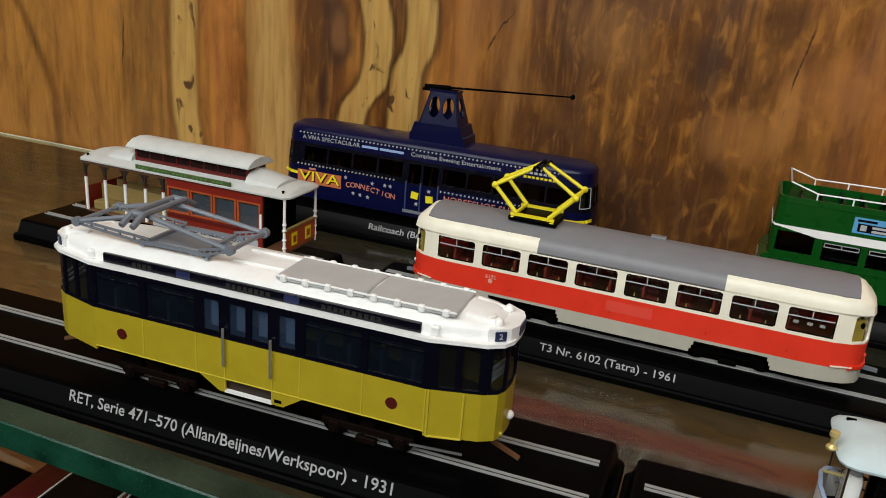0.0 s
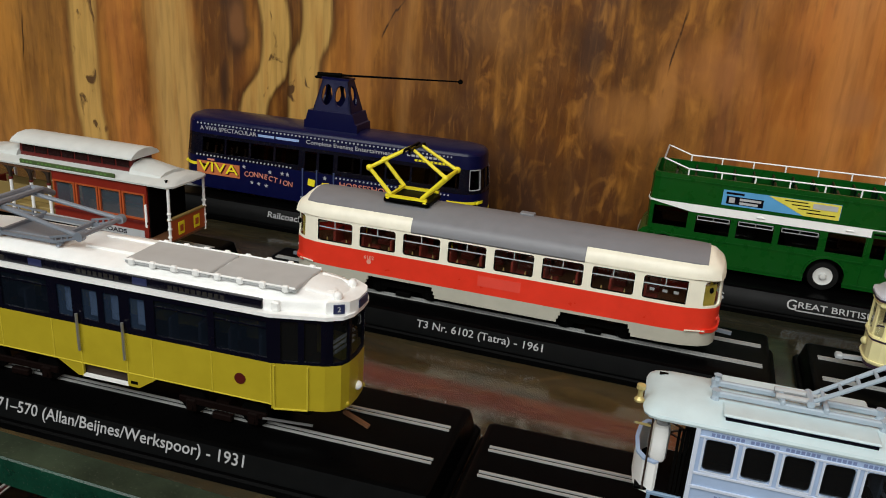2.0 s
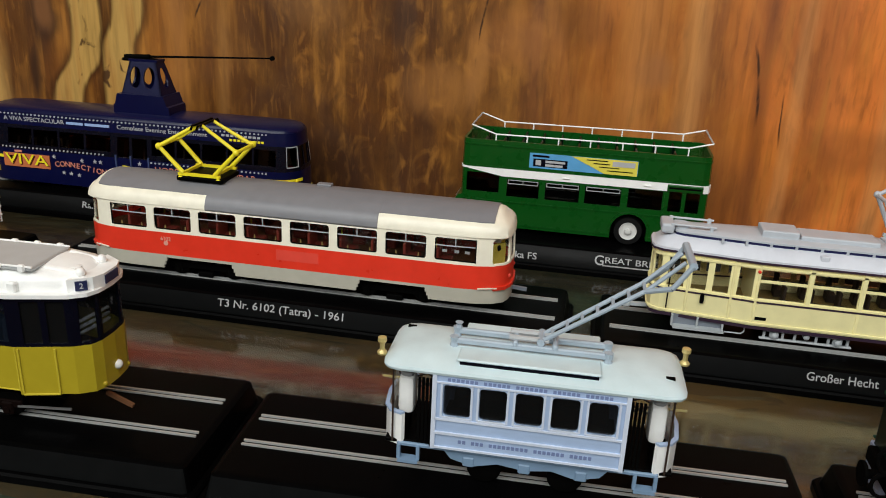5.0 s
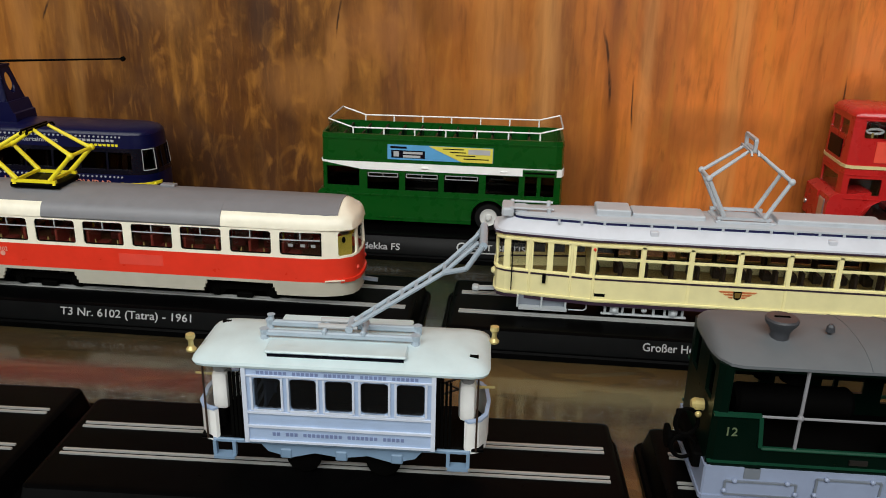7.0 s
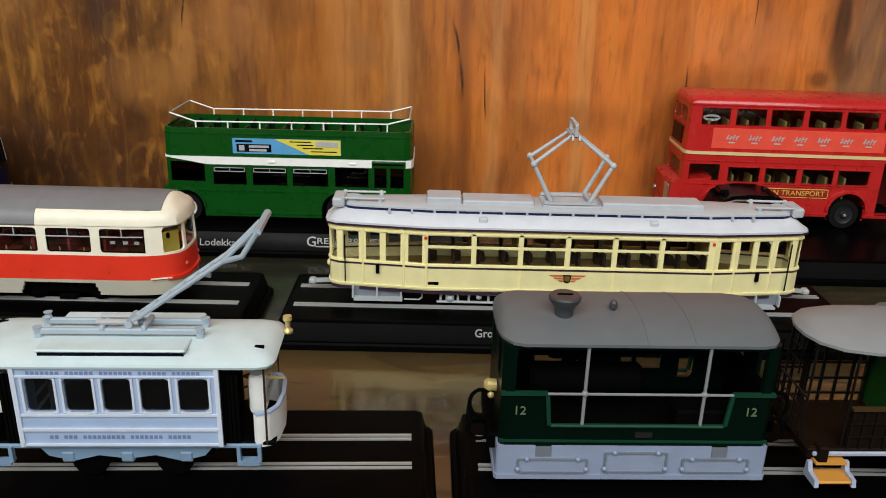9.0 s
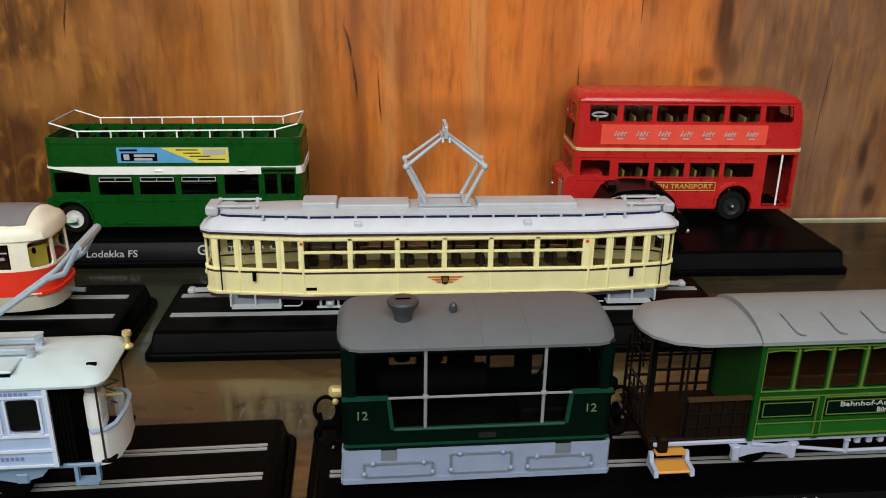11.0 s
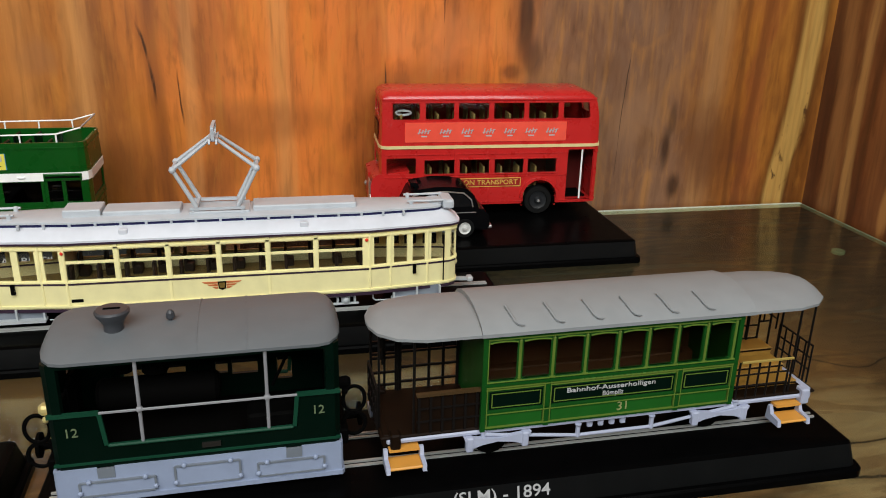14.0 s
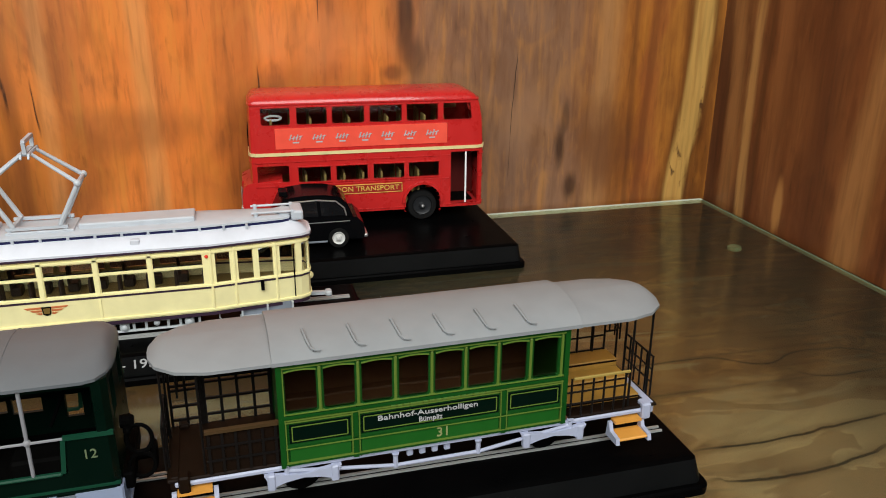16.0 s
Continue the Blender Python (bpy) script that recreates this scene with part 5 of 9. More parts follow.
bead_yellow = mat("yellow_bead", (0.56, 0.45, 0.035), 0.35)
pane_light_blue = mat("dull_blue_pane_light", (0.22, 0.30, 0.42), 0.5)
# bluish tint of the seats stands in for sky reflected in the panes
blue_seat = mat("blue_interior", (0.020, 0.028, 0.045), 0.6)
dull_gold = mat("dull_gold_print", (0.013, 0.011, 0.009), 0.5, bump=0)
pale_navy = mat("navy_panel", (0.016, 0.022, 0.075), 0.4)
emblem_red = mat("emblem_red", (0.075, 0.007, 0.005), 0.4)
hatch_grey = mat("grey_roof_cover", (0.46, 0.47, 0.47), 0.42)
# rusty brown with the shade under the body put into it
shaded_rust = mat("shaded_rusty_bogie", (0.006, 0.003, 0.0025), 0.6, spec=0.03)
yellow_tram()


# ---- the ivory tram with tapered ends ----
def open_bogie(t, x):
    """A side frame of a lower bar, posts and round axle boxes on each side of two wheelsets."""
    g = B()
    for y in (-0.0086, 0.0086):
        box(g, x - 0.0146, x + 0.0146, y - 0.0006, y + 0.0006, u(10.5), u(11.2), 0.0002, 1)
        box(g, x - 0.0128, x + 0.0128, y - 0.0005, y + 0.0003, u(13.5), u(14.3), 0.0002, 1)
        for q in (-0.0132, -0.0072, -0.0034, 0.0034, 0.0072, 0.0132):
            box(g, x + q - 0.0004, x + q + 0.0004, y - 0.0004, y + 0.0003, u(11.1), u(13.6))
        for q in (-0.0100, 0.0100):
            box(g, x + q - 0.0015, x + q + 0.0015, y - 0.0008, y + 0.0004, u(11.2), u(13.8), 0.0004, 1)
            lathe(g, (x + q, y, u(12.5)), [(0.0004, -0.0018), (0.0011, -0.0014), (0.0011, 0.0014), (0.0004, 0.0018)], 12, "y")
        lathe(g, (x, y, u(13.2)), [(0.0003, -0.0018), (0.0010, -0.0012), (0.0010, 0.0012)], 12, "y")
    box(g, x - 0.002, x + 0.002, -0.0086, 0.0086, u(13.4), u(14.6))
    b = part("bogie_frame", g, step_grey, t, "pale grey open bogie frame")
    for q in (-0.0100, 0.0100):
        wheelset(b, x + q, 0.0040, 0.0070)


def ivory_tram():
    t = thing("tram", pose(0.2020, -0.1222, R), "ivory tram with tapered ends and pale grey roof gear", "model tram")
    w = 0.0114
    plan = Plan([(0, w), (0.0490, w), (0.0568, 0.0104), (0.0712, 0.0088), (0.0800, 0.0076), (0.0828, 0.0060), (0.0836, 0.0036), (0.0836, 0)])
    eave = Plan([(0, w + 0.0008), (0.0492, w + 0.0008), (0.0572, 0.0112), (0.0718, 0.0096), (0.0808, 0.0083), (0.0838, 0.0065), (0.0846, 0.0038), (0.0846, 0)])
    main = [(-0.0486, -0.0339), (-0.0321, -0.0180), (-0.0162, -0.0021), (-0.0003, 0.0138), (0.0156, 0.0297), (0.0315, 0.0464)]
    upper = side_holes(plan, w, main, u(32.3), u(35.9))
    lower = side_holes(plan, w, main, u(25.8), u(31.5))
    slim = [((s * 0.0504, k * 0.0112), (s * 0.0553, k * 0.0106)) for s in (-1, 1) for k in (-1, 1)]
    slim += [((s * a, k * 0.0102), (s * b, k * 0.0097)) for s in (-1, 1) for k in (-1, 1) for a, b in ((0.0580, 0.0632),)]
    slim += [((s * a, k * 0.0094), (s * b, k * 0.0089)) for s in (-1, 1) for k in (-1, 1) for a, b in ((0.0653, 0.0702),)]
    slim += [((s * a, k * 0.0086), (s * b, k * 0.0079)) for s in (-1, 1) for k in (-1, 1) for a, b in ((0.0727, 0.0783),)]
    slim += [((s * 0.0806, k * 0.0073), (s * 0.0832, k * 0.0049)) for s in (-1, 1) for k in (-1, 1)] + [((s * 0.0836, -0.0032), (s * 0.0836, 0.0032)) for s in (-1, 1)]
    ends = end_holes(plan, slim, u(25.8), u(35.9))
    part("lower_body", shell(B(), plan, u(16.0), u(24.2)), ivory_panel, t, "ivory painted lower body")
    part("window_band", shell(B(), plan, u(24.9), u(38.4), upper + lower + ends), ivory, t)
    part("belt_line", shell(B(), plan, u(24.2), u(24.9), (), lambda z: -0.00015), dark_line, t, "thin dark purple belt line")
    part("cornice_line", shell(B(), plan, u(37.9), u(38.7), (), lambda z: -0.0002), dark_line, t)
    for z, d in ((25.3, 0.00045), (16.9, 0.0005), (36.6, 0.0004)):
        part("moulding", shell(B(), plan, u(z) - 0.0003, u(z) + 0.0003, (), lambda q, d=d: -d), ivory, t)
    part("sill_line", shell(B(), plan, u(14.7), u(16.0), (), lambda z: 0.0002), dark_line, t)
    windows(t, plan, upper + lower + ends, window_glass)
    for x in (-0.0330, -0.0171, -0.0012, 0.0147, 0.0306):
        part("pillar_bead", box(B(), x - 0.0006, x + 0.0006, -w - 0.0004, -w + 0.0002, u(25.2), u(37.8)), ivory, t)
    for x in (-0.0171, 0.0147):
        part("panel_seam", box(B(), x - 0.0004, x + 0.0004, -w - 0.0003, -w + 0.0002, u(17.2), u(24.2)), ivory, t)
    for s in (-1, 1):
        for x, y in ((0.0489, w - 0.0001), (0.0568, 0.0103), (0.0712, 0.0087)):
            part("corner_bead", rod(B(), (s * x, -y, u(16.6)), (s * x, -y, u(37.6)), 0.0005, None, 8), ivory, t, smooth=True)
    part("floor", deck(B(), plan, u(20.0), u(20.8), 0.0009), tan, t)
    seats(t, [-0.047 + 0.0086 * i for i in range(12)], (-0.0066, 0.0066), u(20.8), soot_brown, 0.0044, 0.0034, 0.0090)
    for s in (-1, 1):
        part("partition", box(B(), s * 0.0497 - 0.0003, s * 0.0497 + 0.0003, -0.0100, 0.0100, u(20.8), u(38.0)), ivory_panel, t)
    part("eave_line", deck(B(), eave, u(38.1), u(38.75), -0.00015), dark_line, t, "thin dark purple line under the eave")
    part("eave", deck(B(), eave, u(38.75), u(39.4)), roof_lilac, t, "pale lilac-grey eave")
    low = [(0.0000, 1.06, 39.3), (0.0012, 0.98, 40.6), (0.0030, 0.86, 42.0), (0.0050, 0.74, 42.9)]
    part("roof", roof(B(), plan, [(a, b, u(z)) for a, b, z in low]), roof_lilac, t, "pale lilac-grey roof", smooth=True)
    part("roof_gap", roof(B(), plan, [(0.0060, 0.72, u(42.6)), (0.0060, 0.72, u(43.8))]), roof_blue, t)
    part("roof_deck", roof(B(), plan, [(0.0058, 0.74, u(43.8)), (0.0058, 0.74, u(44.4)), (0.0070, 0.66, u(44.9)), (0.012, 0.3, u(45.3))]), mid_pale, t, smooth=True)
    for i in range(17):
        for s in (-1, 1):
            x = -0.062 + 0.00775 * i
            part("deck_bracket", box(B(), x - 0.0004, x + 0.0004, s * 0.0081 - 0.0005, s * 0.0081 + 0.0005, u(42.6), u(44.0)), mid_pale, t)
    for x0, x1, z in ((-0.0492, -0.0375, 47.4), (-0.0370, -0.0128, 46.6), (0.0105, 0.0452, 46.8)):
        part("roof_box", box(B(), x0, x1, -0.0048, 0.0048, u(44.6), u(z), 0.0005), mid_pale, t, "pale grey resistor box")
    for x in (-0.0302, 0.0270):
        part("roof_vent", box(B(), x - 0.0014, x + 0.0014, -w + 0.0003, -w + 0.0028, u(40.0), u(42.4), 0.0004), roof_lilac, t)
    for s in (-1, 1):
        part("lightning_coil", lathe(B(), (s * 0.0755, 0, u(44.8)), [(0.0040, 0.0), (0.0040, 0.0008), (0.0028, 0.0008)], 16), mid_pale, t)
        for y in (-0.0042, 0.0042):
            part("roof_rail", rod(B(), (s * 0.0640, y, u(46.2)), (s * 0.0790, y, u(46.2)), 0.0004, None, 8), mid_pale, t, smooth=True)
            for x in (0.0655, 0.0785):
                part("rail_post", box(B(), s * x - 0.0007, s * x + 0.0007, y - 0.0007, y + 0.0007, u(44.4), u(46.8), 0.0003, 1), mid_pale, t)
        part("destination_box", box(B(), s * 0.0800 - 0.0022, s * 0.0800 + 0.0022, -0.0050, 0.0050, u(43.0), u(46.4), 0.0008), mid_pale, t)
    part("pantograph_plinth", box(B(), -0.0100, 0.0095, -0.0062, 0.0062, u(44.8), u(45.8), 0.0003), mid_pale, t)
    pantograph(t, -0.0008, u(45.6), 0.0088, 0.0132, u(60.0), u(69.2), 0.0058, 0.0007, mid_pale)
    bow = B()
    for a, b in (((-0.0052, 69.4), (0.0052, 69.4)), ((-0.0058, 73.2), (0.0058, 73.2)), ((-0.0052, 69.4), (-0.0058, 73.2)), ((0.0052, 69.4), (0.0058, 73.2))):
        bar(bow, (-0.0008, a[0], u(a[1])), (-0.0008, b[0], u(b[1])), 0.0011, 0.0011)
    part("collector_bow", bow, mid_pale, t, "upright pale grey collector bow")
    for s in (-1, 1):
        for k in (-1, 1):
            st = part("step", box(B(), s * 0.0658 - 0.0086, s * 0.0658 + 0.0086, min(k * 0.0075, k * 0.0112), max(k * 0.0075, k * 0.0112), u(11.6), u(12.3)), step_grey, t, "pale grey entrance step")
            part("step_riser", box(B(), s * 0.0658 - 0.0085, s * 0.0658 + 0.0085, min(k * 0.0078, k * 0.0084), max(k * 0.0078, k * 0.0084), u(12.2), u(16.0)), slate, st)
            for x in (-0.0083, 0.0, 0.0083):
                part("step_bracket", box(B(), s * 0.0658 + x - 0.0003, s * 0.0658 + x + 0.0003, min(k * 0.0080, k * 0.0100), max(k * 0.0080, k * 0.0100), u(12.0), u(16.0)), step_grey, st)
        open_bogie(t, s * 0.0305)
        for k in (-1, 1):
            hoop = B()
            for a, b in (((0.0502, 14.8), (0.0502, 12.2)), ((0.0502, 12.2), (0.0512, 11.4)), ((0.0512, 11.4), (0.0566, 11.4))):
                rod(hoop, (s * a[0], k * 0.0086, u(a[1])), (s * b[0], k * 0.0086, u(b[1])), 0.00025, None, 6)
            part("life_guard", hoop, step_grey, t, smooth=True)
        part("coupler", bar(B(), (s * 0.082, 0, u(14.6)), (s * 0.0905, 0, u(14.2)), 0.0014, 0.0012), step_grey, t)
        part("coupler_head", box(B(), s * 0.0905 - 0.0013, s * 0.0905 + 0.0013, -0.0016, 0.0016, u(13.2), u(15.2), 0.0005, 1), step_grey, t)
        part("headlight", ball(B(), (s * 0.0838, 0, u(21.4)), 0.0014, 10), ivory, t, smooth=True)
        part("door_latch", box(B(), s * 0.0660 - 0.0006, s * 0.0660 + 0.0006, -0.0105, -0.0092, u(21.5), u(24.8)), dark_in, t)
        part("grab_rail", rod(B(), (s * 0.0775, -0.0092, u(18.0)), (s * 0.0775, -0.0092, u(35.0)), 0.00025, None, 6), dark_in, t)
    part("underframe", box(B(), -0.066, 0.066, -0.0080, 0.0080, u(14.6), u(20.0), 0.0006, 1), dark_in, t)
    c = -0.0008
    emblem = part("wing_emblem", prism(B(), [(c - 0.0011, u(20.4)), (c - 0.0014, u(22.9)), (c + 0.0014, u(22.9)), (c + 0.0011, u(20.4)), (c, u(19.9))], "y", -w - 0.0003, -w + 0.0002), dark_in, t, "black shield between orange wings")
    part("emblem_badge", prism(B(), [(c - 0.0008, u(20.7)), (c - 0.0010, u(22.5)), (c + 0.0010, u(22.5)), (c + 0.0008, u(20.7))], "y", -w - 0.0004, -w + 0.0002), badge_gold, emblem, "dull gold badge")
    for k in (-1, 1):
        for i in range(3):
            z = 22.9 - 0.95 * i
            part("wing_stripe", prism(B(), [(c + k * 0.0014, u(z)), (c + k * (0.0064 - 0.0016 * i), u(z)), (c + k * (0.0056 - 0.0016 * i), u(z - 0.55)), (c + k * 0.0014, u(z - 0.65))], "y", -w - 0.0002, -w + 0.0002), wing, emblem, "orange wing stripe")
    part("printed_bar", box(B(), -0.0482, -0.0446, -w - 0.0001, -w + 0.0002, u(18.2), u(19.3)), dark_in, t)
    for x in (-0.0492, 0.0478):
        part("side_lamp", ball(B(), (x, -w - 0.0002, u(35.2)), 0.0006, 8), red, t)
    draw_in(t, 0.0500, 0.92), draw_in(t, -0.0500, 0.97)


roof_blue = mat("deep_blue_paint", (0.008, 0.010, 0.060), 0.4)
dark_line = mat("dark_purple_line", (0.035, 0.018, 0.035), 0.4, bump=0)
roof_lilac = mat("pale_lilac_roof", (0.60, 0.62, 0.68), 0.42)
mid_pale = mat("pale_grey_plastic", (0.46, 0.49, 0.53), 0.42)
step_grey = mat("step_grey_plastic", (0.42, 0.45, 0.47), 0.45)
ivory_panel = mat("ivory_panel_paint", (0.80, 0.73, 0.385), 0.36)
badge_gold = mat("dull_gold_badge", (0.16, 0.10, 0.02), 0.45, bump=0)
wing = mat("orange_emblem", (0.52, 0.15, 0.05), 0.45, bump=0)
ivory_tram()


# ---- the small pale blue open-platform tram ----
def pale_tram():
    t = thing("tram", pose(0.0874, -0.2246, R, 0, 0, 2.0), "small pale blue open-platform tram with brass lamps", "model tram")
    w, l = 0.0108, 0.0214
    plan = Plan([(0, w), (l - 0.0004, w), (l, w - 0.0004), (l, 0)])
    spans = [(-0.0195, -0.0131), (-0.0112, -0.0050), (-0.0031, 0.0031), (0.0050, 0.0112), (0.0131, 0.0195)]
    holes = side_holes(plan, w, spans, u(29.3), u(37.3))
    doors = end_holes(plan, [((s * l, -0.0036), (s * l, 0.0036)) for s in (-1, 1)], u(21.2), u(36.0))
    part("saloon_body", shell(B(), plan, u(20.6), u(39.8), holes + doors, fillet=0.0009), pale_blue, t, "pale blue saloon body")
    windows(t, plan, holes, dark_glass)
    for i, (a, b) in enumerate(spans):
        for x0, x1, z0, z1 in ((a - 0.0005, a, 29.1, 37.5), (b, b + 0.0005, 29.1, 37.5), (a, b, 28.8, 29.3)):
            part("window_frame", box(B(), x0, x1, -w - 0.0003, -w + 0.0002, u(z0), u(z1)), white_blue, t)
    for z, h, d in ((28.5, 0.0005, 0.0004), (24.9, 0.0006, 0.0005), (37.9, 0.0004, 0.0003), (21.0, 0.0005, 0.0004)):
        part("moulding", shell(B(), plan, u(z) - h / 2, u(z) + h / 2, (), lambda q, d=d: -d), white_blue, t)
    for s in (-1, 1):
        part("corner_post", box(B(), s * l - 0.0005, s * l + 0.0005, -w - 0.0004, -w + 0.0006, u(20.6), u(39.8)), white_blue, t)
    for row, z, h in ((0, 22.9, 0.0009), (1, 38.7, 0.0008)):
        x, gaps = (-0.0155, (2, 6, 16, 24)) if row == 0 else (-0.0185, (7, 14, 22, 29))
        for i in range(30 if row == 0 else 36):
            if i not in gaps:
                part("printed_bar", box(B(), x + 0.00102 * i, x + 0.00102 * i + 0.00072, -w - 0.00008, -w + 0.0002, u(z) - h / 2, u(z) + h / 2), faint_blue, t)
    part("floor", box(B(), -l, l, -w + 0.0008, w - 0.0008, u(20.6), u(21.2)), dark_in, t)
    for y in (-0.0080, 0.0080):
        part("bench", box(B(), -0.019, 0.019, y - 0.002, y + 0.002, u(21.2), u(25.2), 0.0004, 1), dark_in, t)
    # roof
    rp = Plan([(p[0], p[1]) for p in [(0, 0.0114), (0.0300, 0.0114), (0.0322, 0.0108), (0.0334, 0.0094), (0.0338, 0.0072), (0.0338, 0)]])
    part("roof", roof(B(), rp, [(0.0002, 0.985, u(39.8)), (0.0, 1.0, u(40.4)), (0.0004, 0.98, u(41.0)), (0.0020, 0.80, u(42.2)), (0.0045, 0.5, u(43.1)), (0.0080, 0.04, u(43.4))]), roof_pale, t, "pale grey-white arched roof", smooth=True)
    for s in (-1, 1):
        b = part("roof_board", box(B(), -0.0168, 0.0150, s * 0.0066 - 0.0032, s * 0.0066 + 0.0032, u(42.9), u(43.6), 0.0003, 1), roof_pale, t)
        # navy strip paints the shadow under the roof board
        part("board_shadow_gap", box(B(), -0.0162, 0.0145, s * 0.0090 - 0.0004, s * 0.0090 + 0.0006, u(41.5), u(43.0)), navy, b)
        part("roof_beam", box(B(), -0.0190, 0.0175, s * 0.0026 - 0.0006, s * 0.0026 + 0.0006, u(43.9), u(45.4), 0.0003, 1), beam_blue, t)
        for x in (-0.0185, 0.0165):
            part("beam_post", lathe(B(), (x, s * 0.0026, u(43.0)), [(0.0011, 0), (0.0008, 0.0012), (0.0011, 0.0026)], 8), beam_blue, t)
        part("cross_beam", box(B(), s * 0.0045 - 0.0006, s * 0.0045 + 0.0006, -0.0034, 0.0034, u(44.8), u(46.2), 0.0003, 1), beam_blue, t)
    part("insulator", lathe(B(), (-0.0182, 0.0026, u(45.4)), [(0.0009, 0), (0.0006, 0.0008), (0.0010, 0.0014)], 8), beam_blue, t)
    for y in (-0.0016, 0.0016):
        part("trolley_spring", rod(B(), (-0.0060, y, u(46.4)), (0.0030, y, u(46.4)), 0.0007, None, 8), mid_grey, t, smooth=True)
    arm = part("trolley_arm", rod(B(), (0.0012, -0.0030, u(46.3)), (0.0012, 0.0030, u(46.3)), 0.0009, None, 8), beam_blue, t, "pale grey bow collector leaning over the roof")
    a0, a1, tip = (0.0015, 46.4), (0.0225, 61.2), (0.0310, 69.4)
    for s in (-1, 1):
        part("arm_tube", rod(B(), (a0[0], s * 0.0017, u(a0[1])), (a1[0], s * 0.0026, u(a1[1])), 0.00055, None, 8), beam_blue, arm, smooth=True)
        part("bow_tube", rod(B(), (a1[0], s * 0.0026, u(a1[1])), (0.0275, s * 0.0062, u(63.8)), 0.0006, None, 8), beam_blue, arm, smooth=True)
        part("bow_tube", rod(B(), (0.0275, s * 0.0062, u(63.8)), (tip[0], s * 0.0066, u(tip[1])), 0.0006, None, 8), beam_blue, arm, smooth=True)
        part("bow_tube", rod(B(), (a1[0], s * 0.0026, u(a1[1])), (tip[0] - 0.001, s * 0.0030, u(tip[1]) - 0.0006), 0.0005, None, 8), beam_blue, arm, smooth=True)
    part("collector_bar", rod(B(), (tip[0], -0.0068, u(tip[1])), (tip[0], 0.0068, u(tip[1])), 0.0009, None, 8), beam_blue, arm, smooth=True)
    for f in (0.1, 0.25, 0.4, 0.55, 0.7, 0.85, 1.0):
        x, z = a0[0] + (a1[0] - a0[0]) * f, a0[1] + (a1[1] - a0[1]) * f
        part("arm_rung", rod(B(), (x, -0.0024, u(z)), (x, 0.0024, u(z)), 0.00042, None, 6), beam_blue, arm)
    for x, y in ((-0.0348, -0.0056), (0.0345, 0.0056)):
        part("roof_lamp", lathe(B(), (x, y, u(40.6)), [(0.0011, 0), (0.0012, 0.0005), (0.0006, 0.0012), (0.0006, 0.0026), (0.0011, 0.0033), (0.0010, 0.0042), (0.0004, 0.0044)], 12), brass, t, "turned brass lamp", True)
    for x, y in ((-0.0300, 0.0060), (0.0300, -0.0060)):
        part("roof_eye", box(B(), x - 0.0010, x + 0.0010, y - 0.0004, y + 0.0004, u(41.8), u(43.0)), dark_in, t)
    # platforms
    for s in (-1, 1):
        part("platform_floor", box(B(), min(s * l, s * 0.0330), max(s * l, s * 0.0330), -0.0092, 0.0092, u(19.6), u(20.6), 0.0002, 1), black, t)
        dash = [(s * 0.0290, -0.0096), (s * 0.0318, -0.0086), (s * 0.0334, -0.0060), (s * 0.0340, 0.0), (s * 0.0334, 0.0060), (s * 0.0318, 0.0086), (s * 0.0290, 0.0096)]
        inner = [(x - s * 0.0006, y * 0.94) for x, y in dash[::-1]]
        part("dash_panel", prism(B(), dash + inner, "z", u(19.2), u(27.6)), white, t, "white curved dash panel", True)
        part("dash_rail", prism(B(), [(x + s * 0.0003, y * 1.03) for x, y in dash] + inner, "z", u(27.6), u(28.1)), pale_blue, t)
        ctl = part("controller", box(B(), s * 0.0288 - 0.0020, s * 0.0288 + 0.0020, -0.0064, -0.0014, u(25.6), u(35.4), 0.0013), white, t, "white rounded controller box", True)
        part("controller_cap", box(B(), s * 0.0288 - 0.0017, s * 0.0288 + 0.0017, -0.0060, -0.0018, u(35.0), u(37.6), 0.0012), mid_grey, ctl, "grey rounded cap", True)
        part("controller_foot", box(B(), s * 0.0292 - 0.0012, s * 0.0292 + 0.0012, -0.0058, -0.0024, u(20.6), u(25.8), 0.0004, 1), dark_in, ctl)
        part("windscreen", box(B(), s * 0.0312 - 0.0002, s * 0.0312 + 0.0002, -0.0080, 0.0080, u(29.8), u(38.5)), window_glass, t)
        part("hand_wheel", rod(B(), (s * 0.0295, -0.0030, u(30.0)), (s * 0.0295, -0.0030, u(33.2)), 0.0004, None, 6), brass, t)
        part("crank", rod(B(), (s * 0.0280, -0.0030, u(33.2)), (s * 0.0350, -0.0040, u(34.0)), 0.0005, 0.0003, 6), brass, t)
        for y in (-0.0094, 0.0094):
            part("platform_post", rod(B(), (s * 0.0312, y, u(20.0)), (s * 0.0312, y, u(40.0)), 0.00025, None, 6), post_brown, t)
        # black sheet over the pale end wall puts the platform's shade into colour
        part("bulkhead", box(B(), s * (l + 0.0006) - 0.0003, s * (l + 0.0006) + 0.0003, -w + 0.0003, w - 0.0003, u(20.6), u(39.8)), dark_in, t, "black sheet over the end bulkhead for the platform's shade")
        for i in range(4):
            x = s * (l + 0.0010 + 0.0009 * i)
            part("folded_gate", box(B(), x - 0.0003, x + 0.0003, -0.0096, -0.0090, u(20.6), u(37.6)), dark_in, t)
        g = part("lattice_gate", box(B(), s * 0.0225 - 0.0002, s * 0.0225 + 0.0002, 0.0086, 0.0092, u(20.6), u(36.5)), post_brown, t)
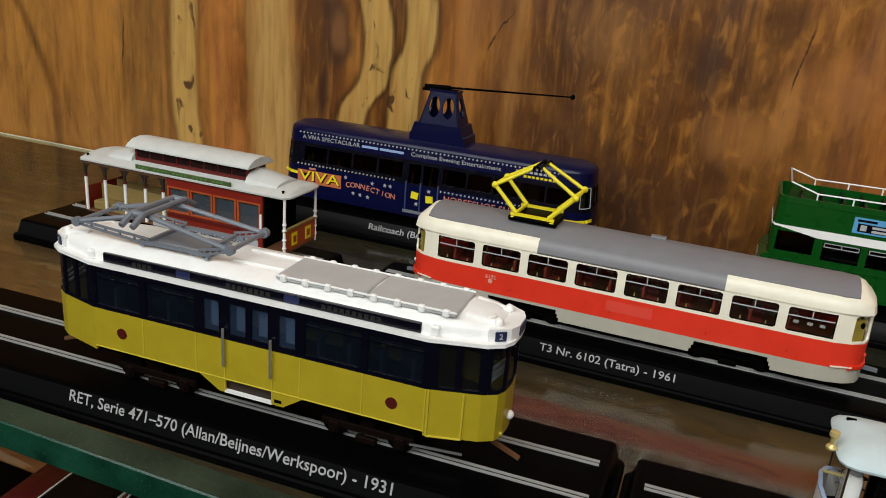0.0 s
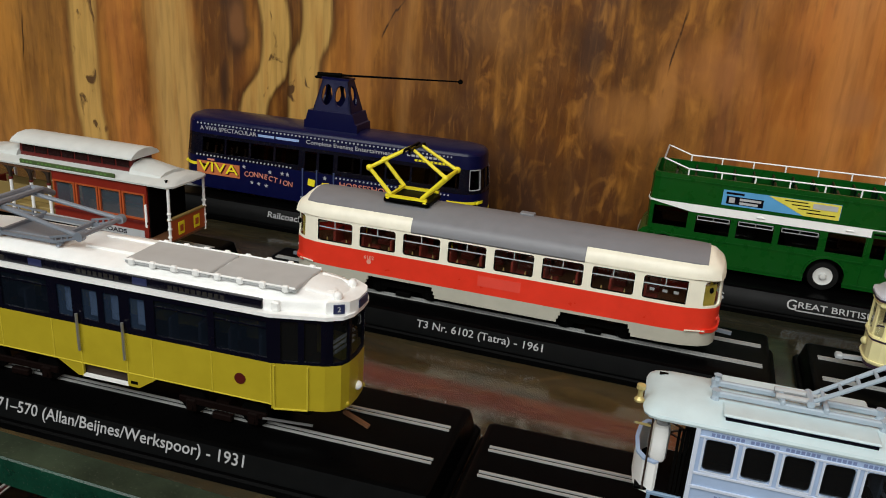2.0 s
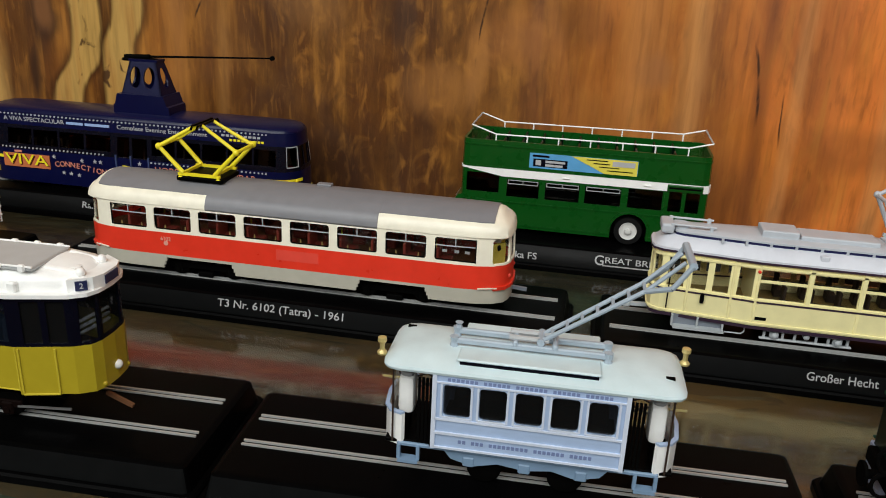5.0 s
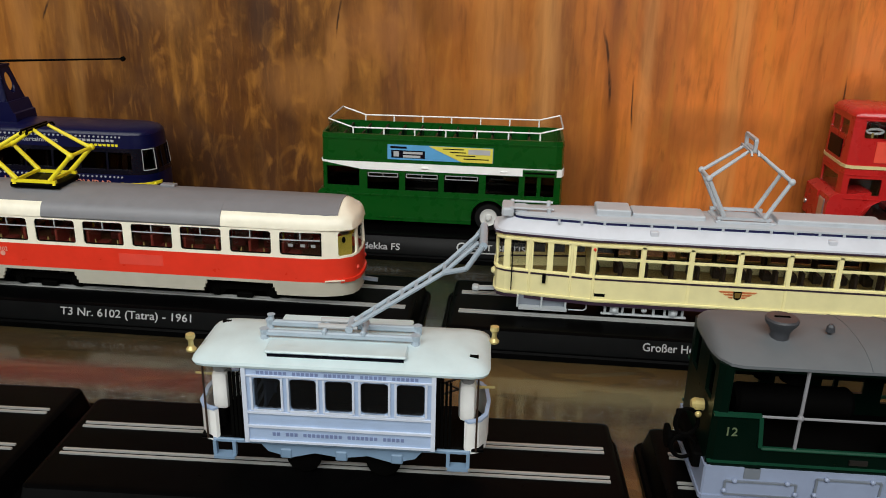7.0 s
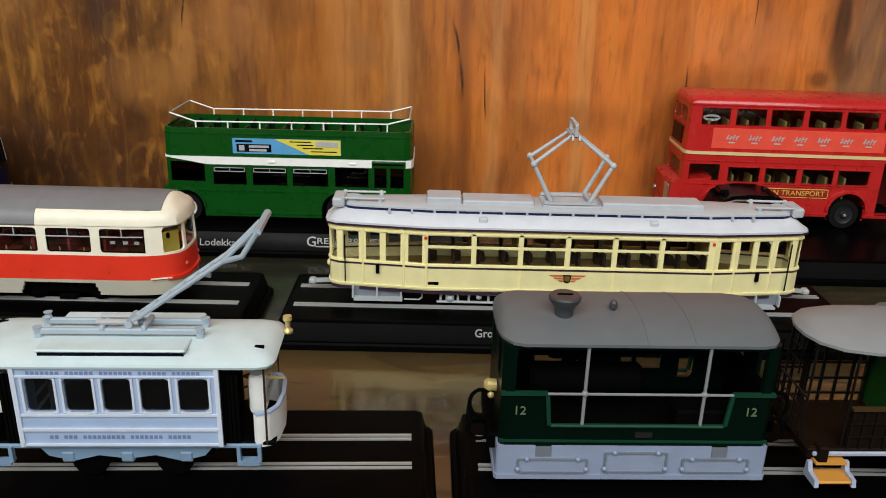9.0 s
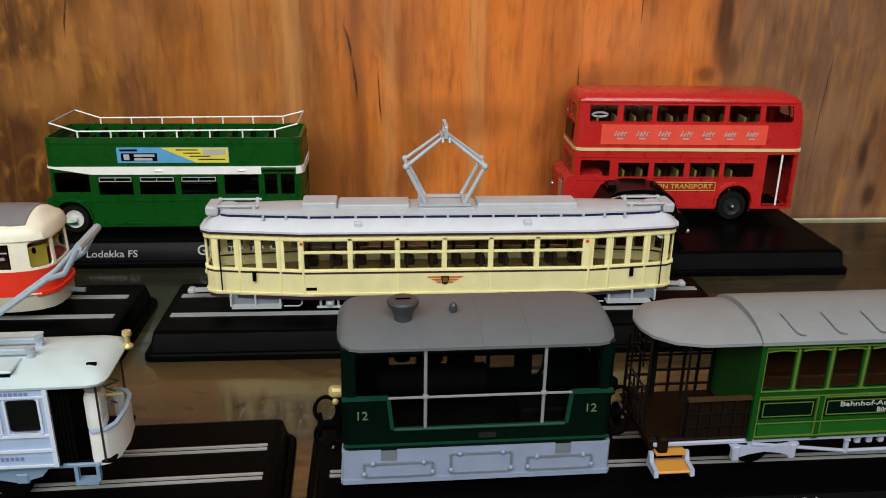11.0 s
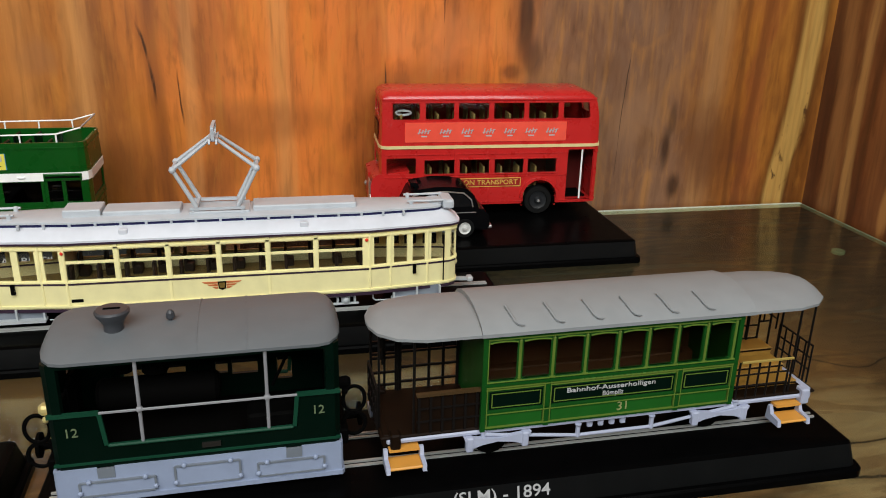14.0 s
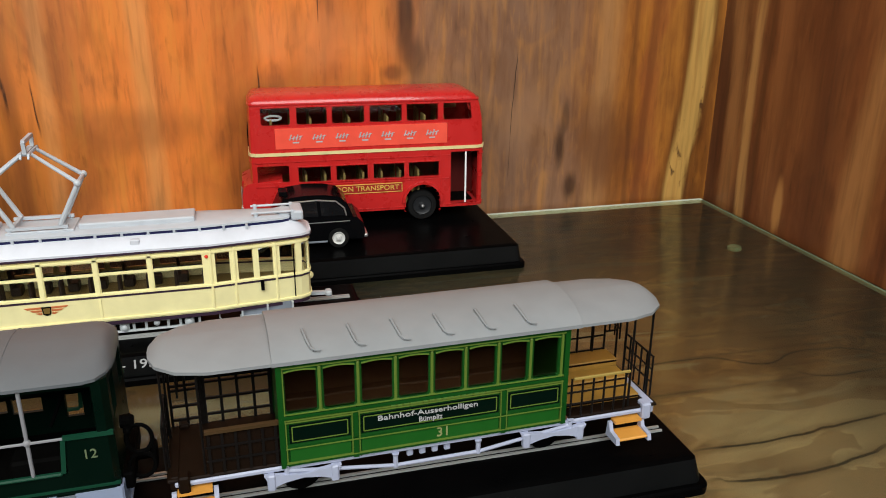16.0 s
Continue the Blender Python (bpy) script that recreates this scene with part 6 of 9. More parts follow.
        for i in range(4):
            for a, b in ((0.0228, 0.0300), (0.0300, 0.0228)):
                part("gate_bar", bar(B(), (s * a, 0.0090, u(24.0 + 3.1 * i)), (s * b, 0.0090, u(27.1 + 3.1 * i)), 0.0005, 0.0004), post_brown, g)
        for y in (-0.0098, 0.0098):
            st = part("step", box(B(), s * 0.0272 - 0.0024, s * 0.0272 + 0.0024, y - 0.0014, y + 0.0014, u(15.6), u(16.2)), step_blue, t, "pale blue step")
            for x in (-0.0023, 0.0023):
                part("step_hanger", box(B(), s * 0.0272 + x - 0.0004, s * 0.0272 + x + 0.0004, y - 0.0006, y + 0.0006, u(16.0), u(19.8)), step_blue, st)
    for y in (-0.0089, 0.0089):
        side = [(-0.0190, 19.2), (-0.0172, 17.0), (-0.0120, 15.6), (-0.0062, 17.1), (0.0, 16.2), (0.0062, 17.1), (0.0120, 15.6), (0.0172, 17.0), (0.0190, 19.2)]
        part("truck_side", prism(B(), [(x, u(z)) for x, z in side], "y", y - 0.0003, y + 0.0003), step_blue, t, "blue truck side frame")
    part("sole_bar", box(B(), -0.0300, 0.0300, -0.0098, 0.0098, u(19.2), u(20.2), 0.0002, 1), step_blue, t)
    for y in (-0.0086, 0.0086):
        for x in (-0.0130, 0.0, 0.0130):
            sp = B()
            for k in range(3):
                box(sp, x - 0.0052 + 0.0012 * k, x + 0.0052 - 0.0012 * k, y - 0.0005, y + 0.0005, u(18.6 - 0.8 * k), u(19.2 - 0.8 * k))
            box(sp, x - 0.0014, x + 0.0014, y - 0.0009, y + 0.0009, u(15.4), u(18.0), 0.0003, 1)
            part("leaf_spring", sp, step_blue, t)
    for x in (-0.0095, 0.0095):
        wheelset(t, x, 0.0042, 0.0058)
    part("truck_frame", box(B(), -0.0185, 0.0185, -0.0066, 0.0066, u(15.0), u(19.2), 0.0006, 1), dark_in, t)


white_blue = mat("pale_blue_bead", (0.62, 0.68, 0.80), 0.42)
faint_blue = mat("faint_blue_print", (0.17, 0.22, 0.40), 0.5, bump=0)
beam_blue = mat("steel_blue_plastic", (0.36, 0.43, 0.50), 0.42)
step_blue = mat("step_blue_plastic", (0.19, 0.29, 0.42), 0.45)
post_brown = mat("dark_brown_metal", (0.030, 0.016, 0.010), 0.45)
pale_tram()


# ---- the steam tram engine and its car ----
def steam_engine():
    t = thing("steam_tram_engine", pose(0.2014, -0.2176, R, 0, 0, 1.3), "dark green boxed steam tram engine with grey roof and white skirt", "model locomotive")
    w, l = 0.0132, 0.0308
    plan = Plan([(0, w), (l - 0.0012, w), (l, w - 0.0012), (l, 0)])
    spans_hi, spans_lo = [(-0.0278, 0.0278)], [(-0.0205, 0.0212)]
    hi = side_holes(plan, w, spans_hi, u(33.6), u(44.4), (-1,))
    lo = side_holes(plan, w, spans_lo, u(25.4), u(33.6), (-1,))
    for a, b, z0, z1 in ((-0.0204, -0.0128, 23.2, 30.2), (-0.0092, -0.0048, 26.6, 30.2), (0.0024, 0.0054, 27.0, 30.2), (0.0064, 0.0128, 26.4, 30.4), (0.0176, 0.0214, 24.0, 30.0)):
        lo += side_holes(plan, w, [(a, b)], u(z0), u(z1), (1,))
    ends = end_holes(plan, [((s * l, -0.0095), (s * l, -0.0040)) for s in (-1, 1)] + [((s * l, 0.0095), (s * l, 0.0040)) for s in (-1, 1)], u(34.5), u(43.5))
    part("body", shell(B(), plan, u(20.2), u(45.6), hi + lo + ends, thick=0.0009), dark_green, t, "dark green body with open sides")
    for s in (-1, 1):
        for a, b, z in ((-l, -0.0205, 33.6), (0.0212, l, 33.6)):
            part("waist_rail", box(B(), a, b, s * w - 0.0005, s * w + 0.0005, u(z) - 0.0004, u(z) + 0.0004), rail_green, t)
        part("cill_rail", box(B(), -0.0195, 0.0202, s * w - 0.0006, s * w + 0.0006, u(25.0), u(25.8), 0.0003, 1), rail_green, t)
        for x, q in ((-0.0205, 1), (0.0212, -1)):
            part("cill_rail", bar(B(), (x, s * w, u(33.6)), (x + q * 0.0008, s * w, u(25.6)), 0.0007, 0.0009), rail_green, t)
        part("grab_bar", rod(B(), (-0.0205, s * (w + 0.0002), u(33.6)), (0.0235, s * (w + 0.0002), u(33.6)), 0.00032, None, 6), post_grey, t, "pale grey grab bar")
        for x in (-0.0122, 0.0147):
            part("roof_post", rod(B(), (x, s * w, u(25.6)), (x, s * w, u(45.4)), 0.0004, None, 8), post_grey, t, "pale grey roof post", True)
            part("post_joint", ball(B(), (x, s * w, u(33.6)), 0.0008, 8), post_grey, t)
        part("waist_moulding", box(B(), -l, l, s * w - 0.0004, s * w + 0.0004, u(21.2), u(21.7)), rail_green, t)
    part("skirt", shell(B(), Plan([(0, w + 0.0004), (l, w + 0.0004), (l + 0.0004, w), (l + 0.0004, 0)]), u(11.9), u(20.2)), skirt_white, t, "pale lilac-white skirt with framed panels")
    part("skirt_rim", shell(B(), Plan([(0, w + 0.0008), (l + 0.0002, w + 0.0008), (l + 0.0008, w), (l + 0.0008, 0)]), u(11.6), u(12.7)), skirt_white, t)
    for x0, x1, z0, z1 in ((-0.0262, -0.0105, 13.4, 16.8), (-0.0062, 0.0078, 13.6, 18.6), (0.0118, 0.0268, 13.6, 17.0)):
        p = part("skirt_panel", box(B(), x0, x1, -w - 0.0007, -w - 0.0002, u(z0), u(z1)), skirt_white, t)
        for a, b in (((x0, z0), (x1, z0)), ((x0, z1), (x1, z1)), ((x0, z0), (x0, z1)), ((x1, z0), (x1, z1))):
            part("panel_frame", bar(B(), (a[0], -w - 0.0007, u(a[1])), (b[0], -w - 0.0007, u(b[1])), 0.0005, 0.0004), slate, p)
        for x, z in ((x0, z0 + 0.9), (x1, z0 + 0.9), (x0 + 0.002, z1 + 0.2), (x1 - 0.002, z1 + 0.2)):
            part("panel_latch", ball(B(), (x, -w - 0.0009, u(z)), 0.0006, 8), skirt_white, p)
    for x in (-0.0205, 0.0200):
        part("step_niche", box(B(), x - 0.0018, x + 0.0018, -w - 0.0006, -w + 0.0002, u(17.6), u(20.2)), slate, t)
    rp = Plan([(0, w + 0.0010), (0.0262, w + 0.0010), (0.0288, w + 0.0002), (0.0306, w - 0.0022), (0.0315, w - 0.0055), (0.0318, w - 0.0085), (0.0318, 0)])
    part("roof", roof(B(), rp, [(0.0, 1.0, u(45.5)), (0.0, 1.0, u(46.2)), (0.0006, 0.86, u(47.5)), (0.0012, 0.62, u(48.7)), (0.0020, 0.32, u(49.4)), (0.0030, 0.02, u(49.6))]), dark_roof, t, "dark grey arched roof", smooth=True)
    for x in (0.0005, 0.0110):
        part("roof_seam", roof(B(), Plan([(0, w + 0.0011), (0.0002, w + 0.0011), (0.0002, 0)]), [(0, 1.0, u(46.3)), (0, 0.86, u(47.6)), (0, 0.62, u(48.8)), (0, 0.32, u(49.5)), (0, 0.02, u(49.7))]), dark_roof, t).location.x = x
    part("chimney", lathe(B(), (-0.0168, -0.0050, u(47.9)), [(0.0028, 0.0), (0.0028, 0.0006), (0.0021, 0.0010), (0.0021, 0.0024), (0.0026, 0.0036), (0.0035, 0.0048), (0.0037, 0.0056), (0.0033, 0.0060), (0.0020, 0.0061)], 22), slate_dark, t, "flared dark grey chimney", True)
    part("chimney_slot", box(B(), -0.0186, -0.0150, -0.0054, -0.0046, u(53.8), u(54.2), 0.0002, 1), dark_in, t)
    part("whistle", lathe(B(), (-0.0052, -0.0030, u(48.7)), [(0.0007, 0), (0.0005, 0.0010), (0.0010, 0.0014), (0.0009, 0.0026), (0.0004, 0.0032)], 10), slate_dark, t)
    # near-black panels added to put shade inside the cab
    for s in (-1, 1):
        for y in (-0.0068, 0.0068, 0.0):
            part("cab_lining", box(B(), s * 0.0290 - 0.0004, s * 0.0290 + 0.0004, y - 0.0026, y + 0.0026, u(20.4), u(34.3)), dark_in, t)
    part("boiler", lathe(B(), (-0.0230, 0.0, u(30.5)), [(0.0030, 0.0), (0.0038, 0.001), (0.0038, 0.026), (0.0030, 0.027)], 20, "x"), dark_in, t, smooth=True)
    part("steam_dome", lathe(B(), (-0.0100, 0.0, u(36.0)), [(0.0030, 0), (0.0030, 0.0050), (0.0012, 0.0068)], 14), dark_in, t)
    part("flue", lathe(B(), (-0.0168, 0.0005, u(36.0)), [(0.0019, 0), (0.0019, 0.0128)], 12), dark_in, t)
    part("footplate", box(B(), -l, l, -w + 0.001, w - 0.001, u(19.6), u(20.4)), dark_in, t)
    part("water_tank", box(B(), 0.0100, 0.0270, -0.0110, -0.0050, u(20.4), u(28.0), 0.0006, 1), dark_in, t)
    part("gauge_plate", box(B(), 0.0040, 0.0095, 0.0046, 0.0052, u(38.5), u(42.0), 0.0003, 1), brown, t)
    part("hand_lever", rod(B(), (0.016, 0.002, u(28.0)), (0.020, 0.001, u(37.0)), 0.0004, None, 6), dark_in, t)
    for x in (-0.0120, 0.0120):
        wheelset(t, x, 0.0050, 0.0058)
    for s in (-1, 1):
        part("buffer_beam", box(B(), min(s * 0.0305, s * 0.0330), max(s * 0.0305, s * 0.0330), -0.0100, 0.0100, u(17.0), u(21.0), 0.0004, 1), dark_in, t)
        part("buffer", lathe(B(), (s * 0.0330, 0.0, u(19.0)), [(0.0012, 0.0), (0.0012, s * 0.0030), (0.0030, s * 0.0034), (0.0030, s * 0.0042)], 16, "x"), dark_in, t)
        part("end_lamp", lathe(B(), (s * 0.0312, -0.0060, u(31.5)), [(0.0014, 0.0), (0.0016, s * 0.0020), (0.0010, s * 0.0028)], 12, "x"), brass if s < 0 else dark_in, t)
        for z, rx, rz in ((27.4, 0.0026, 0.0034), (20.8, 0.0027, 0.0030)):
            part("brake_hose", ring_tube(B(), (s * 0.0347, -0.0070, u(z)), rx, rz, 0.0005), dark_in, t, "black rubber hose", True)
        part("hose_link", rod(B(), (s * 0.0318, -0.0070, u(30.4)), (s * 0.0347, -0.0070, u(30.8)), 0.0005, None, 6), dark_in, t)
        part("brass_cock", ball(B(), (s * 0.0325, -0.0075, u(29.8)), 0.0008, 8), brass if s < 0 else dark_in, t)
    for x, z in ((-0.0265, 29.2), (0.0258, 29.2)):
        letters("lettering", "12", 0.0030, on_front(x, -w - 0.0002, u(z)), dim_gold, t, "dim gold number")
    part("maker_plate", box(B(), 0.0000, 0.0040, -w - 0.0005, -w + 0.0002, u(22.6), u(23.7)), dull_gold, t)


def tram_car():
    t = thing("tram_car", pose(0.2997, -0.2186, R, 0, 0, 1.7), "green tram car with open end platforms and grey roof", "model tram car")
    w, l = 0.0115, 0.0340
    plan = Plan([(0, w), (l - 0.0003, w), (l, w - 0.0003), (l, 0)])
    spans = [(-0.0330 + 0.00832 * i, -0.0330 + 0.00832 * i + 0.0068) for i in range(8)]
    holes = side_holes(plan, w, spans, u(33.2), u(43.4))
    part("body", shell(B(), plan, u(19.8), u(45.6), holes, fillet=0.0004), leaf_green, t, "green panelled saloon body")
    windows(t, plan, holes, car_glass)
    for k in (-1, 1):
        y = k * w
        for a, b in spans:
            part("window_post", box(B(), b + 0.0004, b + 0.0011, y - 0.0004, y + 0.0004, u(32.8), u(43.6), 0.0002, 1), lime, t)
            part("window_sill", box(B(), a, b, y - 0.0004, y + 0.0004, u(32.6), u(33.2)), leaf_green, t)
        part("window_post", box(B(), -0.0340, -0.0331, y - 0.0004, y + 0.0004, u(32.8), u(43.6)), lime, t)
        for z, h, d, m in ((44.6, 0.0006, 0.0005, leaf_green), (32.2, 0.0007, 0.0006, leaf_green), (30.9, 0.0004, 0.0004, lime), (24.9, 0.0005, 0.0005, leaf_green), (20.4, 0.0006, 0.0004, leaf_green)):
            part("moulding", box(B(), -l, l, y - d, y + d, u(z) - h / 2, u(z) + h / 2), m, t)
        for x0, x1 in ((-0.0325, -0.0192), (-0.0168, 0.0165), (0.0190, 0.0328)):
            for z0, z1, m in ((25.6, 30.2, dark_green), (21.0, 24.3, bright_green)):
                p = part("side_panel", box(B(), x0, x1, y - 0.0002, y + 0.0002, u(z0), u(z1)), m, t)
                if z0 > 25 and k < 0:
                    for a, b in (((x0 + 0.0006, z0 + 0.5), (x1 - 0.0006, z0 + 0.5)), ((x0 + 0.0006, z1 - 0.5), (x1 - 0.0006, z1 - 0.5)), ((x0 + 0.0006, z0 + 0.5), (x0 + 0.0006, z1 - 0.5)), ((x1 - 0.0006, z0 + 0.5), (x1 - 0.0006, z1 - 0.5))):
                        part("lining", bar(B(), (a[0], y - 0.0002, u(a[1])), (b[0], y - 0.0002, u(b[1])), 0.00025, 0.0002), lime, p)
        for x in (-0.0340, -0.0180, 0.0178, 0.0340):
            part("pilaster", box(B(), x - 0.0006, x + 0.0006, y - 0.0005, y + 0.0005, u(19.8), u(45.4 if abs(x) > 0.03 else 32.6)), leaf_green, t)
    for z in (44.1, 33.0, 31.5, 24.5, 20.8):
        part("lining", box(B(), -0.0334, 0.0334, -w - 0.00062, -w + 0.0001, u(z) - 0.00013, u(z) + 0.00013), lime, t)
    for x in (-0.0332, -0.0188, -0.0172, 0.0170, 0.0186, 0.0332):
        part("lining", box(B(), x - 0.00013, x + 0.00013, -w - 0.00055, -w + 0.0001, u(20.8), u(31.5)), lime, t)
    for a, b in spans:
        curve = [(a + (b - a) * i / 6, u(43.4) - 0.00035 * (i / 3 - 1) ** 2) for i in range(7)]
        head = part("window_head", prism(B(), curve + [(b, u(43.8)), (a, u(43.8))], "y", -w - 0.0004, -w + 0.0002), leaf_green, t)
        part("lining", prism(B(), curve + [(x, q + 0.0003) for x, q in curve[::-1]], "y", -w - 0.0006, -w - 0.0003), lime, head)
    letters("lettering", "Bahnhof-Ausserholligen", 0.0018, on_front(-0.0010, -w - 0.0003, u(28.7)), lettering, t, "white lettering", width=0.0240)
    letters("lettering", "B\u00fcmpliz", 0.0018, on_front(-0.0008, -w - 0.0003, u(26.9)), lettering, t, "white lettering")
    letters("lettering", "31", 0.0034, on_front(0.0022, -w - 0.0003, u(22.7)), pale_gold, t, "gold number")
    for i in range(16):
        part("printed_bar", box(B(), -0.0100 + 0.0015 * i, -0.0090 + 0.0015 * i, -w - 0.0005, -w + 0.0001, u(31.2), u(31.9)), dull_lime, t)
    part("floor", box(B(), -l, l, -w + 0.0008, w - 0.0008, u(19.8), u(20.6)), brown, t)
    for y in (-0.0085, 0.0085):
        part("bench", box(B(), -0.0320, 0.0320, y - 0.0020, y + 0.0020, u(20.6), u(26.0), 0.0004, 1), brown, t)
        part("bench_back", box(B(), -0.0320, 0.0320, y * 1.14 - 0.0004, y * 1.14 + 0.0004, u(26.0), u(32.0)), brown, t)
    rp = Plan([(0, 0.0126), (0.0480, 0.0126), (0.0545, 0.0108), (0.0585, 0.0072), (0.0600, 0.0030), (0.0602, 0)])
    part("end_roof", roof(B(), rp, [(0.0, 1.0, u(45.2)), (0.0, 1.0, u(45.9)), (0.0010, 0.86, u(46.9)), (0.0025, 0.62, u(48.0)), (0.0045, 0.32, u(48.7)), (0.0070, 0.02, u(48.9))]), roof_grey, t, "grey canopy roof", smooth=True)
    arc = [(0.0129, u(45.2)), (0.0129, u(46.1)), (0.0112, u(47.6)), (0.0082, u(48.9)), (0.0042, u(49.8)), (0.0, u(50.1))]
    part("main_roof", prism(B(), arc + [(-y, z) for y, z in arc[-2::-1]], "x", -0.0352, 0.0352), roof_grey, t, "grey arched roof", smooth=True)
    for i in range(6):
        x = -0.0280 + 0.0098 * i
        h = B()
        course = [(x, -0.0058, 49.9), (x + 0.0004, -0.0088, 49.1), (x + 0.0010, -0.0112, 48.0), (x + 0.0017, -0.0119, 47.6), (x + 0.0030, -0.0121, 47.5)]
        for p, q in zip(course, course[1:]):
            rod(h, (p[0], p[1], u(p[2])), (q[0], q[1], u(q[2])), 0.00032, None, 6)
        part("rain_hook", h, roof_grey, t, smooth=True)
    # underframe
    part("sole_bar", box(B(), -0.0570, 0.0562, -0.0112, 0.0112, u(18.6), u(19.8), 0.0003, 1), lilac, t, "pale lilac-white underframe")
    for k in (-1, 1):
        y = k * 0.0112
        for a, b in (((-0.0335, 18.6), (-0.0090, 15.4)), ((-0.0090, 15.4), (0.0110, 15.4)), ((0.0110, 15.4), (0.0345, 18.6))):
            part("truss_rod", rod(B(), (a[0], y, u(a[1])), (b[0], y, u(b[1])), 0.00045, None, 8), lilac, t, smooth=True)
        for x in (-0.0335, -0.0090, 0.0110, 0.0345):
            part("truss_post", lathe(B(), (x, y, u(15.0 if abs(x) < 0.02 else 17.8)), [(0.0006, 0), (0.0006, 0.0030 if abs(x) < 0.02 else 0.0020), (0.0009, 0.0036 if abs(x) < 0.02 else 0.0024)], 8), lilac, t)
        for x in (-0.0300, 0.0300):
            g = B()
            pts = [(x - 0.0085, 18.6), (x - 0.0070, 15.2), (x - 0.0040, 16.2), (x, 16.8), (x + 0.0040, 16.2), (x + 0.0070, 15.2), (x + 0.0085, 18.6), (x + 0.0050, 18.2), (x, 17.6), (x - 0.0050, 18.2)]
            prism(g, [(a, u(b)) for a, b in pts], "y", y - 0.0009, y + 0.0003)
            for q in (-0.0070, 0.0070):
                box(g, x + q - 0.0009, x + q + 0.0009, y - 0.0012, y + 0.0006, u(14.6), u(18.6), 0.0003, 1)
            part("axle_guard", g, lilac, t)
    for x in (-0.0300, 0.0300):
        wheelset(t, x, 0.0045, 0.0058)
    for i in range(4):
        part("rigging", box(B(), -0.006 + 0.003 * i, -0.0045 + 0.003 * i, -0.0102, -0.0090, u(16.4), u(18.4), 0.0003, 1), lilac, t)
    # platforms
    for s in (-1, 1):
        part("platform_floor", box(B(), min(s * l, s * 0.0585), max(s * l, s * 0.0585), -0.0110, 0.0110, u(19.8), u(20.6), 0.0003, 1), dado_brown, t, "dark wooden platform floor")
        for k in (-1, 1):
            y = k * 0.0108
            sx = 0.0500 if s > 0 else -0.0530
            st = part("step_board", box(B(), sx - 0.0042, sx + 0.0042, min(y - k * 0.0008, y + k * 0.0044), max(y - k * 0.0008, y + k * 0.0044), u(13.9), u(14.7), 0.0003, 1), orange, t, "orange step board")
            part("step_board_upper", box(B(), sx - 0.0036, sx + 0.0036, min(y - k * 0.0010, y + k * 0.0016), max(y - k * 0.0010, y + k * 0.0016), u(17.2), u(17.8)), orange, st)
            for q in (-0.0036, 0.0036):
                part("step_side", prism(B(), [(y - k * 0.0004, u(17.4)), (y + k * 0.0004, u(17.4)), (y + k * 0.0012, u(15.4)), (y + k * 0.0044, u(15.1)), (y + k * 0.0048, u(13.4)), (y - k * 0.0008, u(13.4))], "x", sx + q * 1.2 - 0.0005, sx + q * 1.2 + 0.0005), lilac, st)
            for x in (0.0505, 0.0580):
                part("canopy_post", rod(B(), (s * x, y * 0.94 if x < 0.055 else y * 0.55, u(20.4)), (s * x, y * 0.94 if x < 0.055 else y * 0.55, u(45.6)), 0.0003, None, 6), black_iron, t)
            if s < 0 or k > 0:
                continue
            f = part("side_fence", rod(B(), (s * 0.0350, y, u(30.8)), (s * 0.0500, y, u(30.8)), 0.0004, None, 6), gold_rail, t, "thin ochre rail of the platform fence")
            for i in range(6):
                x = s * (0.0362 + 0.0027 * i)
                part("fence_bar", rod(B(), (x, y, u(20.6)), (x, y, u(30.8)), 0.00028, None, 5), black_iron, f)
            for z in (24.0, 27.2):
                part("fence_bar", rod(B(), (s * 0.0350, y, u(z)), (s * 0.0500, y, u(z)), 0.00025, None, 5), black_iron, f)
        ef = part("end_fence", rod(B(), (s * 0.0586, -0.0070, u(31.5)), (s * 0.0586, 0.0070, u(31.5)), 0.0003, None, 6), black_iron, t, "black iron end fence")
        for i in range(6):
            y = -0.0070 + 0.0028 * i
            part("fence_bar", rod(B(), (s * 0.0586, y, u(20.6)), (s * 0.0586, y, u(31.5)), 0.00026, None, 5), black_iron, ef)
        for z in (24.5, 28.0):
            part("fence_bar", rod(B(), (s * 0.0586, -0.0070, u(z)), (s * 0.0586, 0.0070, u(z)), 0.00025, None, 5), black_iron, ef)
        for i, y in enumerate((0.0045, 0.0072, 0.0100)):
            part("ladder_bar", rod(B(), (s * 0.0555, y, u(31.5)), (s * 0.0555, y, u(44.5)), 0.00025, None, 5), black_iron, ef)
        for z in (34.5, 38.0, 41.5):
            part("ladder_bar", rod(B(), (s * 0.0555, 0.0045, u(z)), (s * 0.0555, 0.0100, u(z)), 0.00025, None, 5), black_iron, ef)
        for k in (-1, 1):
            part("corner_block", box(B(), min(s * 0.0538, s * 0.0562), max(s * 0.0538, s * 0.0562), min(k * 0.0090, k * 0.0122), max(k * 0.0090, k * 0.0122), u(17.2), u(21.6), 0.0004, 1), lilac if s > 0 else dado_brown, t)
        part("buffer_beam", box(B(), min(s * 0.0558, s * 0.0580), max(s * 0.0558, s * 0.0580), -0.0105, 0.0105, u(17.6), u(20.8), 0.0004, 1), lilac if s > 0 else dado_brown, t)
    for x in (-0.0347, -0.0385, -0.0423, -0.0461, -0.0499):
        part("lattice_bar", box(B(), x - 0.00035, x + 0.00035, 0.0102, 0.0107, u(20.6), u(45.2)), black_iron, t)
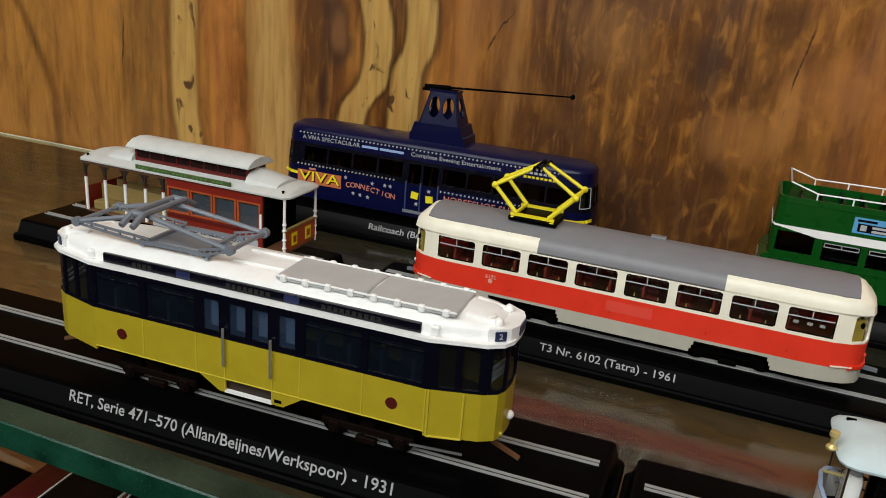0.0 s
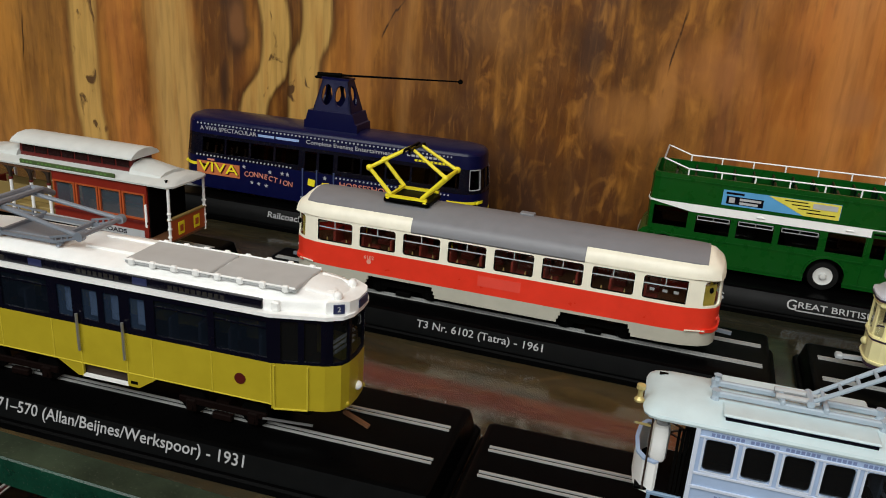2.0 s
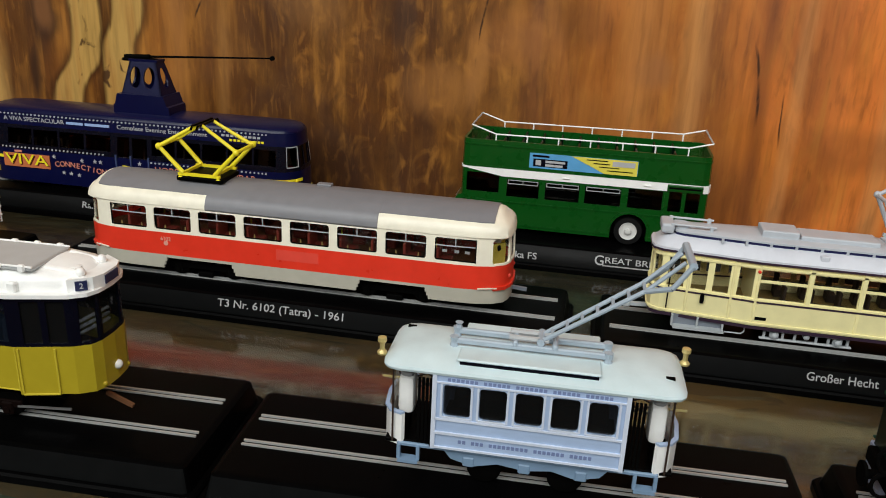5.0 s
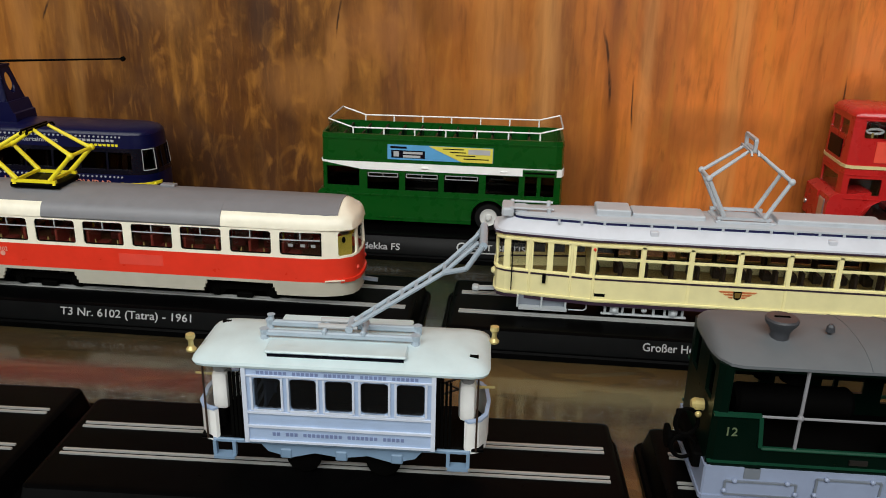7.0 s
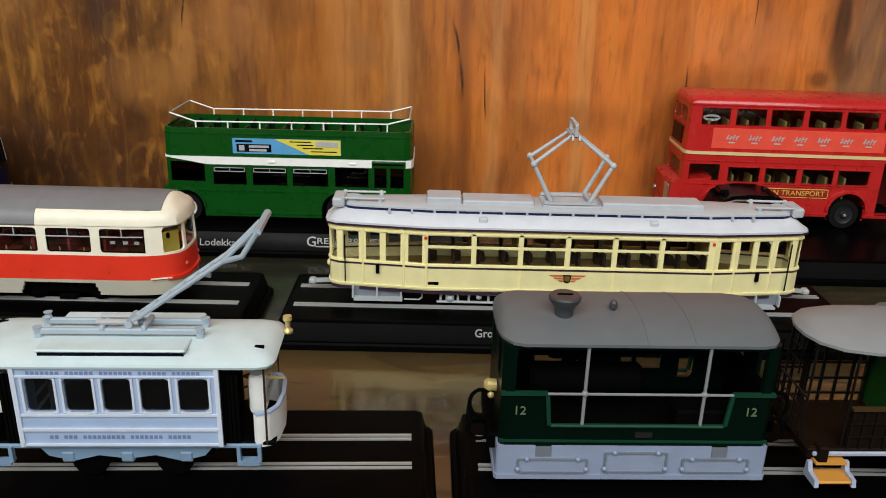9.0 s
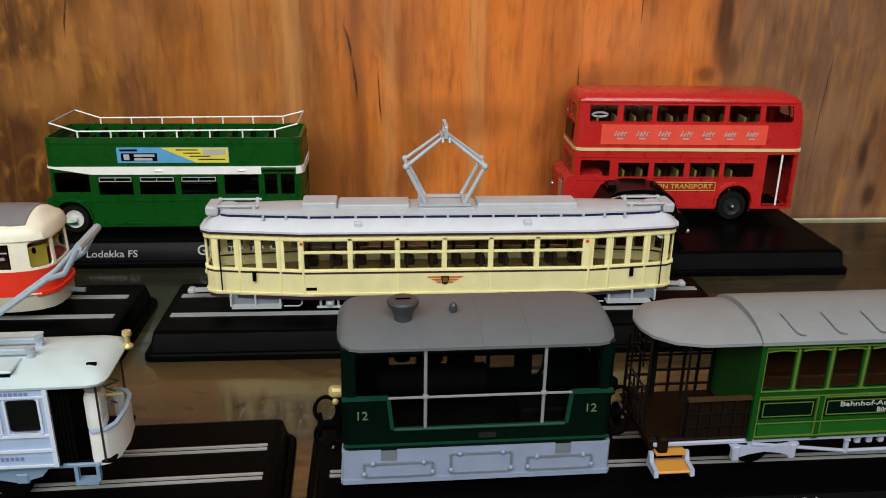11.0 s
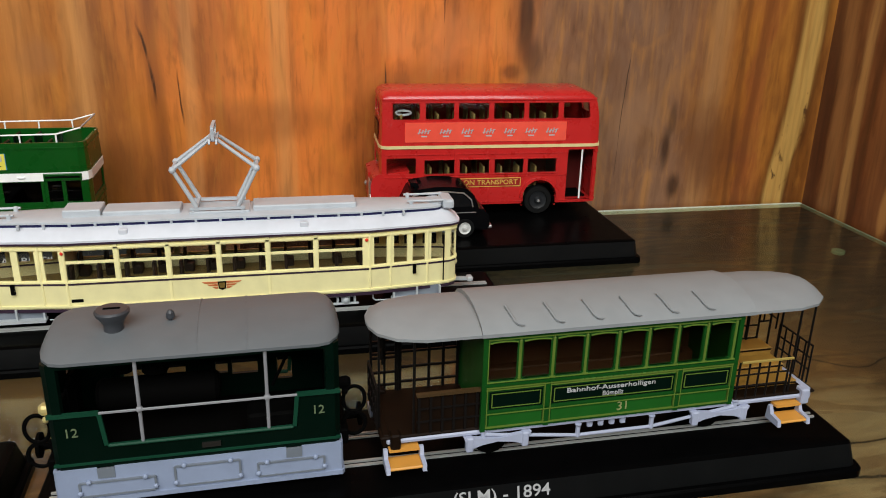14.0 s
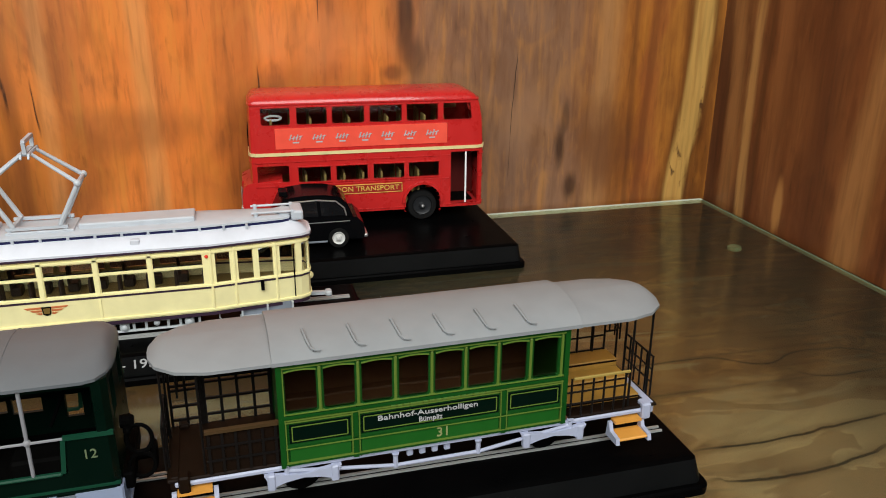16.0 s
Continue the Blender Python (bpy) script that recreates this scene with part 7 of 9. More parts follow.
    for z in (23.0, 27.2, 31.6, 36.0, 40.4, 44.8):
        part("lattice_bar", box(B(), -0.0500, -0.0345, 0.0101, 0.0106, u(z) - 0.0003, u(z) + 0.0003), black_iron, t)
    part("near_dado", box(B(), -0.0498, -0.0345, -0.0106, -0.0101, u(20.6), u(30.6)), dado_brown, t, "dark brown boarded side of the platform")
    part("lattice_rail", box(B(), -0.0500, -0.0345, -0.0114, -0.0102, u(30.6), u(31.3)), brown_rail, t, "ochre-brown top rail")
    for i in range(6):
        part("lattice_bar", box(B(), -0.0356 - 0.0028 * i, -0.0350 - 0.0028 * i, -0.0110, -0.0106, u(20.6), u(30.6)), black_iron, t)
    for z in (23.8, 27.2):
        part("lattice_bar", box(B(), -0.0500, -0.0345, -0.0111, -0.0107, u(z) - 0.0002, u(z) + 0.0002), black_iron, t)
    for x in (-0.0510, -0.0540, -0.0575):
        part("gate_bar", box(B(), x - 0.0003, x + 0.0003, 0.0102, 0.0107, u(20.6), u(38.2)), black_iron, t)
    for z in (22.4, 26.0, 30.2, 31.4, 34.8):
        part("gate_bar", box(B(), -0.0578, -0.0508, 0.0102, 0.0107, u(z) - 0.0003, u(z) + 0.0003), black_iron, t)
    for y, z in ((0.0078, 25.8), (0.0018, 23.8), (-0.0042, 22.0)):
        seat = part("platform_bench", box(B(), 0.0356, 0.0552, y - 0.0030, y + 0.0029, u(20.6), u(z - 0.5), 0.0002, 1), ochre, t, "ochre slatted platform bench")
        part("slat", box(B(), 0.0354, 0.0554, y - 0.0034, y + 0.0028, u(z - 0.4), u(z), 0.0002, 1), ochre, seat)
        # dark strip puts the shade under each slat into colour
        part("shadow_gap", box(B(), 0.0355, 0.0553, y - 0.0032, y - 0.0028, u(z - 0.9), u(z - 0.5)), dado_brown, seat, "dark strip painting the shade between boards")
    for q0, q1, z0, z1, bars_x, rungs in ((0.0362, 0.0424, 20.6, 39.0, (0.0362, 0.0424), (26.0, 30.4, 34.8, 39.0)), (0.0424, 0.0545, 20.6, 34.0, (0.0470, 0.0510, 0.0545), (26.0, 30.0, 34.0)), (0.0545, 0.0580, 20.6, 45.2, (0.0580,), (31.0, 35.5, 40.0))):
        gate = part("gate_frame", box(B(), q0, q1, 0.0103, 0.0107, u(z0), u(z0) + 0.0005), black_iron, t, "black iron folding gate")
        for x in bars_x:
            part("gate_bar", rod(B(), (x, 0.0105, u(z0)), (x, 0.0105, u(z1)), 0.00030, None, 6), black_iron, gate)
        for z in rungs:
            part("gate_bar", rod(B(), (q0, 0.0105, u(z)), (q1, 0.0105, u(z)), 0.00028, None, 6), black_iron, gate)
    # the saloon's end lies a little nearer the middle at this end of the car
    for ob in [c for p in t.children for c in (p, *p.children)]:
        if min(p.co.z for p in ob.data.vertices) + ob.location.z > u(19.75):
            for p in ob.data.vertices:
                x = p.co.x + ob.matrix_local.translation.x
                if 0.0 < x < 0.0600:
                    p.co.x -= 0.0018 * (x / 0.0340 if x < 0.0340 else (0.0600 - x) / 0.0260)


rail_green = mat("green_rail_paint", (0.005, 0.046, 0.024), 0.5, spec=0.2)
dim_gold = mat("dim_gold_print", (0.13, 0.17, 0.09), 0.5, bump=0)
post_grey = mat("post_grey", (0.26, 0.26, 0.28), 0.45)
skirt_white = mat("pale_lilac_skirt", (0.27, 0.32, 0.45), 0.42)
dark_roof = mat("dark_grey_roof", (0.126, 0.137, 0.148), 0.5, vary=0.06, spec=0.25)
slate_dark = mat("dark_slate_plastic", (0.045, 0.048, 0.056), 0.4)
pale_gold = mat("pale_gold_print", (0.26, 0.28, 0.11), 0.5, bump=0)
bright_green = mat("bright_green_panel", (0.011, 0.096, 0.011), 0.38, spec=0.3)
dull_lime = mat("dull_lime_print", (0.10, 0.22, 0.05), 0.5, bump=0)
roof_grey = mat("tram_car_roof_grey", (0.245, 0.258, 0.268), 0.5, vary=0.05, spec=0.2)
lilac = mat("lilac_white_plastic", (0.40, 0.43, 0.56), 0.45)
black_iron = mat("black_iron", (0.007, 0.0055, 0.005), 0.45, spec=0.15)
gold_rail = mat("ochre_rail", (0.34, 0.24, 0.06), 0.45)
ochre = mat("ochre_boarding", (0.33, 0.175, 0.028), 0.5, vary=0.25)
brown_rail = mat("brown_rail", (0.055, 0.030, 0.010), 0.45)
dado_brown = mat("dark_brown_boarding", (0.0085, 0.0038, 0.0016), 0.6, spec=0.1)
steam_engine()
tram_car()


# ---- the cable car ----
def cable_car():
    t = thing("cable_car", pose(-0.1940, -0.1288, R), "red cable car with white posts and pale grey clerestory roof", "model tram")
    w, l = 0.0123, 0.0520
    plan = Plan([(0, w), (l, w), (l, 0)])
    x0, x1 = -0.0060, 0.0415      # the closed saloon
    spans = [(x0 + 0.0012 + 0.0117 * i, x0 + 0.0012 + 0.0117 * i + 0.0096) for i in range(4)]
    cab = Plan([(0, w), ((x1 - x0) / 2, w), ((x1 - x0) / 2, 0)])
    mid = (x0 + x1) / 2
    sh = lambda a: [(p - mid, q - mid) for p, q in a]  # noqa: E731
    holes = side_holes(cab, w, sh(spans), u(25.6), u(35.6))
    doors = end_holes(cab, [((s * (x1 - x0) / 2, -0.0040), (s * (x1 - x0) / 2, 0.0040)) for s in (-1, 1)], u(19.5), u(35.0))
    body = part("saloon_body", shell(B(), cab, u(17.6), u(40.4), holes + doors), cable_red, t, "red saloon body")
    body.location.x = mid
    for h in holes:
        p = part("window_pane", pane(B(), cab, h), cable_glass, t)
        p.location.x, p.visible_shadow = mid, False
    for k in (-1, 1):
        y = k * w
        for a, b in spans:
            for q0, q1, z0, z1 in ((a - 0.0008, a, 25.0, 36.2), (b, b + 0.0008, 25.0, 36.2), (a, b, 25.0, 25.7), (a, b, 35.6, 36.2)):
                part("window_frame", box(B(), q0, q1, y - 0.0004, y + 0.0004, u(z0), u(z1)), frame_orange, t, "orange window frame")
        part("name_board", box(B(), x0 - 0.008, x1 - 0.002, y - 0.0003, y + 0.0003, u(17.2), u(20.4)), mid_grey, t, "grey name board")
        part("waist_band", box(B(), x0, x1, y - 0.0005, y + 0.0005, u(23.4), u(24.4)), maroon, t)
        part("curtain_post", box(B(), x1 - 0.0012, x1 - 0.0002, y - 0.0006, y + 0.0006, u(22.0), u(32.0), 0.0002, 1), white, t)
    letters("lettering", "UNITED RAILROADS", 0.0026, on_front(mid - 0.004, -w - 0.0004, u(18.8)), navy, t, "dark serif lettering", width=0.034)
    part("floor", box(B(), -l, l, -w + 0.0005, w - 0.0005, u(16.6), u(17.6), 0.0003, 1), brown, t)
    for y in (-0.0085, 0.0085):
        part("bench", box(B(), x0 + 0.001, x1 - 0.001, y - 0.0022, y + 0.0022, u(17.6), u(22.6), 0.0004, 1), brown, t)
    # open section
    for y in (-0.0075, 0.0075):
        part("open_bench", box(B(), -0.0490, -0.0080, y - 0.0028, y + 0.0028, u(17.6), u(21.6), 0.0004, 1), tan, t, "ochre slatted bench")
        part("bench_back", box(B(), -0.0490, -0.0080, y * 0.62 - 0.0004, y * 0.62 + 0.0004, u(21.6), u(28.4), 0.0002, 1), tan, t)
    for x in (-0.0508, -0.0400, -0.0290, -0.0180, -0.0085):
        for y in (-w + 0.0006, w - 0.0006):
            part("white_post", rod(B(), (x, y, u(17.6)), (x, y, u(32.8)), 0.0007, None, 8), white, t, "white turned post", True)
            part("upper_post", rod(B(), (x, y, u(32.8)), (x, y, u(40.2)), 0.0006, 0.0009, 8), soot_brown, t, "dark brown upper post", True)
            part("post_collar", lathe(B(), (x, y, u(32.8)), [(0.0009, 0), (0.0010, 0.0005), (0.0009, 0.0010)], 8), maroon, t)
            if x < -0.0090:
                reach = 0.0106 if x < -0.02 else 0.0092
                c, half = x + reach / 2, reach / 2 - 0.0006
                rise = [(c + half * math.cos(radians(180 - 18 * i)), u(35.6) + 0.0034 * math.sin(radians(18 * i))) for i in range(11)]
                part("arch_spandrel", prism(B(), rise + [(c + half, u(39.6)), (c - half, u(39.6))], "y", y - 0.0003, y + 0.0003), soot_brown, t, "dark brown arched head")
    part("front_bulkhead", box(B(), -0.0520, -0.0512, -w, w, u(17.6), u(28.0), 0.0003, 1), cable_red, t)
    part("fascia", box(B(), -l, x0, -w - 0.0002, -w + 0.0006, u(38.8), u(40.4)), brown, t)
    part("fascia", box(B(), -l, x0, w - 0.0006, w + 0.0002, u(38.8), u(40.4)), brown, t)
    # rear platform
    # black sheet over the red wall stands in for the shaded inside
    part("rear_bulkhead", box(B(), x1 + 0.0002, x1 + 0.0008, -w + 0.0006, w - 0.0006, u(17.6), u(40.2)), dark_in, t, "black rear sheet for the shade behind the door")
    dash = part("rear_dash", box(B(), l - 0.0008, l, -w, w, u(17.6), u(26.4), 0.0003, 1), frame_orange, t, "orange-red rear dash panel")
    part("dash_cap", box(B(), l - 0.0012, l + 0.0004, -w - 0.0003, w + 0.0003, u(26.4), u(27.1)), tan, dash)
    for y in (-0.0050, 0.0055):
        part("poster", box(B(), l + 0.00002, l + 0.0002, y - 0.0020, y + 0.0020, u(19.2), u(24.6)), bright_yellow, dash, "small yellow poster")
        part("printed_bar", box(B(), l + 0.0001, l + 0.0003, y - 0.0011, y + 0.0011, u(20.4), u(23.2)), frame_orange, dash)
    for y in (-w + 0.0004, w - 0.0004):
        part("white_post", rod(B(), (l - 0.0004, y, u(16.4)), (l - 0.0004, y, u(40.2)), 0.0006, None, 8), white, t, "white turned post", True)
        for z in (19.0, 22.5, 26.5, 29.0):
            part("post_collar", lathe(B(), (l - 0.0004, y, u(z)), [(0.0008, 0), (0.0010, 0.0004), (0.0008, 0.0008)], 8), white, t)
    # roofs
    rp = Plan([(0, w + 0.0012), (0.0515, w + 0.0012), (0.0535, w - 0.0010), (0.0540, w - 0.0040), (0.0540, 0)])
    part("main_roof", roof(B(), rp, [(0.0, 0.99, u(40.2)), (0.0, 1.0, u(40.9)), (0.0008, 0.86, u(41.8)), (0.0014, 0.60, u(42.7)), (0.0020, 0.02, u(43.2))]), pale_roof, t, "pale grey curved roof", smooth=True)
    part("clerestory", box(B(), -0.0275, 0.0305, -0.0066, 0.0066, u(42.4), u(48.6), 0.0003, 1), maroon, t, "maroon clerestory with narrow lights")
    for k in (-1, 1):
        for i in range(8):
            x = -0.0258 + 0.0070 * i
            part("clerestory_light", box(B(), x, x + 0.0062, k * 0.0066 - 0.0003, k * 0.0066 + 0.0003, u(44.6), u(47.6)), dark_glass_solid, t)
    arc = [(0.0090, u(48.4)), (0.0090, u(49.0)), (0.0075, u(50.2)), (0.0045, u(51.6)), (0.0, u(52.1))]
    part("clerestory_roof", prism(B(), arc + [(-y, z) for y, z in arc[-2::-1]], "x", -0.0300, 0.0325), pale_roof, t, "pale grey clerestory roof", smooth=True)
    for s, a, b in ((1, 0.0306, 0.0455), (-1, -0.0276, -0.0410)):
        low = [(0.0088, u(42.2)), (0.0080, u(44.4)), (0.0050, u(46.6)), (0.0, u(47.4))]
        hood = B()
        sec0 = low + [(-y, z) for y, z in low[-2::-1]]
        sec1 = [(y * 0.98, u(42.2) + (z - u(42.2)) * 0.45) for y, z in sec0]
        va = [hood.verts.new((a, y, z)) for y, z in sec0]
        vb = [hood.verts.new((b, y, z)) for y, z in sec1]
        for i in range(len(va) - 1):
            hood.faces.new((va[i], va[i + 1], vb[i + 1], vb[i]))
        hood.faces.new(va[::-1]), hood.faces.new(vb)
        hood.faces.new((va[0], vb[0], vb[-1], va[-1]))
        part("roof_hood", hood, pale_roof, t, smooth=True)
    sg = part("roof_sign", box(B(), -0.0215, 0.0270, -w - 0.0010, -w - 0.0002, u(41.2), u(43.0), 0.0002, 1), sign_green, t, "long green sign board with worn gold lettering")
    for i in range(22):
        if i % 5 != 3:
            part("printed_bar", box(B(), -0.0200 + 0.0020 * i, -0.0188 + 0.0020 * i, -w - 0.0011, -w - 0.0009, u(41.8), u(42.5)), dull_lime, sg)
    for x in (-0.0500, 0.0500):
        part("roof_lamp", lathe(B(), (x, -0.0105, u(41.6)), [(0.0006, 0), (0.0004, 0.0008), (0.0007, 0.0014)], 8), dark_in, t)
    part("underframe", box(B(), -0.046, 0.046, -0.0090, 0.0090, u(13.8), u(16.6), 0.0006, 1), dark_in, t)
    for x in (-0.0300, 0.0300):
        bogie(t, x, 0.0160, 0.0088, dark_in, 0.0036, 0.0046)
    part("step_board", box(B(), -0.0500, -0.0070, -w - 0.0022, -w + 0.0004, u(14.4), u(15.0)), brown, t)


cable_red = mat("cable_car_red", (0.20, 0.016, 0.008), 0.35)
frame_orange = mat("orange_red_paint", (0.40, 0.075, 0.018), 0.4)
pale_roof = mat("pale_grey_cable_roof", (0.60, 0.62, 0.60), 0.45)
sign_green = mat("olive_green_sign", (0.06, 0.10, 0.03), 0.45)
dark_glass_solid = mat("dark_clerestory_glass", (0.02, 0.008, 0.008), 0.15)
cable_car()


# ---- the blue railcoach ----
def railcoach():
    t = thing("railcoach", pose(-0.1188, -0.0375, R), "dark blue railcoach with advertising livery and a roof tower", "model tram")
    w = 0.0150
    plan = Plan([(0, w), (0.0700, w), (0.0765, 0.0138), (0.0805, 0.0110), (0.0830, 0.0070), (0.0840, 0.0030), (0.0840, 0)])
    lean = lambda z: max(0.0, (z - u(26.5)) * 0.11)  # noqa: E731
    spans = [(-0.0690 + 0.0142 * i, -0.0690 + 0.0142 * i + 0.0131) for i in range(4)] + [(0.0082 + 0.0130 * i, 0.0082 + 0.0130 * i + 0.0120) for i in range(5)]
    holes = side_holes(plan, w, spans, u(32.0), u(39.6)) + side_holes(plan, w, [(-0.0098, -0.0034), (-0.0020, 0.0058)], u(30.0), u(39.6))
    ends = end_holes(plan, [((s * 0.0778, k * 0.0129), (s * 0.0824, k * 0.0080)) for s in (-1, 1) for k in (-1, 1)] + [((s * 0.0832, k * 0.0062), (s * 0.0839, k * 0.0032)) for s in (-1, 1) for k in (-1, 1)]
                     + [((s * 0.0840, -0.0026), (s * 0.0840, 0.0026)) for s in (-1, 1)], u(31.6), u(41.0))
    part("lower_body", shell(B(), plan, u(13.4), u(29.6), (), lean, thick=0.0009), blue, t, "dark blue lower body", smooth=True)
    part("window_band", shell(B(), plan, u(29.6), u(41.4), holes + ends, lean, thick=0.0009), navy, t, "near-black window band", smooth=True)
    part("upper_body", shell(B(), plan, u(41.4), u(47.4), (), lean, thick=0.0009), blue, t, "dark blue upper body", smooth=True)
    windows(t, plan, holes + ends, black_glass, lean)
    for k in (-1, 1):
        for h in end_holes(plan, [((0.0778, k * 0.0129), (0.0824, k * 0.0080))], u(31.6), u(41.0)):
            for f0, f1 in ((0, 0), (1, 1)):
                s = h[0] + (h[1] - h[0]) * f0
                part("white_frame", pane(B(), plan, (s - 0.00016, s + 0.00016, h[2], h[3]), lean, -0.0003, 0.0004), mid_grey, t)
            for z in (h[2], h[3]):
                part("white_frame", pane(B(), plan, (h[0], h[1], z - 0.00016, z + 0.00016), lean, -0.0003, 0.0004), mid_grey, t)
    k = 1 - lean(u(47.4)) / w
    part("roof", roof(B(), plan, [(0.0022, k, u(47.4)), (0.0026, k * 0.97, u(48.5)), (0.0038, k * 0.86, u(49.6)), (0.0060, k * 0.64, u(50.4)), (0.0090, k * 0.36, u(50.9)), (0.0120, 0.02, u(51.1))]), blue, t, "dark blue roof", smooth=True)
    part("floor", deck(B(), plan, u(20.0), u(21.0), 0.0012), dark_in, t)
    seats(t, [-0.060 + 0.0115 * i for i in range(11)], (-0.0085, 0.0085), u(21.0), dark_in, 0.005, 0.004, 0.0100)
    # roof tower and trolley boom
    tw = part("roof_tower", B_tower(0.0012), blue, t, "tapered blue trolley tower with oval openings")
    part("tower_skirt", prism(B(), [(-0.0136, u(49.8)), (-0.0134, u(54.2)), (-0.0126, u(54.6)), (-0.0112, u(59.4)), (0.0126, u(59.4)), (0.0142, u(54.6)), (0.0152, u(54.2)), (0.0156, u(49.8))], "y", -0.0080, 0.0080), blue, tw)
    part("boom_base", box(B(), -0.0105, 0.0078, -0.0028, 0.0028, u(74.2), u(75.6), 0.0005, 1), dark_in, tw)
    part("trolley_boom", rod(B(), (-0.0040, 0.0, u(76.2)), (0.0610, 0.0070, u(78.6)), 0.0006, 0.00035, 8), dark_in, tw, "thin dark trolley boom", True)
    part("boom_wheel", lathe(B(), (0.0618, 0.0071, u(78.6)), [(0.0011, -0.0006), (0.0007, 0.0), (0.0011, 0.0006)], 12, "y"), dark_in, tw)
    part("boom_spring", rod(B(), (-0.0100, 0.0, u(76.0)), (0.0030, 0.0, u(76.6)), 0.0010, None, 8), dark_in, tw, smooth=True)
    # livery
    yl = lambda z: -w + lean(u(z)) - 0.0002  # noqa: E731
    letters("lettering", "VIVA", 0.0072, on_front(-0.0592, yl(22) - 0.0001, u(24.4)), bright_yellow, t, "large yellow lettering with orange edge", width=0.0235)
    part("lettering_ground", box(B(), -0.0720, -0.0466, yl(22), yl(22) + 0.0004, u(20.6), u(27.4)), wing, t, "orange-red ground behind the large letters")
    letters("lettering_shadow", "VIVA", 0.0072, on_front(-0.0585, yl(22) - 0.00004, u(23.9)), emblem_red, t, width=0.0235)
    part("printed_bar", box(B(), -0.0655, -0.0615, yl(26), yl(26) + 0.0004, u(28.0), u(28.9)), pink_print, t)
    word = "CONNECTION"
    for i, c in enumerate(word):
        x = -0.0425 + 0.0028 * i
        z = 22.8 + 1.1 * math.cos((i - 2) * 0.42)
        letters("lettering", c, 0.0038, on_front(x, yl(20), u(z), -14 * math.sin((i - 2) * 0.42)), pink_print, t)
    letters("lettering", "HORSESHOE SHOWBAR", 0.0040, on_front(0.0355, yl(25), u(25.4)), pink_print, t, "salmon pink lettering", width=0.0515)
    letters("lettering", "A VIVA SPECTACULAR", 0.0030, on_front(-0.0540, yl(44.2), u(44.2), 0, -6), lettering, t, "white lettering", width=0.0330)
    for x0, x1 in ((-0.0365, -0.0275), (-0.0265, -0.0135)):
        part("printed_bar", box(B(), x0, x1, yl(44.0), yl(44.0) + 0.0004, u(43.5), u(44.7)), blue_print, t)
    letters("lettering", "Complete Evening Entertainment", 0.0030, on_front(0.0136, yl(44.2), u(44.2), 0, -6), lettering, t, "white lettering", width=0.0463)
    for x0, x1, z in ((0.0440, 0.0640, 44.8), (0.0480, 0.0660, 42.8)):
        for i in range(9):
            d = (x1 - x0) / 9
            part("printed_bar", box(B(), x0 + d * i, x0 + d * i + d * 0.7, yl(z), yl(z) + 0.0004, u(z) - 0.0005, u(z) + 0.0005), lettering if z > 44 else bright_yellow, t)
    for row, z, a, b in ((0, 46.5, -0.072, 0.068), (1, 30.4, -0.072, -0.016), (2, 28.6, 0.008, 0.068)):
        bm = B()
        x = a
        while x < b:
            lathe(bm, (x, yl(z), u(z)), [(0.00045, -0.0002), (0.00045, 0.0003)], 6, "y")
            x += 0.0021
        tagged(part("bulb_trim", bm, lettering, t, "row of small white printed bulbs"), kind="stuff")
    for x, z in ((-0.0440, 27.2), (-0.0395, 19.6), (-0.0355, 19.4), (-0.0312, 19.0), (-0.0290, 26.4), (-0.0220, 26.6), (-0.0190, 26.6), (0.0018, 27.6), (-0.0045, 20.2)):
        pts = [(x + (0.0011 if i % 2 == 0 else 0.00045) * math.sin(radians(36 * i)), u(z) + (0.0011 if i % 2 == 0 else 0.00045) * math.cos(radians(36 * i))) for i in range(10)]
        part("printed_star", prism(B(), pts, "y", yl(20), yl(20) + 0.0005), lettering, t)
    for x, z, a in ((-0.0055, 24.4, 8), (0.0024, 23.6, -6)):
        p = part("yellow_note", box(B(), -0.0019, 0.0019, -0.0002, 0.0002, -0.0017, 0.0017), bright_yellow, t, "yellow printed square")
        p.matrix_local = pose(x, yl(20), u(z), 0, a, 0)
    for s in (-1, 1):
        fl = end_holes(plan, [((s * 0.0660, -w), (s * 0.0835, -0.0060))], u(24.6), u(26.0))
        for h in fl:
            part("yellow_flash", pane(B(), plan, h, None, -0.0002, 0.0004), bright_yellow, t, "yellow waist flash")
        part("end_bumper", shell_end(plan, s), yellow, t)
        part("marker_lamp", ball(B(), (s * 0.0815, -0.0095, u(25.0)), 0.0009, 8), bright_yellow, t)
        part("coupler", bar(B(), (s * 0.083, 0, u(15.5)), (s * 0.0925, 0, u(15.2)), 0.0012, 0.0010), silver, t)
    for x in (-0.0105, -0.0027, 0.0066):
        part("door_post", box(B(), x - 0.0003, x + 0.0003, -w - 0.0003, -w + 0.0006, u(15.0), u(31.0)), door_blue, t)
    part("door_sill", box(B(), -0.0115, 0.0020, -w - 0.0006, -w + 0.0004, u(15.2), u(16.6)), slate, t)
    for x in (-0.0480, 0.0480):
        bogie(t, x, 0.0200, 0.0105, dark_in, 0.0042, 0.0054)
    draw_in(t, 0.062, 0.88)


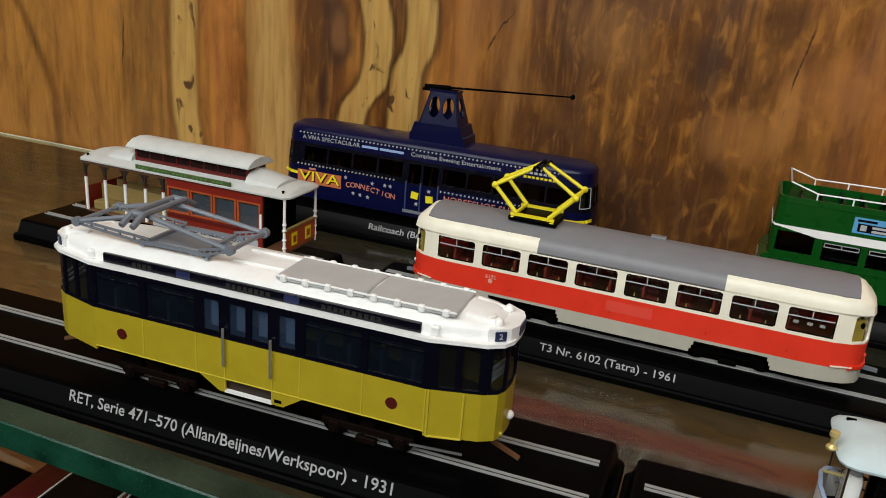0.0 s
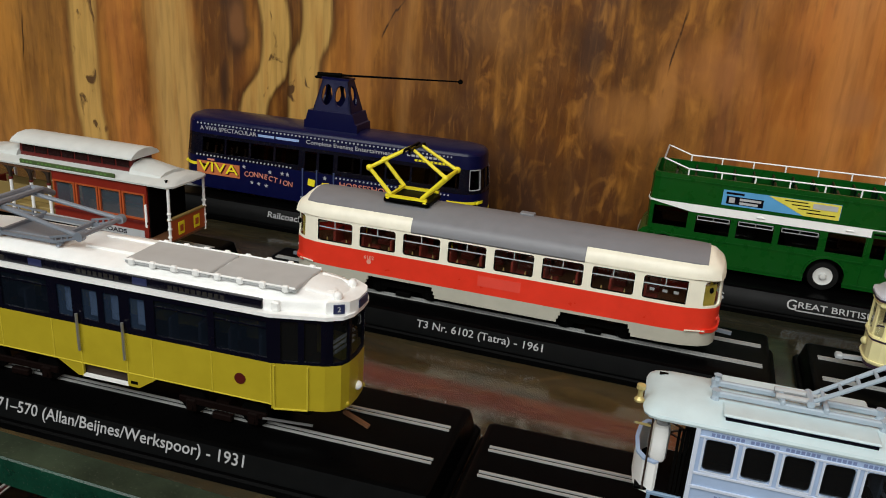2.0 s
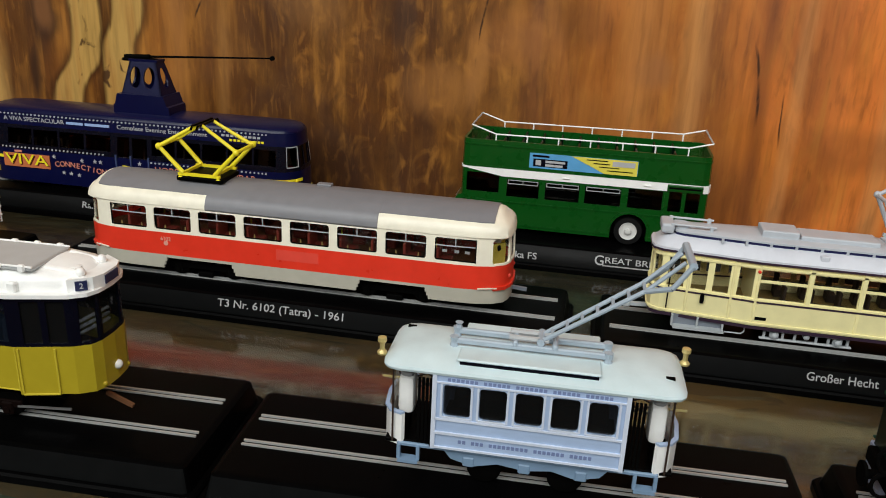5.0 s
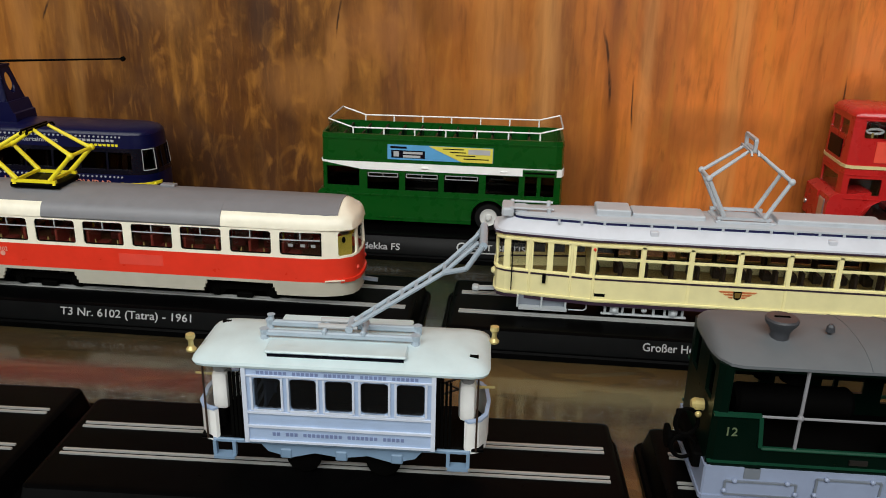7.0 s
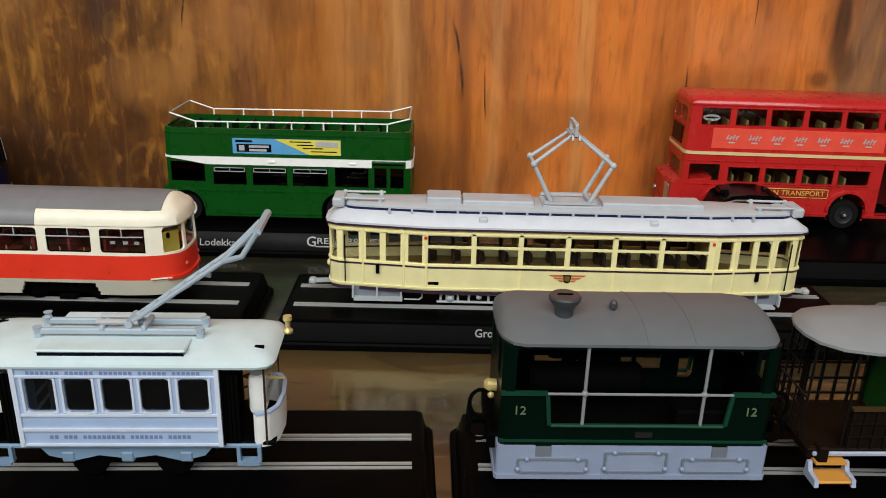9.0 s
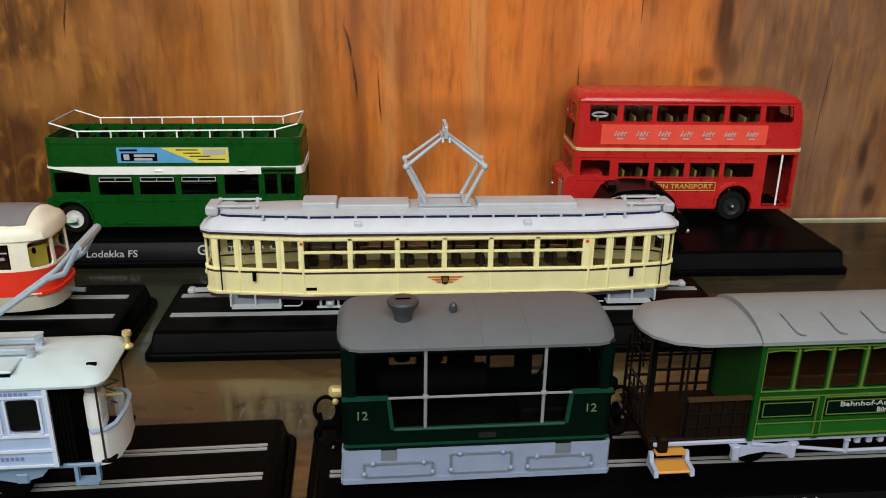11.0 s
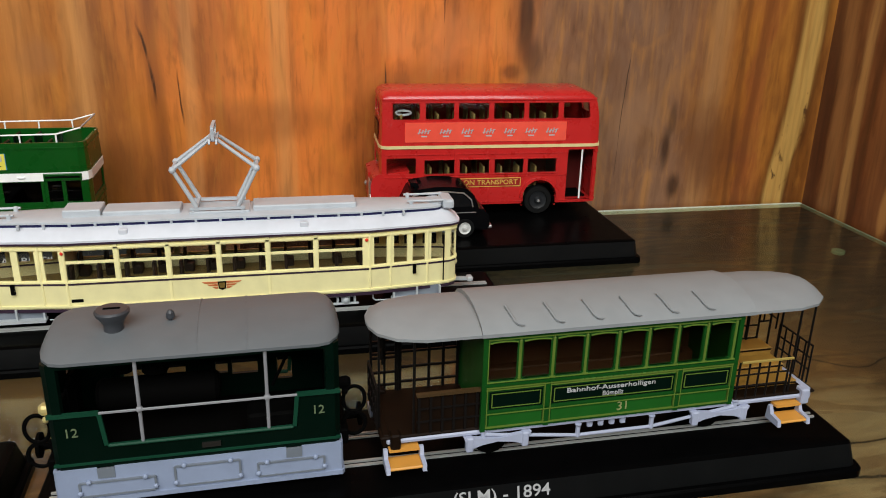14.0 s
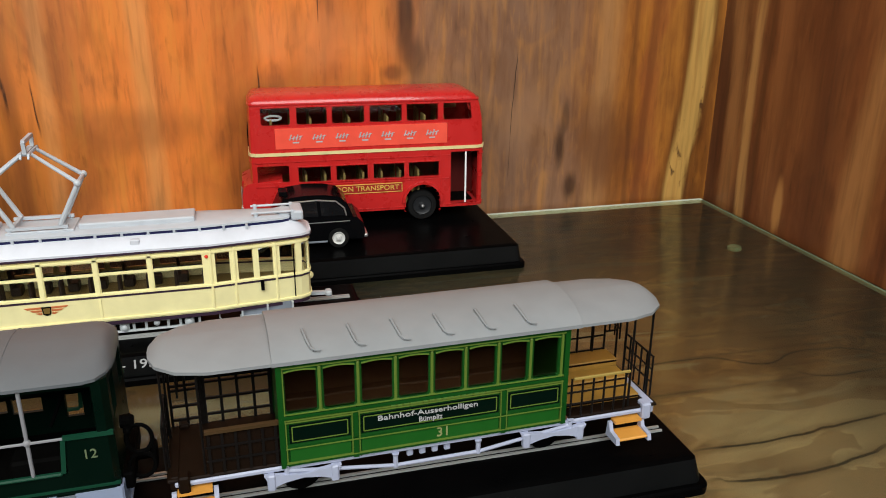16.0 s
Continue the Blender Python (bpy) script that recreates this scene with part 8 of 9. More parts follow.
def holed_plate(bm, outline, holes, at, thick):
    """A plate with openings: outline and holes are loops of (p, z); at(p, z, d) gives the place at the depth d."""
    flat = B()
    loops = []
    for pts in (outline, *holes):
        vs = [flat.verts.new((p, 0, z)) for p, z in pts]
        loops.append(pts)
        for i in range(len(vs)):
            flat.edges.new((vs[i], vs[(i + 1) % len(vs)]))
    bmesh.ops.triangle_fill(flat, use_beauty=True, edges=flat.edges[:], normal=(0, -1, 0))
    for d in (0.0, thick):
        for f in flat.faces:
            bm.faces.new([bm.verts.new(at(v.co.x, v.co.z, d)) for v in f.verts])
    for pts in loops:
        for (p, z), (q, r) in zip(pts, pts[1:] + pts[:1]):
            bm.faces.new([bm.verts.new(c) for c in (at(p, z, 0.0), at(q, r, 0.0), at(q, r, thick), at(p, z, thick))])
    flat.free()
    bmesh.ops.remove_doubles(bm, verts=bm.verts, dist=1e-6)


def oval(p, z, rp, rz, seg=18):
    return [(p + rp * math.cos(2 * math.pi * i / seg), z + rz * math.sin(2 * math.pi * i / seg)) for i in range(seg)]


def B_tower(x):
    """Four tapered plates that lean together: two oval openings in each side, one in each end."""
    bm = B()
    zb, zt = u(59.2), u(75.0)
    h, d0 = 0.0104, 0.0070

    def taper(z, k):
        return 1 - k * (z - zb) / (zt - zb)

    mid = zb + 0.0080
    for s in (-1, 1):
        side = [(-h, zb), (h, zb), (h * 0.64, zt), (-h * 0.64, zt)]
        holed_plate(bm, side, [oval(-0.0036, mid, 0.0029, 0.0050), oval(0.0036, mid, 0.0029, 0.0050)], lambda p, z, d, s=s: (x + p, s * (d0 * taper(z, 0.5) - d), z), 0.0009)
        end = [(-d0, zb), (d0, zb), (d0 * 0.5, zt), (-d0 * 0.5, zt)]
        holed_plate(bm, end, [oval(0.0, mid, 0.0026, 0.0048)], lambda p, z, d, s=s: (x + s * (h * taper(z, 0.36) - d), p, z), 0.0009)
    box(bm, x - 0.0074, x + 0.0074, -0.0037, 0.0037, zt - 0.0006, zt + 0.0005)
    return bm


def shell_end(plan, s):
    return shell(B(), plan, u(17.4), u(20.2), [h for h in end_holes(plan, [((s * 0.0795, -0.0117), (s * 0.0795, 0.0117))], 0, 0)] and side_holes(plan, 0.015, [(-0.0760, 0.0760)], u(17), u(21)) + end_holes(plan, [((-s * 0.0750, -0.0141), (-s * 0.0750, 0.0141))], u(17), u(21)), lambda z: -0.0003)


pink_print = mat("salmon_print", (0.62, 0.22, 0.15), 0.5, bump=0)
blue_print = mat("pale_blue_print", (0.30, 0.42, 0.70), 0.5, bump=0)
door_blue = mat("door_post_blue", (0.05, 0.07, 0.16), 0.35)
black_glass = glass_mat("near_black_glass", (0.10, 0.10, 0.12))
railcoach()


# ---- the two buses and the taxi ----
def road_wheel(parent, x, y, r, hub, out=-1, ground=0.0):
    wh = part("wheel", lathe(B(), (x, y, ground + r), [(r * 0.62, out * 0.0012), (r * 0.66, out * 0.0016), (r * 0.93, out * 0.0016), (r, out * 0.0008), (r, -out * 0.0020), (r * 0.9, -out * 0.0026)], 28, "y"), tyre, parent, "black rubber tyre", True)
    part("hub", lathe(B(), (x, y, ground + r), [(r * 0.62, out * 0.0008), (r * 0.60, out * 0.0017), (r * 0.42, out * 0.0012), (r * 0.24, out * 0.0013), (r * 0.18, out * 0.0024), (r * 0.06, out * 0.0026)], 24, "y"), hub, wh, smooth=True)
    return wh


def arch(bm, x, z, r, y, t=0.0007, depth=0.0009, seg=12):
    """A raised lip round a wheel opening."""
    for i in range(seg):
        a0, a1 = math.pi * i / seg, math.pi * (i + 1) / seg
        v = []
        for a in (a0, a1):
            for q in (r, r + t):
                for d in (y, y - depth):
                    v.append(bm.verts.new((x + q * math.cos(a), d, z + q * math.sin(a))))
        for f in ((0, 1, 5, 4), (2, 6, 7, 3), (1, 3, 7, 5), (0, 4, 6, 2)):
            bm.faces.new([v[j] for j in f])
        if i == 0:
            bm.faces.new([v[j] for j in (0, 2, 3, 1)])
        if i == seg - 1:
            bm.faces.new([v[j] for j in (4, 5, 7, 6)])
    bmesh.ops.remove_doubles(bm, verts=bm.verts, dist=1e-6)
    return bm


def wheel_cut(x, r, top, z0, n=6):
    """Stepped openings that follow a wheel arch."""
    out = []
    for i in range(n):
        a0, a1 = math.pi / 2 * i / n, math.pi / 2 * (i + 1) / n
        out.append((x - r * math.cos(a0), x + r * math.cos(a0), top + r * math.sin(a0), top + r * math.sin(a1)))
    out.append((x - r, x + r, z0 - 0.001, top))
    return out


G = 0.0105  # the bus bases' top


def v(mm, ground=G):
    return mm / 1000 - ground


def green_bus():
    t = thing("open_top_bus", pose(0.0922, -0.0335, G), "green open-top double-decker bus with white rails", "model bus")
    w, l = 0.0158, 0.0535
    plan = Plan([(0, w), (0.0500, w), (0.0526, 0.0146), (0.0535, 0.0120), (0.0535, 0)])
    wins = [(-0.0327, -0.0184), (-0.0157, -0.0008), (0.0016, 0.0170), (0.0200, 0.0345)]
    holes = side_holes(plan, w, wins[:3], v(28.0), v(35.9)) + side_holes(plan, w, wins[3:], v(28.0), v(36.6)) + side_holes(plan, w, [(-0.0512, -0.0362)], v(29.2), v(37.0)) + side_holes(plan, w, [(0.0370, 0.0424), (0.0440, 0.0498)], v(28.0), v(36.9))
    for x in (-0.0450, 0.0218):
        for a, b, z0, z1 in wheel_cut(x, 0.0078, v(17.6), v(13.4)):
            for k in (-1, 1):
                for s0, s1 in plan.spot((a, k * w), (b, k * w)):
                    holes.append((s0, s1, z0, z1))
    ends = end_holes(plan, [((s * l, -0.0105), (s * l, 0.0105)) for s in (-1, 1)], v(28.0), v(36.0))
    part("lower_deck", shell(B(), plan, v(13.6), v(37.0), holes + ends, thick=0.0009), green, t, "green lower deck")
    glazed = [h for h in holes if h[2] > v(25)] + ends
    windows(t, plan, glazed, black_glass)
    for a, b in wins[:3]:
        for k in (-1, 1):
            f = part("sliding_light", box(B(), a + 0.0006, b - 0.0006, k * w - 0.0002, k * w + 0.0002, v(33.8), v(34.05)), mid_grey, t)
            for x in (a + 0.0006, (a + b) / 2, b - 0.0006):
                part("glazing_bar", box(B(), x - 0.00015, x + 0.00015, k * w - 0.0002, k * w + 0.0002, v(33.8), v(35.6)), mid_grey, f)
            part("glazing_bar", box(B(), a + 0.0006, b - 0.0006, k * w - 0.0002, k * w + 0.0002, v(35.4), v(35.65)), mid_grey, f)
    cab_light = side_holes(plan, w, [(-0.0512, -0.0385)], v(37.0), v(37.9))
    part("cab_head", shell(B(), plan, v(37.0), v(40.4), cab_light, thick=0.0009), green, t)
    windows(t, plan, cab_light, black_glass)
    gap = [(s0, s1, v(36), v(41)) for k in (-1, 1) for s0, s1 in plan.spot((-0.0349, k * w), (-l, 0.0))]
    part("white_band", shell(B(), plan, v(37.0), v(40.4), gap, lambda z: -0.0004, thick=0.0004), white, t, "white waist band tapering to the front")
    for k in (-1, 1):
        y0, y1 = sorted((k * w, k * (w + 0.0004)))
        part("band_taper", prism(B(), [(-0.0349, v(37.0)), (-0.0349, v(40.4)), (-0.0500, v(40.4)), (-0.0500, v(39.5))], "y", y0, y1), white, t)
    part("front_band", half_shell(plan, -1, 0.0500, v(39.6), v(40.4), -0.0004, 0.0004), white, t)
    part("door_header", box(B(), 0.0358, 0.0506, -w - 0.0007, -w + 0.0002, v(36.9), v(40.2), 0.0005, 2), green, t, "green door header")
    # raised dark bar stands in for the shaded gap in the header
    part("header_shadow_gap", box(B(), 0.0366, 0.0498, -w - 0.0008, -w - 0.0004, v(38.2), v(39.0)), dark_in, t)
    part("upper_deck", shell(B(), plan, v(40.4), v(52.6), (), lambda z: (z - v(40.4)) * 0.03, thick=0.0011), green, t, "green upper deck parapet")
    for z, d in ((50.4, 0.0), (40.9, -0.0001), (25.4, -0.0003), (15.2, -0.0003)):
        part("moulding", shell(B(), plan, v(z) - 0.0003, v(z) + 0.0003, side_holes(plan, w, [(0.0138, 0.0292), (-0.0436, -0.0284)], v(14), v(16)), lambda q, d=d: d if d else 0.0), green, t)
    part("upper_floor", deck(B(), plan, v(41.0), v(42.0), 0.0015), dark_green, t)
    seats(t, [-0.042 + 0.0082 * i for i in range(11)], (-0.0080, 0.0080), v(42.0), dark_green, 0.0095, 0.005, 0.0100)
    part("lower_floor", deck(B(), plan, v(17.4), v(18.2), 0.0048), dark_in, t)
    # rails
    for k in (-1, 1):
        y = k * (w - 0.0010)
        pts = [(-0.0495, 58.7), (-0.0388, 55.2), (0.0425, 55.9), (0.0520, 58.4)]
        bm = B()
        for a, b in zip(pts, pts[1:]):
            rod(bm, (a[0], y, v(a[1])), (b[0], y, v(b[1])), 0.00033, None, 8)
        rl = part("hand_rail", bm, white, t, "white tubular hand rail", True)
        for i in range(7):
            x = -0.0388 + 0.01355 * i
            part("rail_post", rod(B(), (x, y, v(52.0)), (x, y, v(55.3 + 0.1 * i)), 0.00035, None, 6), white, rl)
        part("screen", prism(B(), [(-0.0495, v(52.6)), (-0.0388, v(52.6)), (-0.0388, v(55.0)), (-0.0495, v(58.4))], "y", y - 0.0002, y + 0.0002), window_glass, t, "clear wind screen")
        part("screen", prism(B(), [(0.0520, v(52.6)), (0.0425, v(52.6)), (0.0425, v(55.6)), (0.0520, v(58.2))], "y", y - 0.0002, y + 0.0002), window_glass, t, "clear wind screen")
    for x, z in ((-0.0495, 58.7), (0.0520, 58.4)):
        part("end_rail", rod(B(), (x, -w + 0.001, v(z)), (x, w - 0.001, v(z)), 0.0004, None, 8), mid_grey, t, smooth=True)
    part("front_screen", box(B(), -0.0497, -0.0493, -w + 0.001, w - 0.001, v(52.6), v(58.4)), window_glass, t, "clear front wind screen")
    # bonnet, doors and adverts
    part("bonnet", prism(B(), [(-0.0565, v(14.5)), (-0.0565, v(24.0)), (-0.0545, v(26.5)), (-0.0520, v(27.5)), (-0.0520, v(14.5))], "y", -0.0150, 0.0150), green, t, smooth=True)
    part("radiator", box(B(), -0.0571, -0.0563, -0.0060, 0.0060, v(15.5), v(24.0), 0.0004, 1), silver, t)
    ad = part("advert", box(B(), -0.0235, 0.0228, -w - 0.0002, -w + 0.0008, v(42.0), v(48.6)), sky_blue, t, "blue and yellow printed advert")
    part("advert_field", prism(B(), [(-0.0055, v(48.55)), (0.0226, v(48.55)), (0.0226, v(42.05)), (0.0090, v(42.05))], "y", -w - 0.0003, -w - 0.0001), ad_yellow, ad)
    part("advert_panel", box(B(), -0.0218, -0.0070, -w - 0.0003, -w - 0.0001, v(42.8), v(46.2)), navy, ad)
    part("printed_mark", box(B(), -0.0208, -0.0184, -w - 0.0004, -w - 0.0002, v(43.3), v(45.7), 0.0001, 1), lettering, ad)
    for x0, x1, z in ((-0.0165, -0.0080, 45.2), (-0.0165, -0.0090, 43.6)):
        part("printed_bar", box(B(), x0, x1, -w - 0.0004, -w - 0.0002, v(z) - 0.0005, v(z) + 0.0005), lettering, ad)
    part("printed_bar", box(B(), -0.0222, -0.0150, -w - 0.0003, -w - 0.0001, v(47.0), v(47.9)), navy, ad)
    part("printed_bar", box(B(), 0.0120, 0.0215, -w - 0.0004, -w - 0.0002, v(45.6), v(47.8)), lettering, ad)
    for i, (x0, x1) in enumerate(((0.0010, 0.0100), (0.0040, 0.0110), (0.0065, 0.0150), (0.0100, 0.0210))):
        part("printed_bar", box(B(), x0, x1, -w - 0.0004, -w - 0.0002, v(47.4 - 1.35 * i), v(47.8 - 1.35 * i)), dark_in, ad)
    for x in (-0.0070, 0.0276):
        part("roof_lamp", box(B(), x - 0.0016, x + 0.0016, -w - 0.0010, -w - 0.0002, v(38.2), v(39.0), 0.0003, 1), white, t)
    dr = part("door_frame", box(B(), 0.0351, 0.0357, -w - 0.0003, -w + 0.0003, v(16.0), v(36.9)), green, t)
    part("door_frame_bar", box(B(), 0.0428, 0.0436, -w - 0.0003, -w + 0.0003, v(16.0), v(36.9)), green, dr)
    for x in (-0.0450, 0.0218):
        for k in (-1, 1):
            part("wheel_arch", arch(B(), x, v(17.6), 0.0078, k * w if k < 0 else k * w + 0.0007), green, t)
            road_wheel(t, x, k * (w - 0.0026), 0.0064, hub_white, k)
    part("chassis", box(B(), -0.0500, 0.0500, -0.0110, 0.0110, v(14.0), v(17.4)), dark_in, t)


def red_bus():
    t = thing("double_decker_bus", pose(0.3195, -0.0205, 0.0100, 0, 0, -2.0), "glossy red double-decker bus with an advert along its side", "model bus")
    g = 0.0100
    z = lambda mm: v(mm, g)  # noqa: E731
    w, l = 0.0160, 0.0542
    plan = Plan([(0, w), (0.0500, w), (0.0530, 0.0148), (0.0542, 0.0115), (0.0542, 0)])
    up = [(-0.0462, -0.0335), (-0.0307, -0.0176), (-0.0154, -0.0012), (0.0012, 0.0156), (0.0178, 0.0322), (0.0346, 0.0480)]
    lo = [(-0.0310, -0.0167), (-0.0143, 0.0), (0.0024, 0.0167), (0.0185, 0.0325)]
    top = side_holes(plan, w, up, z(56.8), z(64.2))
    low = side_holes(plan, w, lo, z(31.2), z(38.0)) + side_holes(plan, w, [(-0.0500, -0.0350)], z(31.5), z(39.0))
    plat = side_holes(plan, w, [(0.0380, 0.0515)], z(17.4), z(42.0), (-1,))
    wheels = []
    for x in (-0.0330, 0.0248):
        for a, b, z0, z1 in wheel_cut(x, 0.0084, z(19.2), z(15.8)):
            for k in (-1, 1):
                for s0, s1 in plan.spot((a, k * w), (b, k * w)):
                    wheels.append((s0, s1, z0, z1))
    e_up = end_holes(plan, [((s * l, -0.0108), (s * l, -0.0006)) for s in (-1, 1)] + [((s * l, 0.0108), (s * l, 0.0006)) for s in (-1, 1)], z(56.8), z(63.2))
    e_lo = end_holes(plan, [((-l, -0.0105), (-l, 0.0105))], z(31.5), z(39.0))
    lean = lambda q: max(0.0, (q - z(44.0)) * 0.045)  # noqa: E731
    part("lower_deck", shell(B(), plan, z(16.0), z(43.4), low + plat + wheels + e_lo, thick=0.0010, fillet=0.0007), bus_red, t, "glossy red lower deck", smooth=True)
    part("upper_deck", shell(B(), plan, z(44.8), z(66.0), top + e_up, lean, thick=0.0010, fillet=0.0010), bus_red, t, "glossy red upper deck", smooth=True)
    part("cream_band", shell(B(), plan, z(43.4), z(44.8), (), lambda q: -0.0004, thick=0.0011), cream_line, t, "cream band between the decks")
    windows(t, plan, top + e_up, window_glass, lean)
    windows(t, plan, low + e_lo, window_glass)
    for spans, za, zb, ins in ((up, 56.8, 64.2, 0.0009), (lo, 31.2, 38.0, 0.0)):
        for a, b in spans:
            for q0, q1, r0, r1 in ((a - 0.0004, b + 0.0004, za - 0.5, za), (a - 0.0004, b + 0.0004, zb, zb + 0.4)):
                part("window_lip", box(B(), q0, q1, -w + ins - 0.0005, -w + ins + 0.0004, z(r0), z(r1)), bus_red, t)
    kf = 1 - lean(z(66.0)) / w
    part("roof", roof(B(), plan, [(0.0010, kf, z(66.0)), (0.0012, kf * 0.985, z(66.8)), (0.0022, kf * 0.93, z(68.0)), (0.0042, kf * 0.74, z(69.1)), (0.0080, kf * 0.40, z(69.7)), (0.0120, 0.02, z(69.9))]), bus_red, t, "red domed roof", smooth=True)
    part("cantrail", shell(B(), plan, z(65.4), z(65.9), (), lambda q: lean(q) - 0.0005), bus_red, t)
    for zz in (40.6, 29.8, 17.2):
        part("moulding", shell(B(), plan, z(zz) - 0.0002, z(zz) + 0.0002, plat + side_holes(plan, w, [(0.0170, 0.0346), (-0.0418, -0.0242)], z(16), z(18)), lambda q: -0.0003), bus_red, t)
    for x in (-0.0345, -0.0166, 0.0, 0.0166, 0.0335):
        part("panel_strip", box(B(), x - 0.0003, x + 0.0003, -w - 0.0002, -w + 0.0006, z(17.5), z(43.0)) if x not in (-0.0345,) else box(B(), x - 0.0003, x + 0.0003, -w - 0.0002, -w + 0.0006, z(30.0), z(43.0)), bus_red, t)
    part("name_plate", box(B(), -0.0235, 0.0150, -w - 0.0003, -w + 0.0004, z(25.0), z(28.6)), ad_dark, t, "dark red name plate with gold edge")
    letters("lettering", "LONDON TRANSPORT", 0.0032, on_front(-0.0043, -w - 0.0004, z(26.8)), gold, t, "gold lettering", width=0.0360)
    for q0, q1, r0, r1 in ((-0.0237, 0.0152, 28.6, 28.9), (-0.0237, 0.0152, 24.7, 25.0), (0.0150, 0.0153, 24.7, 28.9)):
        part("plate_edge", box(B(), q0, q1, -w - 0.0004, -w + 0.0003, z(r0), z(r1)), gold, t)
    ad = part("advert", box(B(), -0.0402, 0.0362, -w - 0.0001, -w + 0.0012, z(46.4), z(55.4)), ad_red, t, "orange-red advert panel with white marks")
    for i in range(7):
        x = -0.0314 + 0.0101 * i
        mk = B()
        for k in range(4):
            rod(mk, (x - 0.0026 + 0.0014 * k, -w - 0.0002, z(50.2)), (x - 0.0018 + 0.0014 * k, -w - 0.0002, z(52.6 - 0.5 * (k % 2))), 0.00028, None, 5)
        bar(mk, (x - 0.0030, -w - 0.0002, z(50.6)), (x + 0.0030, -w - 0.0002, z(52.0)), 0.0004, 0.0002)
        part("advert_mark", mk, lettering, ad, "white scribbled mark")
        part("printed_bar", box(B(), x - 0.0014, x + 0.0014, -w - 0.0002, -w + 0.0001, z(48.8), z(49.4)), lettering, ad)
    part("deck_floor", deck(B(), plan, z(43.2), z(44.4), 0.0012), maroon, t)
    part("lower_floor", deck(B(), plan, z(17.0), z(18.0), 0.0045), dark_in, t)
    part("platform_floor", box(B(), 0.0385, 0.0520, -w + 0.0006, 0.0150, z(16.6), z(17.4)), bus_red, t)
    seats(t, [-0.040 + 0.0085 * i for i in range(10)], (-0.0085, 0.0085), z(44.4), tan, 0.0090, 0.0040, 0.0143)
    seats(t, [-0.026 + 0.0085 * i for i in range(7)], (-0.0085, 0.0085), z(18.0), tan, 0.0090, 0.0040, 0.0157)
    part("paper_slip", ring_tube(B(), (-0.0405, -0.0118, z(59.2)), 0.0034, 0.0010, 0.0006), mid_grey, t, "flat pale grey loop behind the window", True)
    part("platform_bulkhead", box(B(), 0.0368, 0.0376, -0.0140, 0.0140, z(18.0), z(43.0)), maroon, t)
    part("stair_panel", box(B(), 0.0385, 0.0530, 0.0020, 0.0028, z(18.0), z(43.0)), maroon, t)
    part("platform_pole", rod(B(), (0.0452, -w + 0.0006, z(17.6)), (0.0452, -w + 0.0006, z(42.4)), 0.00045, None, 8), white, t, "white platform pole", True)
    part("bonnet", prism(B(), [(-0.0600, z(15.0)), (-0.0600, z(26.0)), (-0.0588, z(29.5)), (-0.0560, z(31.2)), (-0.0380, z(33.0)), (-0.0380, z(15.0))], "y", -0.0155, -0.0015), bus_red, t, smooth=True)
    part("cab_front", prism(B(), [(-0.0600, z(15.0)), (-0.0600, z(29.0)), (-0.0540, z(31.0)), (-0.0540, z(15.0))], "y", -0.0015, 0.0155), bus_red, t, smooth=True)
    part("radiator_grille", box(B(), -0.0606, -0.0598, -0.0125, -0.0050, z(16.0), z(28.0), 0.0006, 1), silver, t)
    part("front_blind", box(B(), -0.0546, -0.0540, -0.0080, 0.0080, z(46.5), z(54.5)), black_gloss, t, "black destination blind")
    for y in (-0.0145, 0.0145):
        part("headlight", ball(B(), (-0.0600, y * 0.9, z(20.0)), 0.0013, 10), silver, t, smooth=True)
    for x in (-0.0330, 0.0248):
        for k in (-1, 1):
            part("wheel_arch", arch(B(), x, z(19.2), 0.0084, k * w if k < 0 else k * w + 0.0007, 0.0012, 0.0012), bus_red, t)
            road_wheel(t, x, k * (w - 0.0026), 0.0070, tyre_hub, k)
    for x in (-0.0330, 0.0248):
        part("hub_cap", ball(B(), (x, -w - 0.0002, 0.0070), 0.0008, 8), silver, t)
    part("chassis", box(B(), -0.0500, 0.0500, -0.0110, 0.0110, z(14.2), z(17.0)), dark_in, t)
    draw_in(t, -0.0450, 0.72)
    # the tail of the upper deck curves forward
    for ob in t.children:
        for p in ob.data.vertices:
            if p.co.x > 0.036 and p.co.z > z(56.0):
                f = min(1.0, (p.co.x - 0.036) / 0.014)
                p.co.x -= 0.0036 * f * ((p.co.z - z(56.0)) / 0.0126) ** 2.4


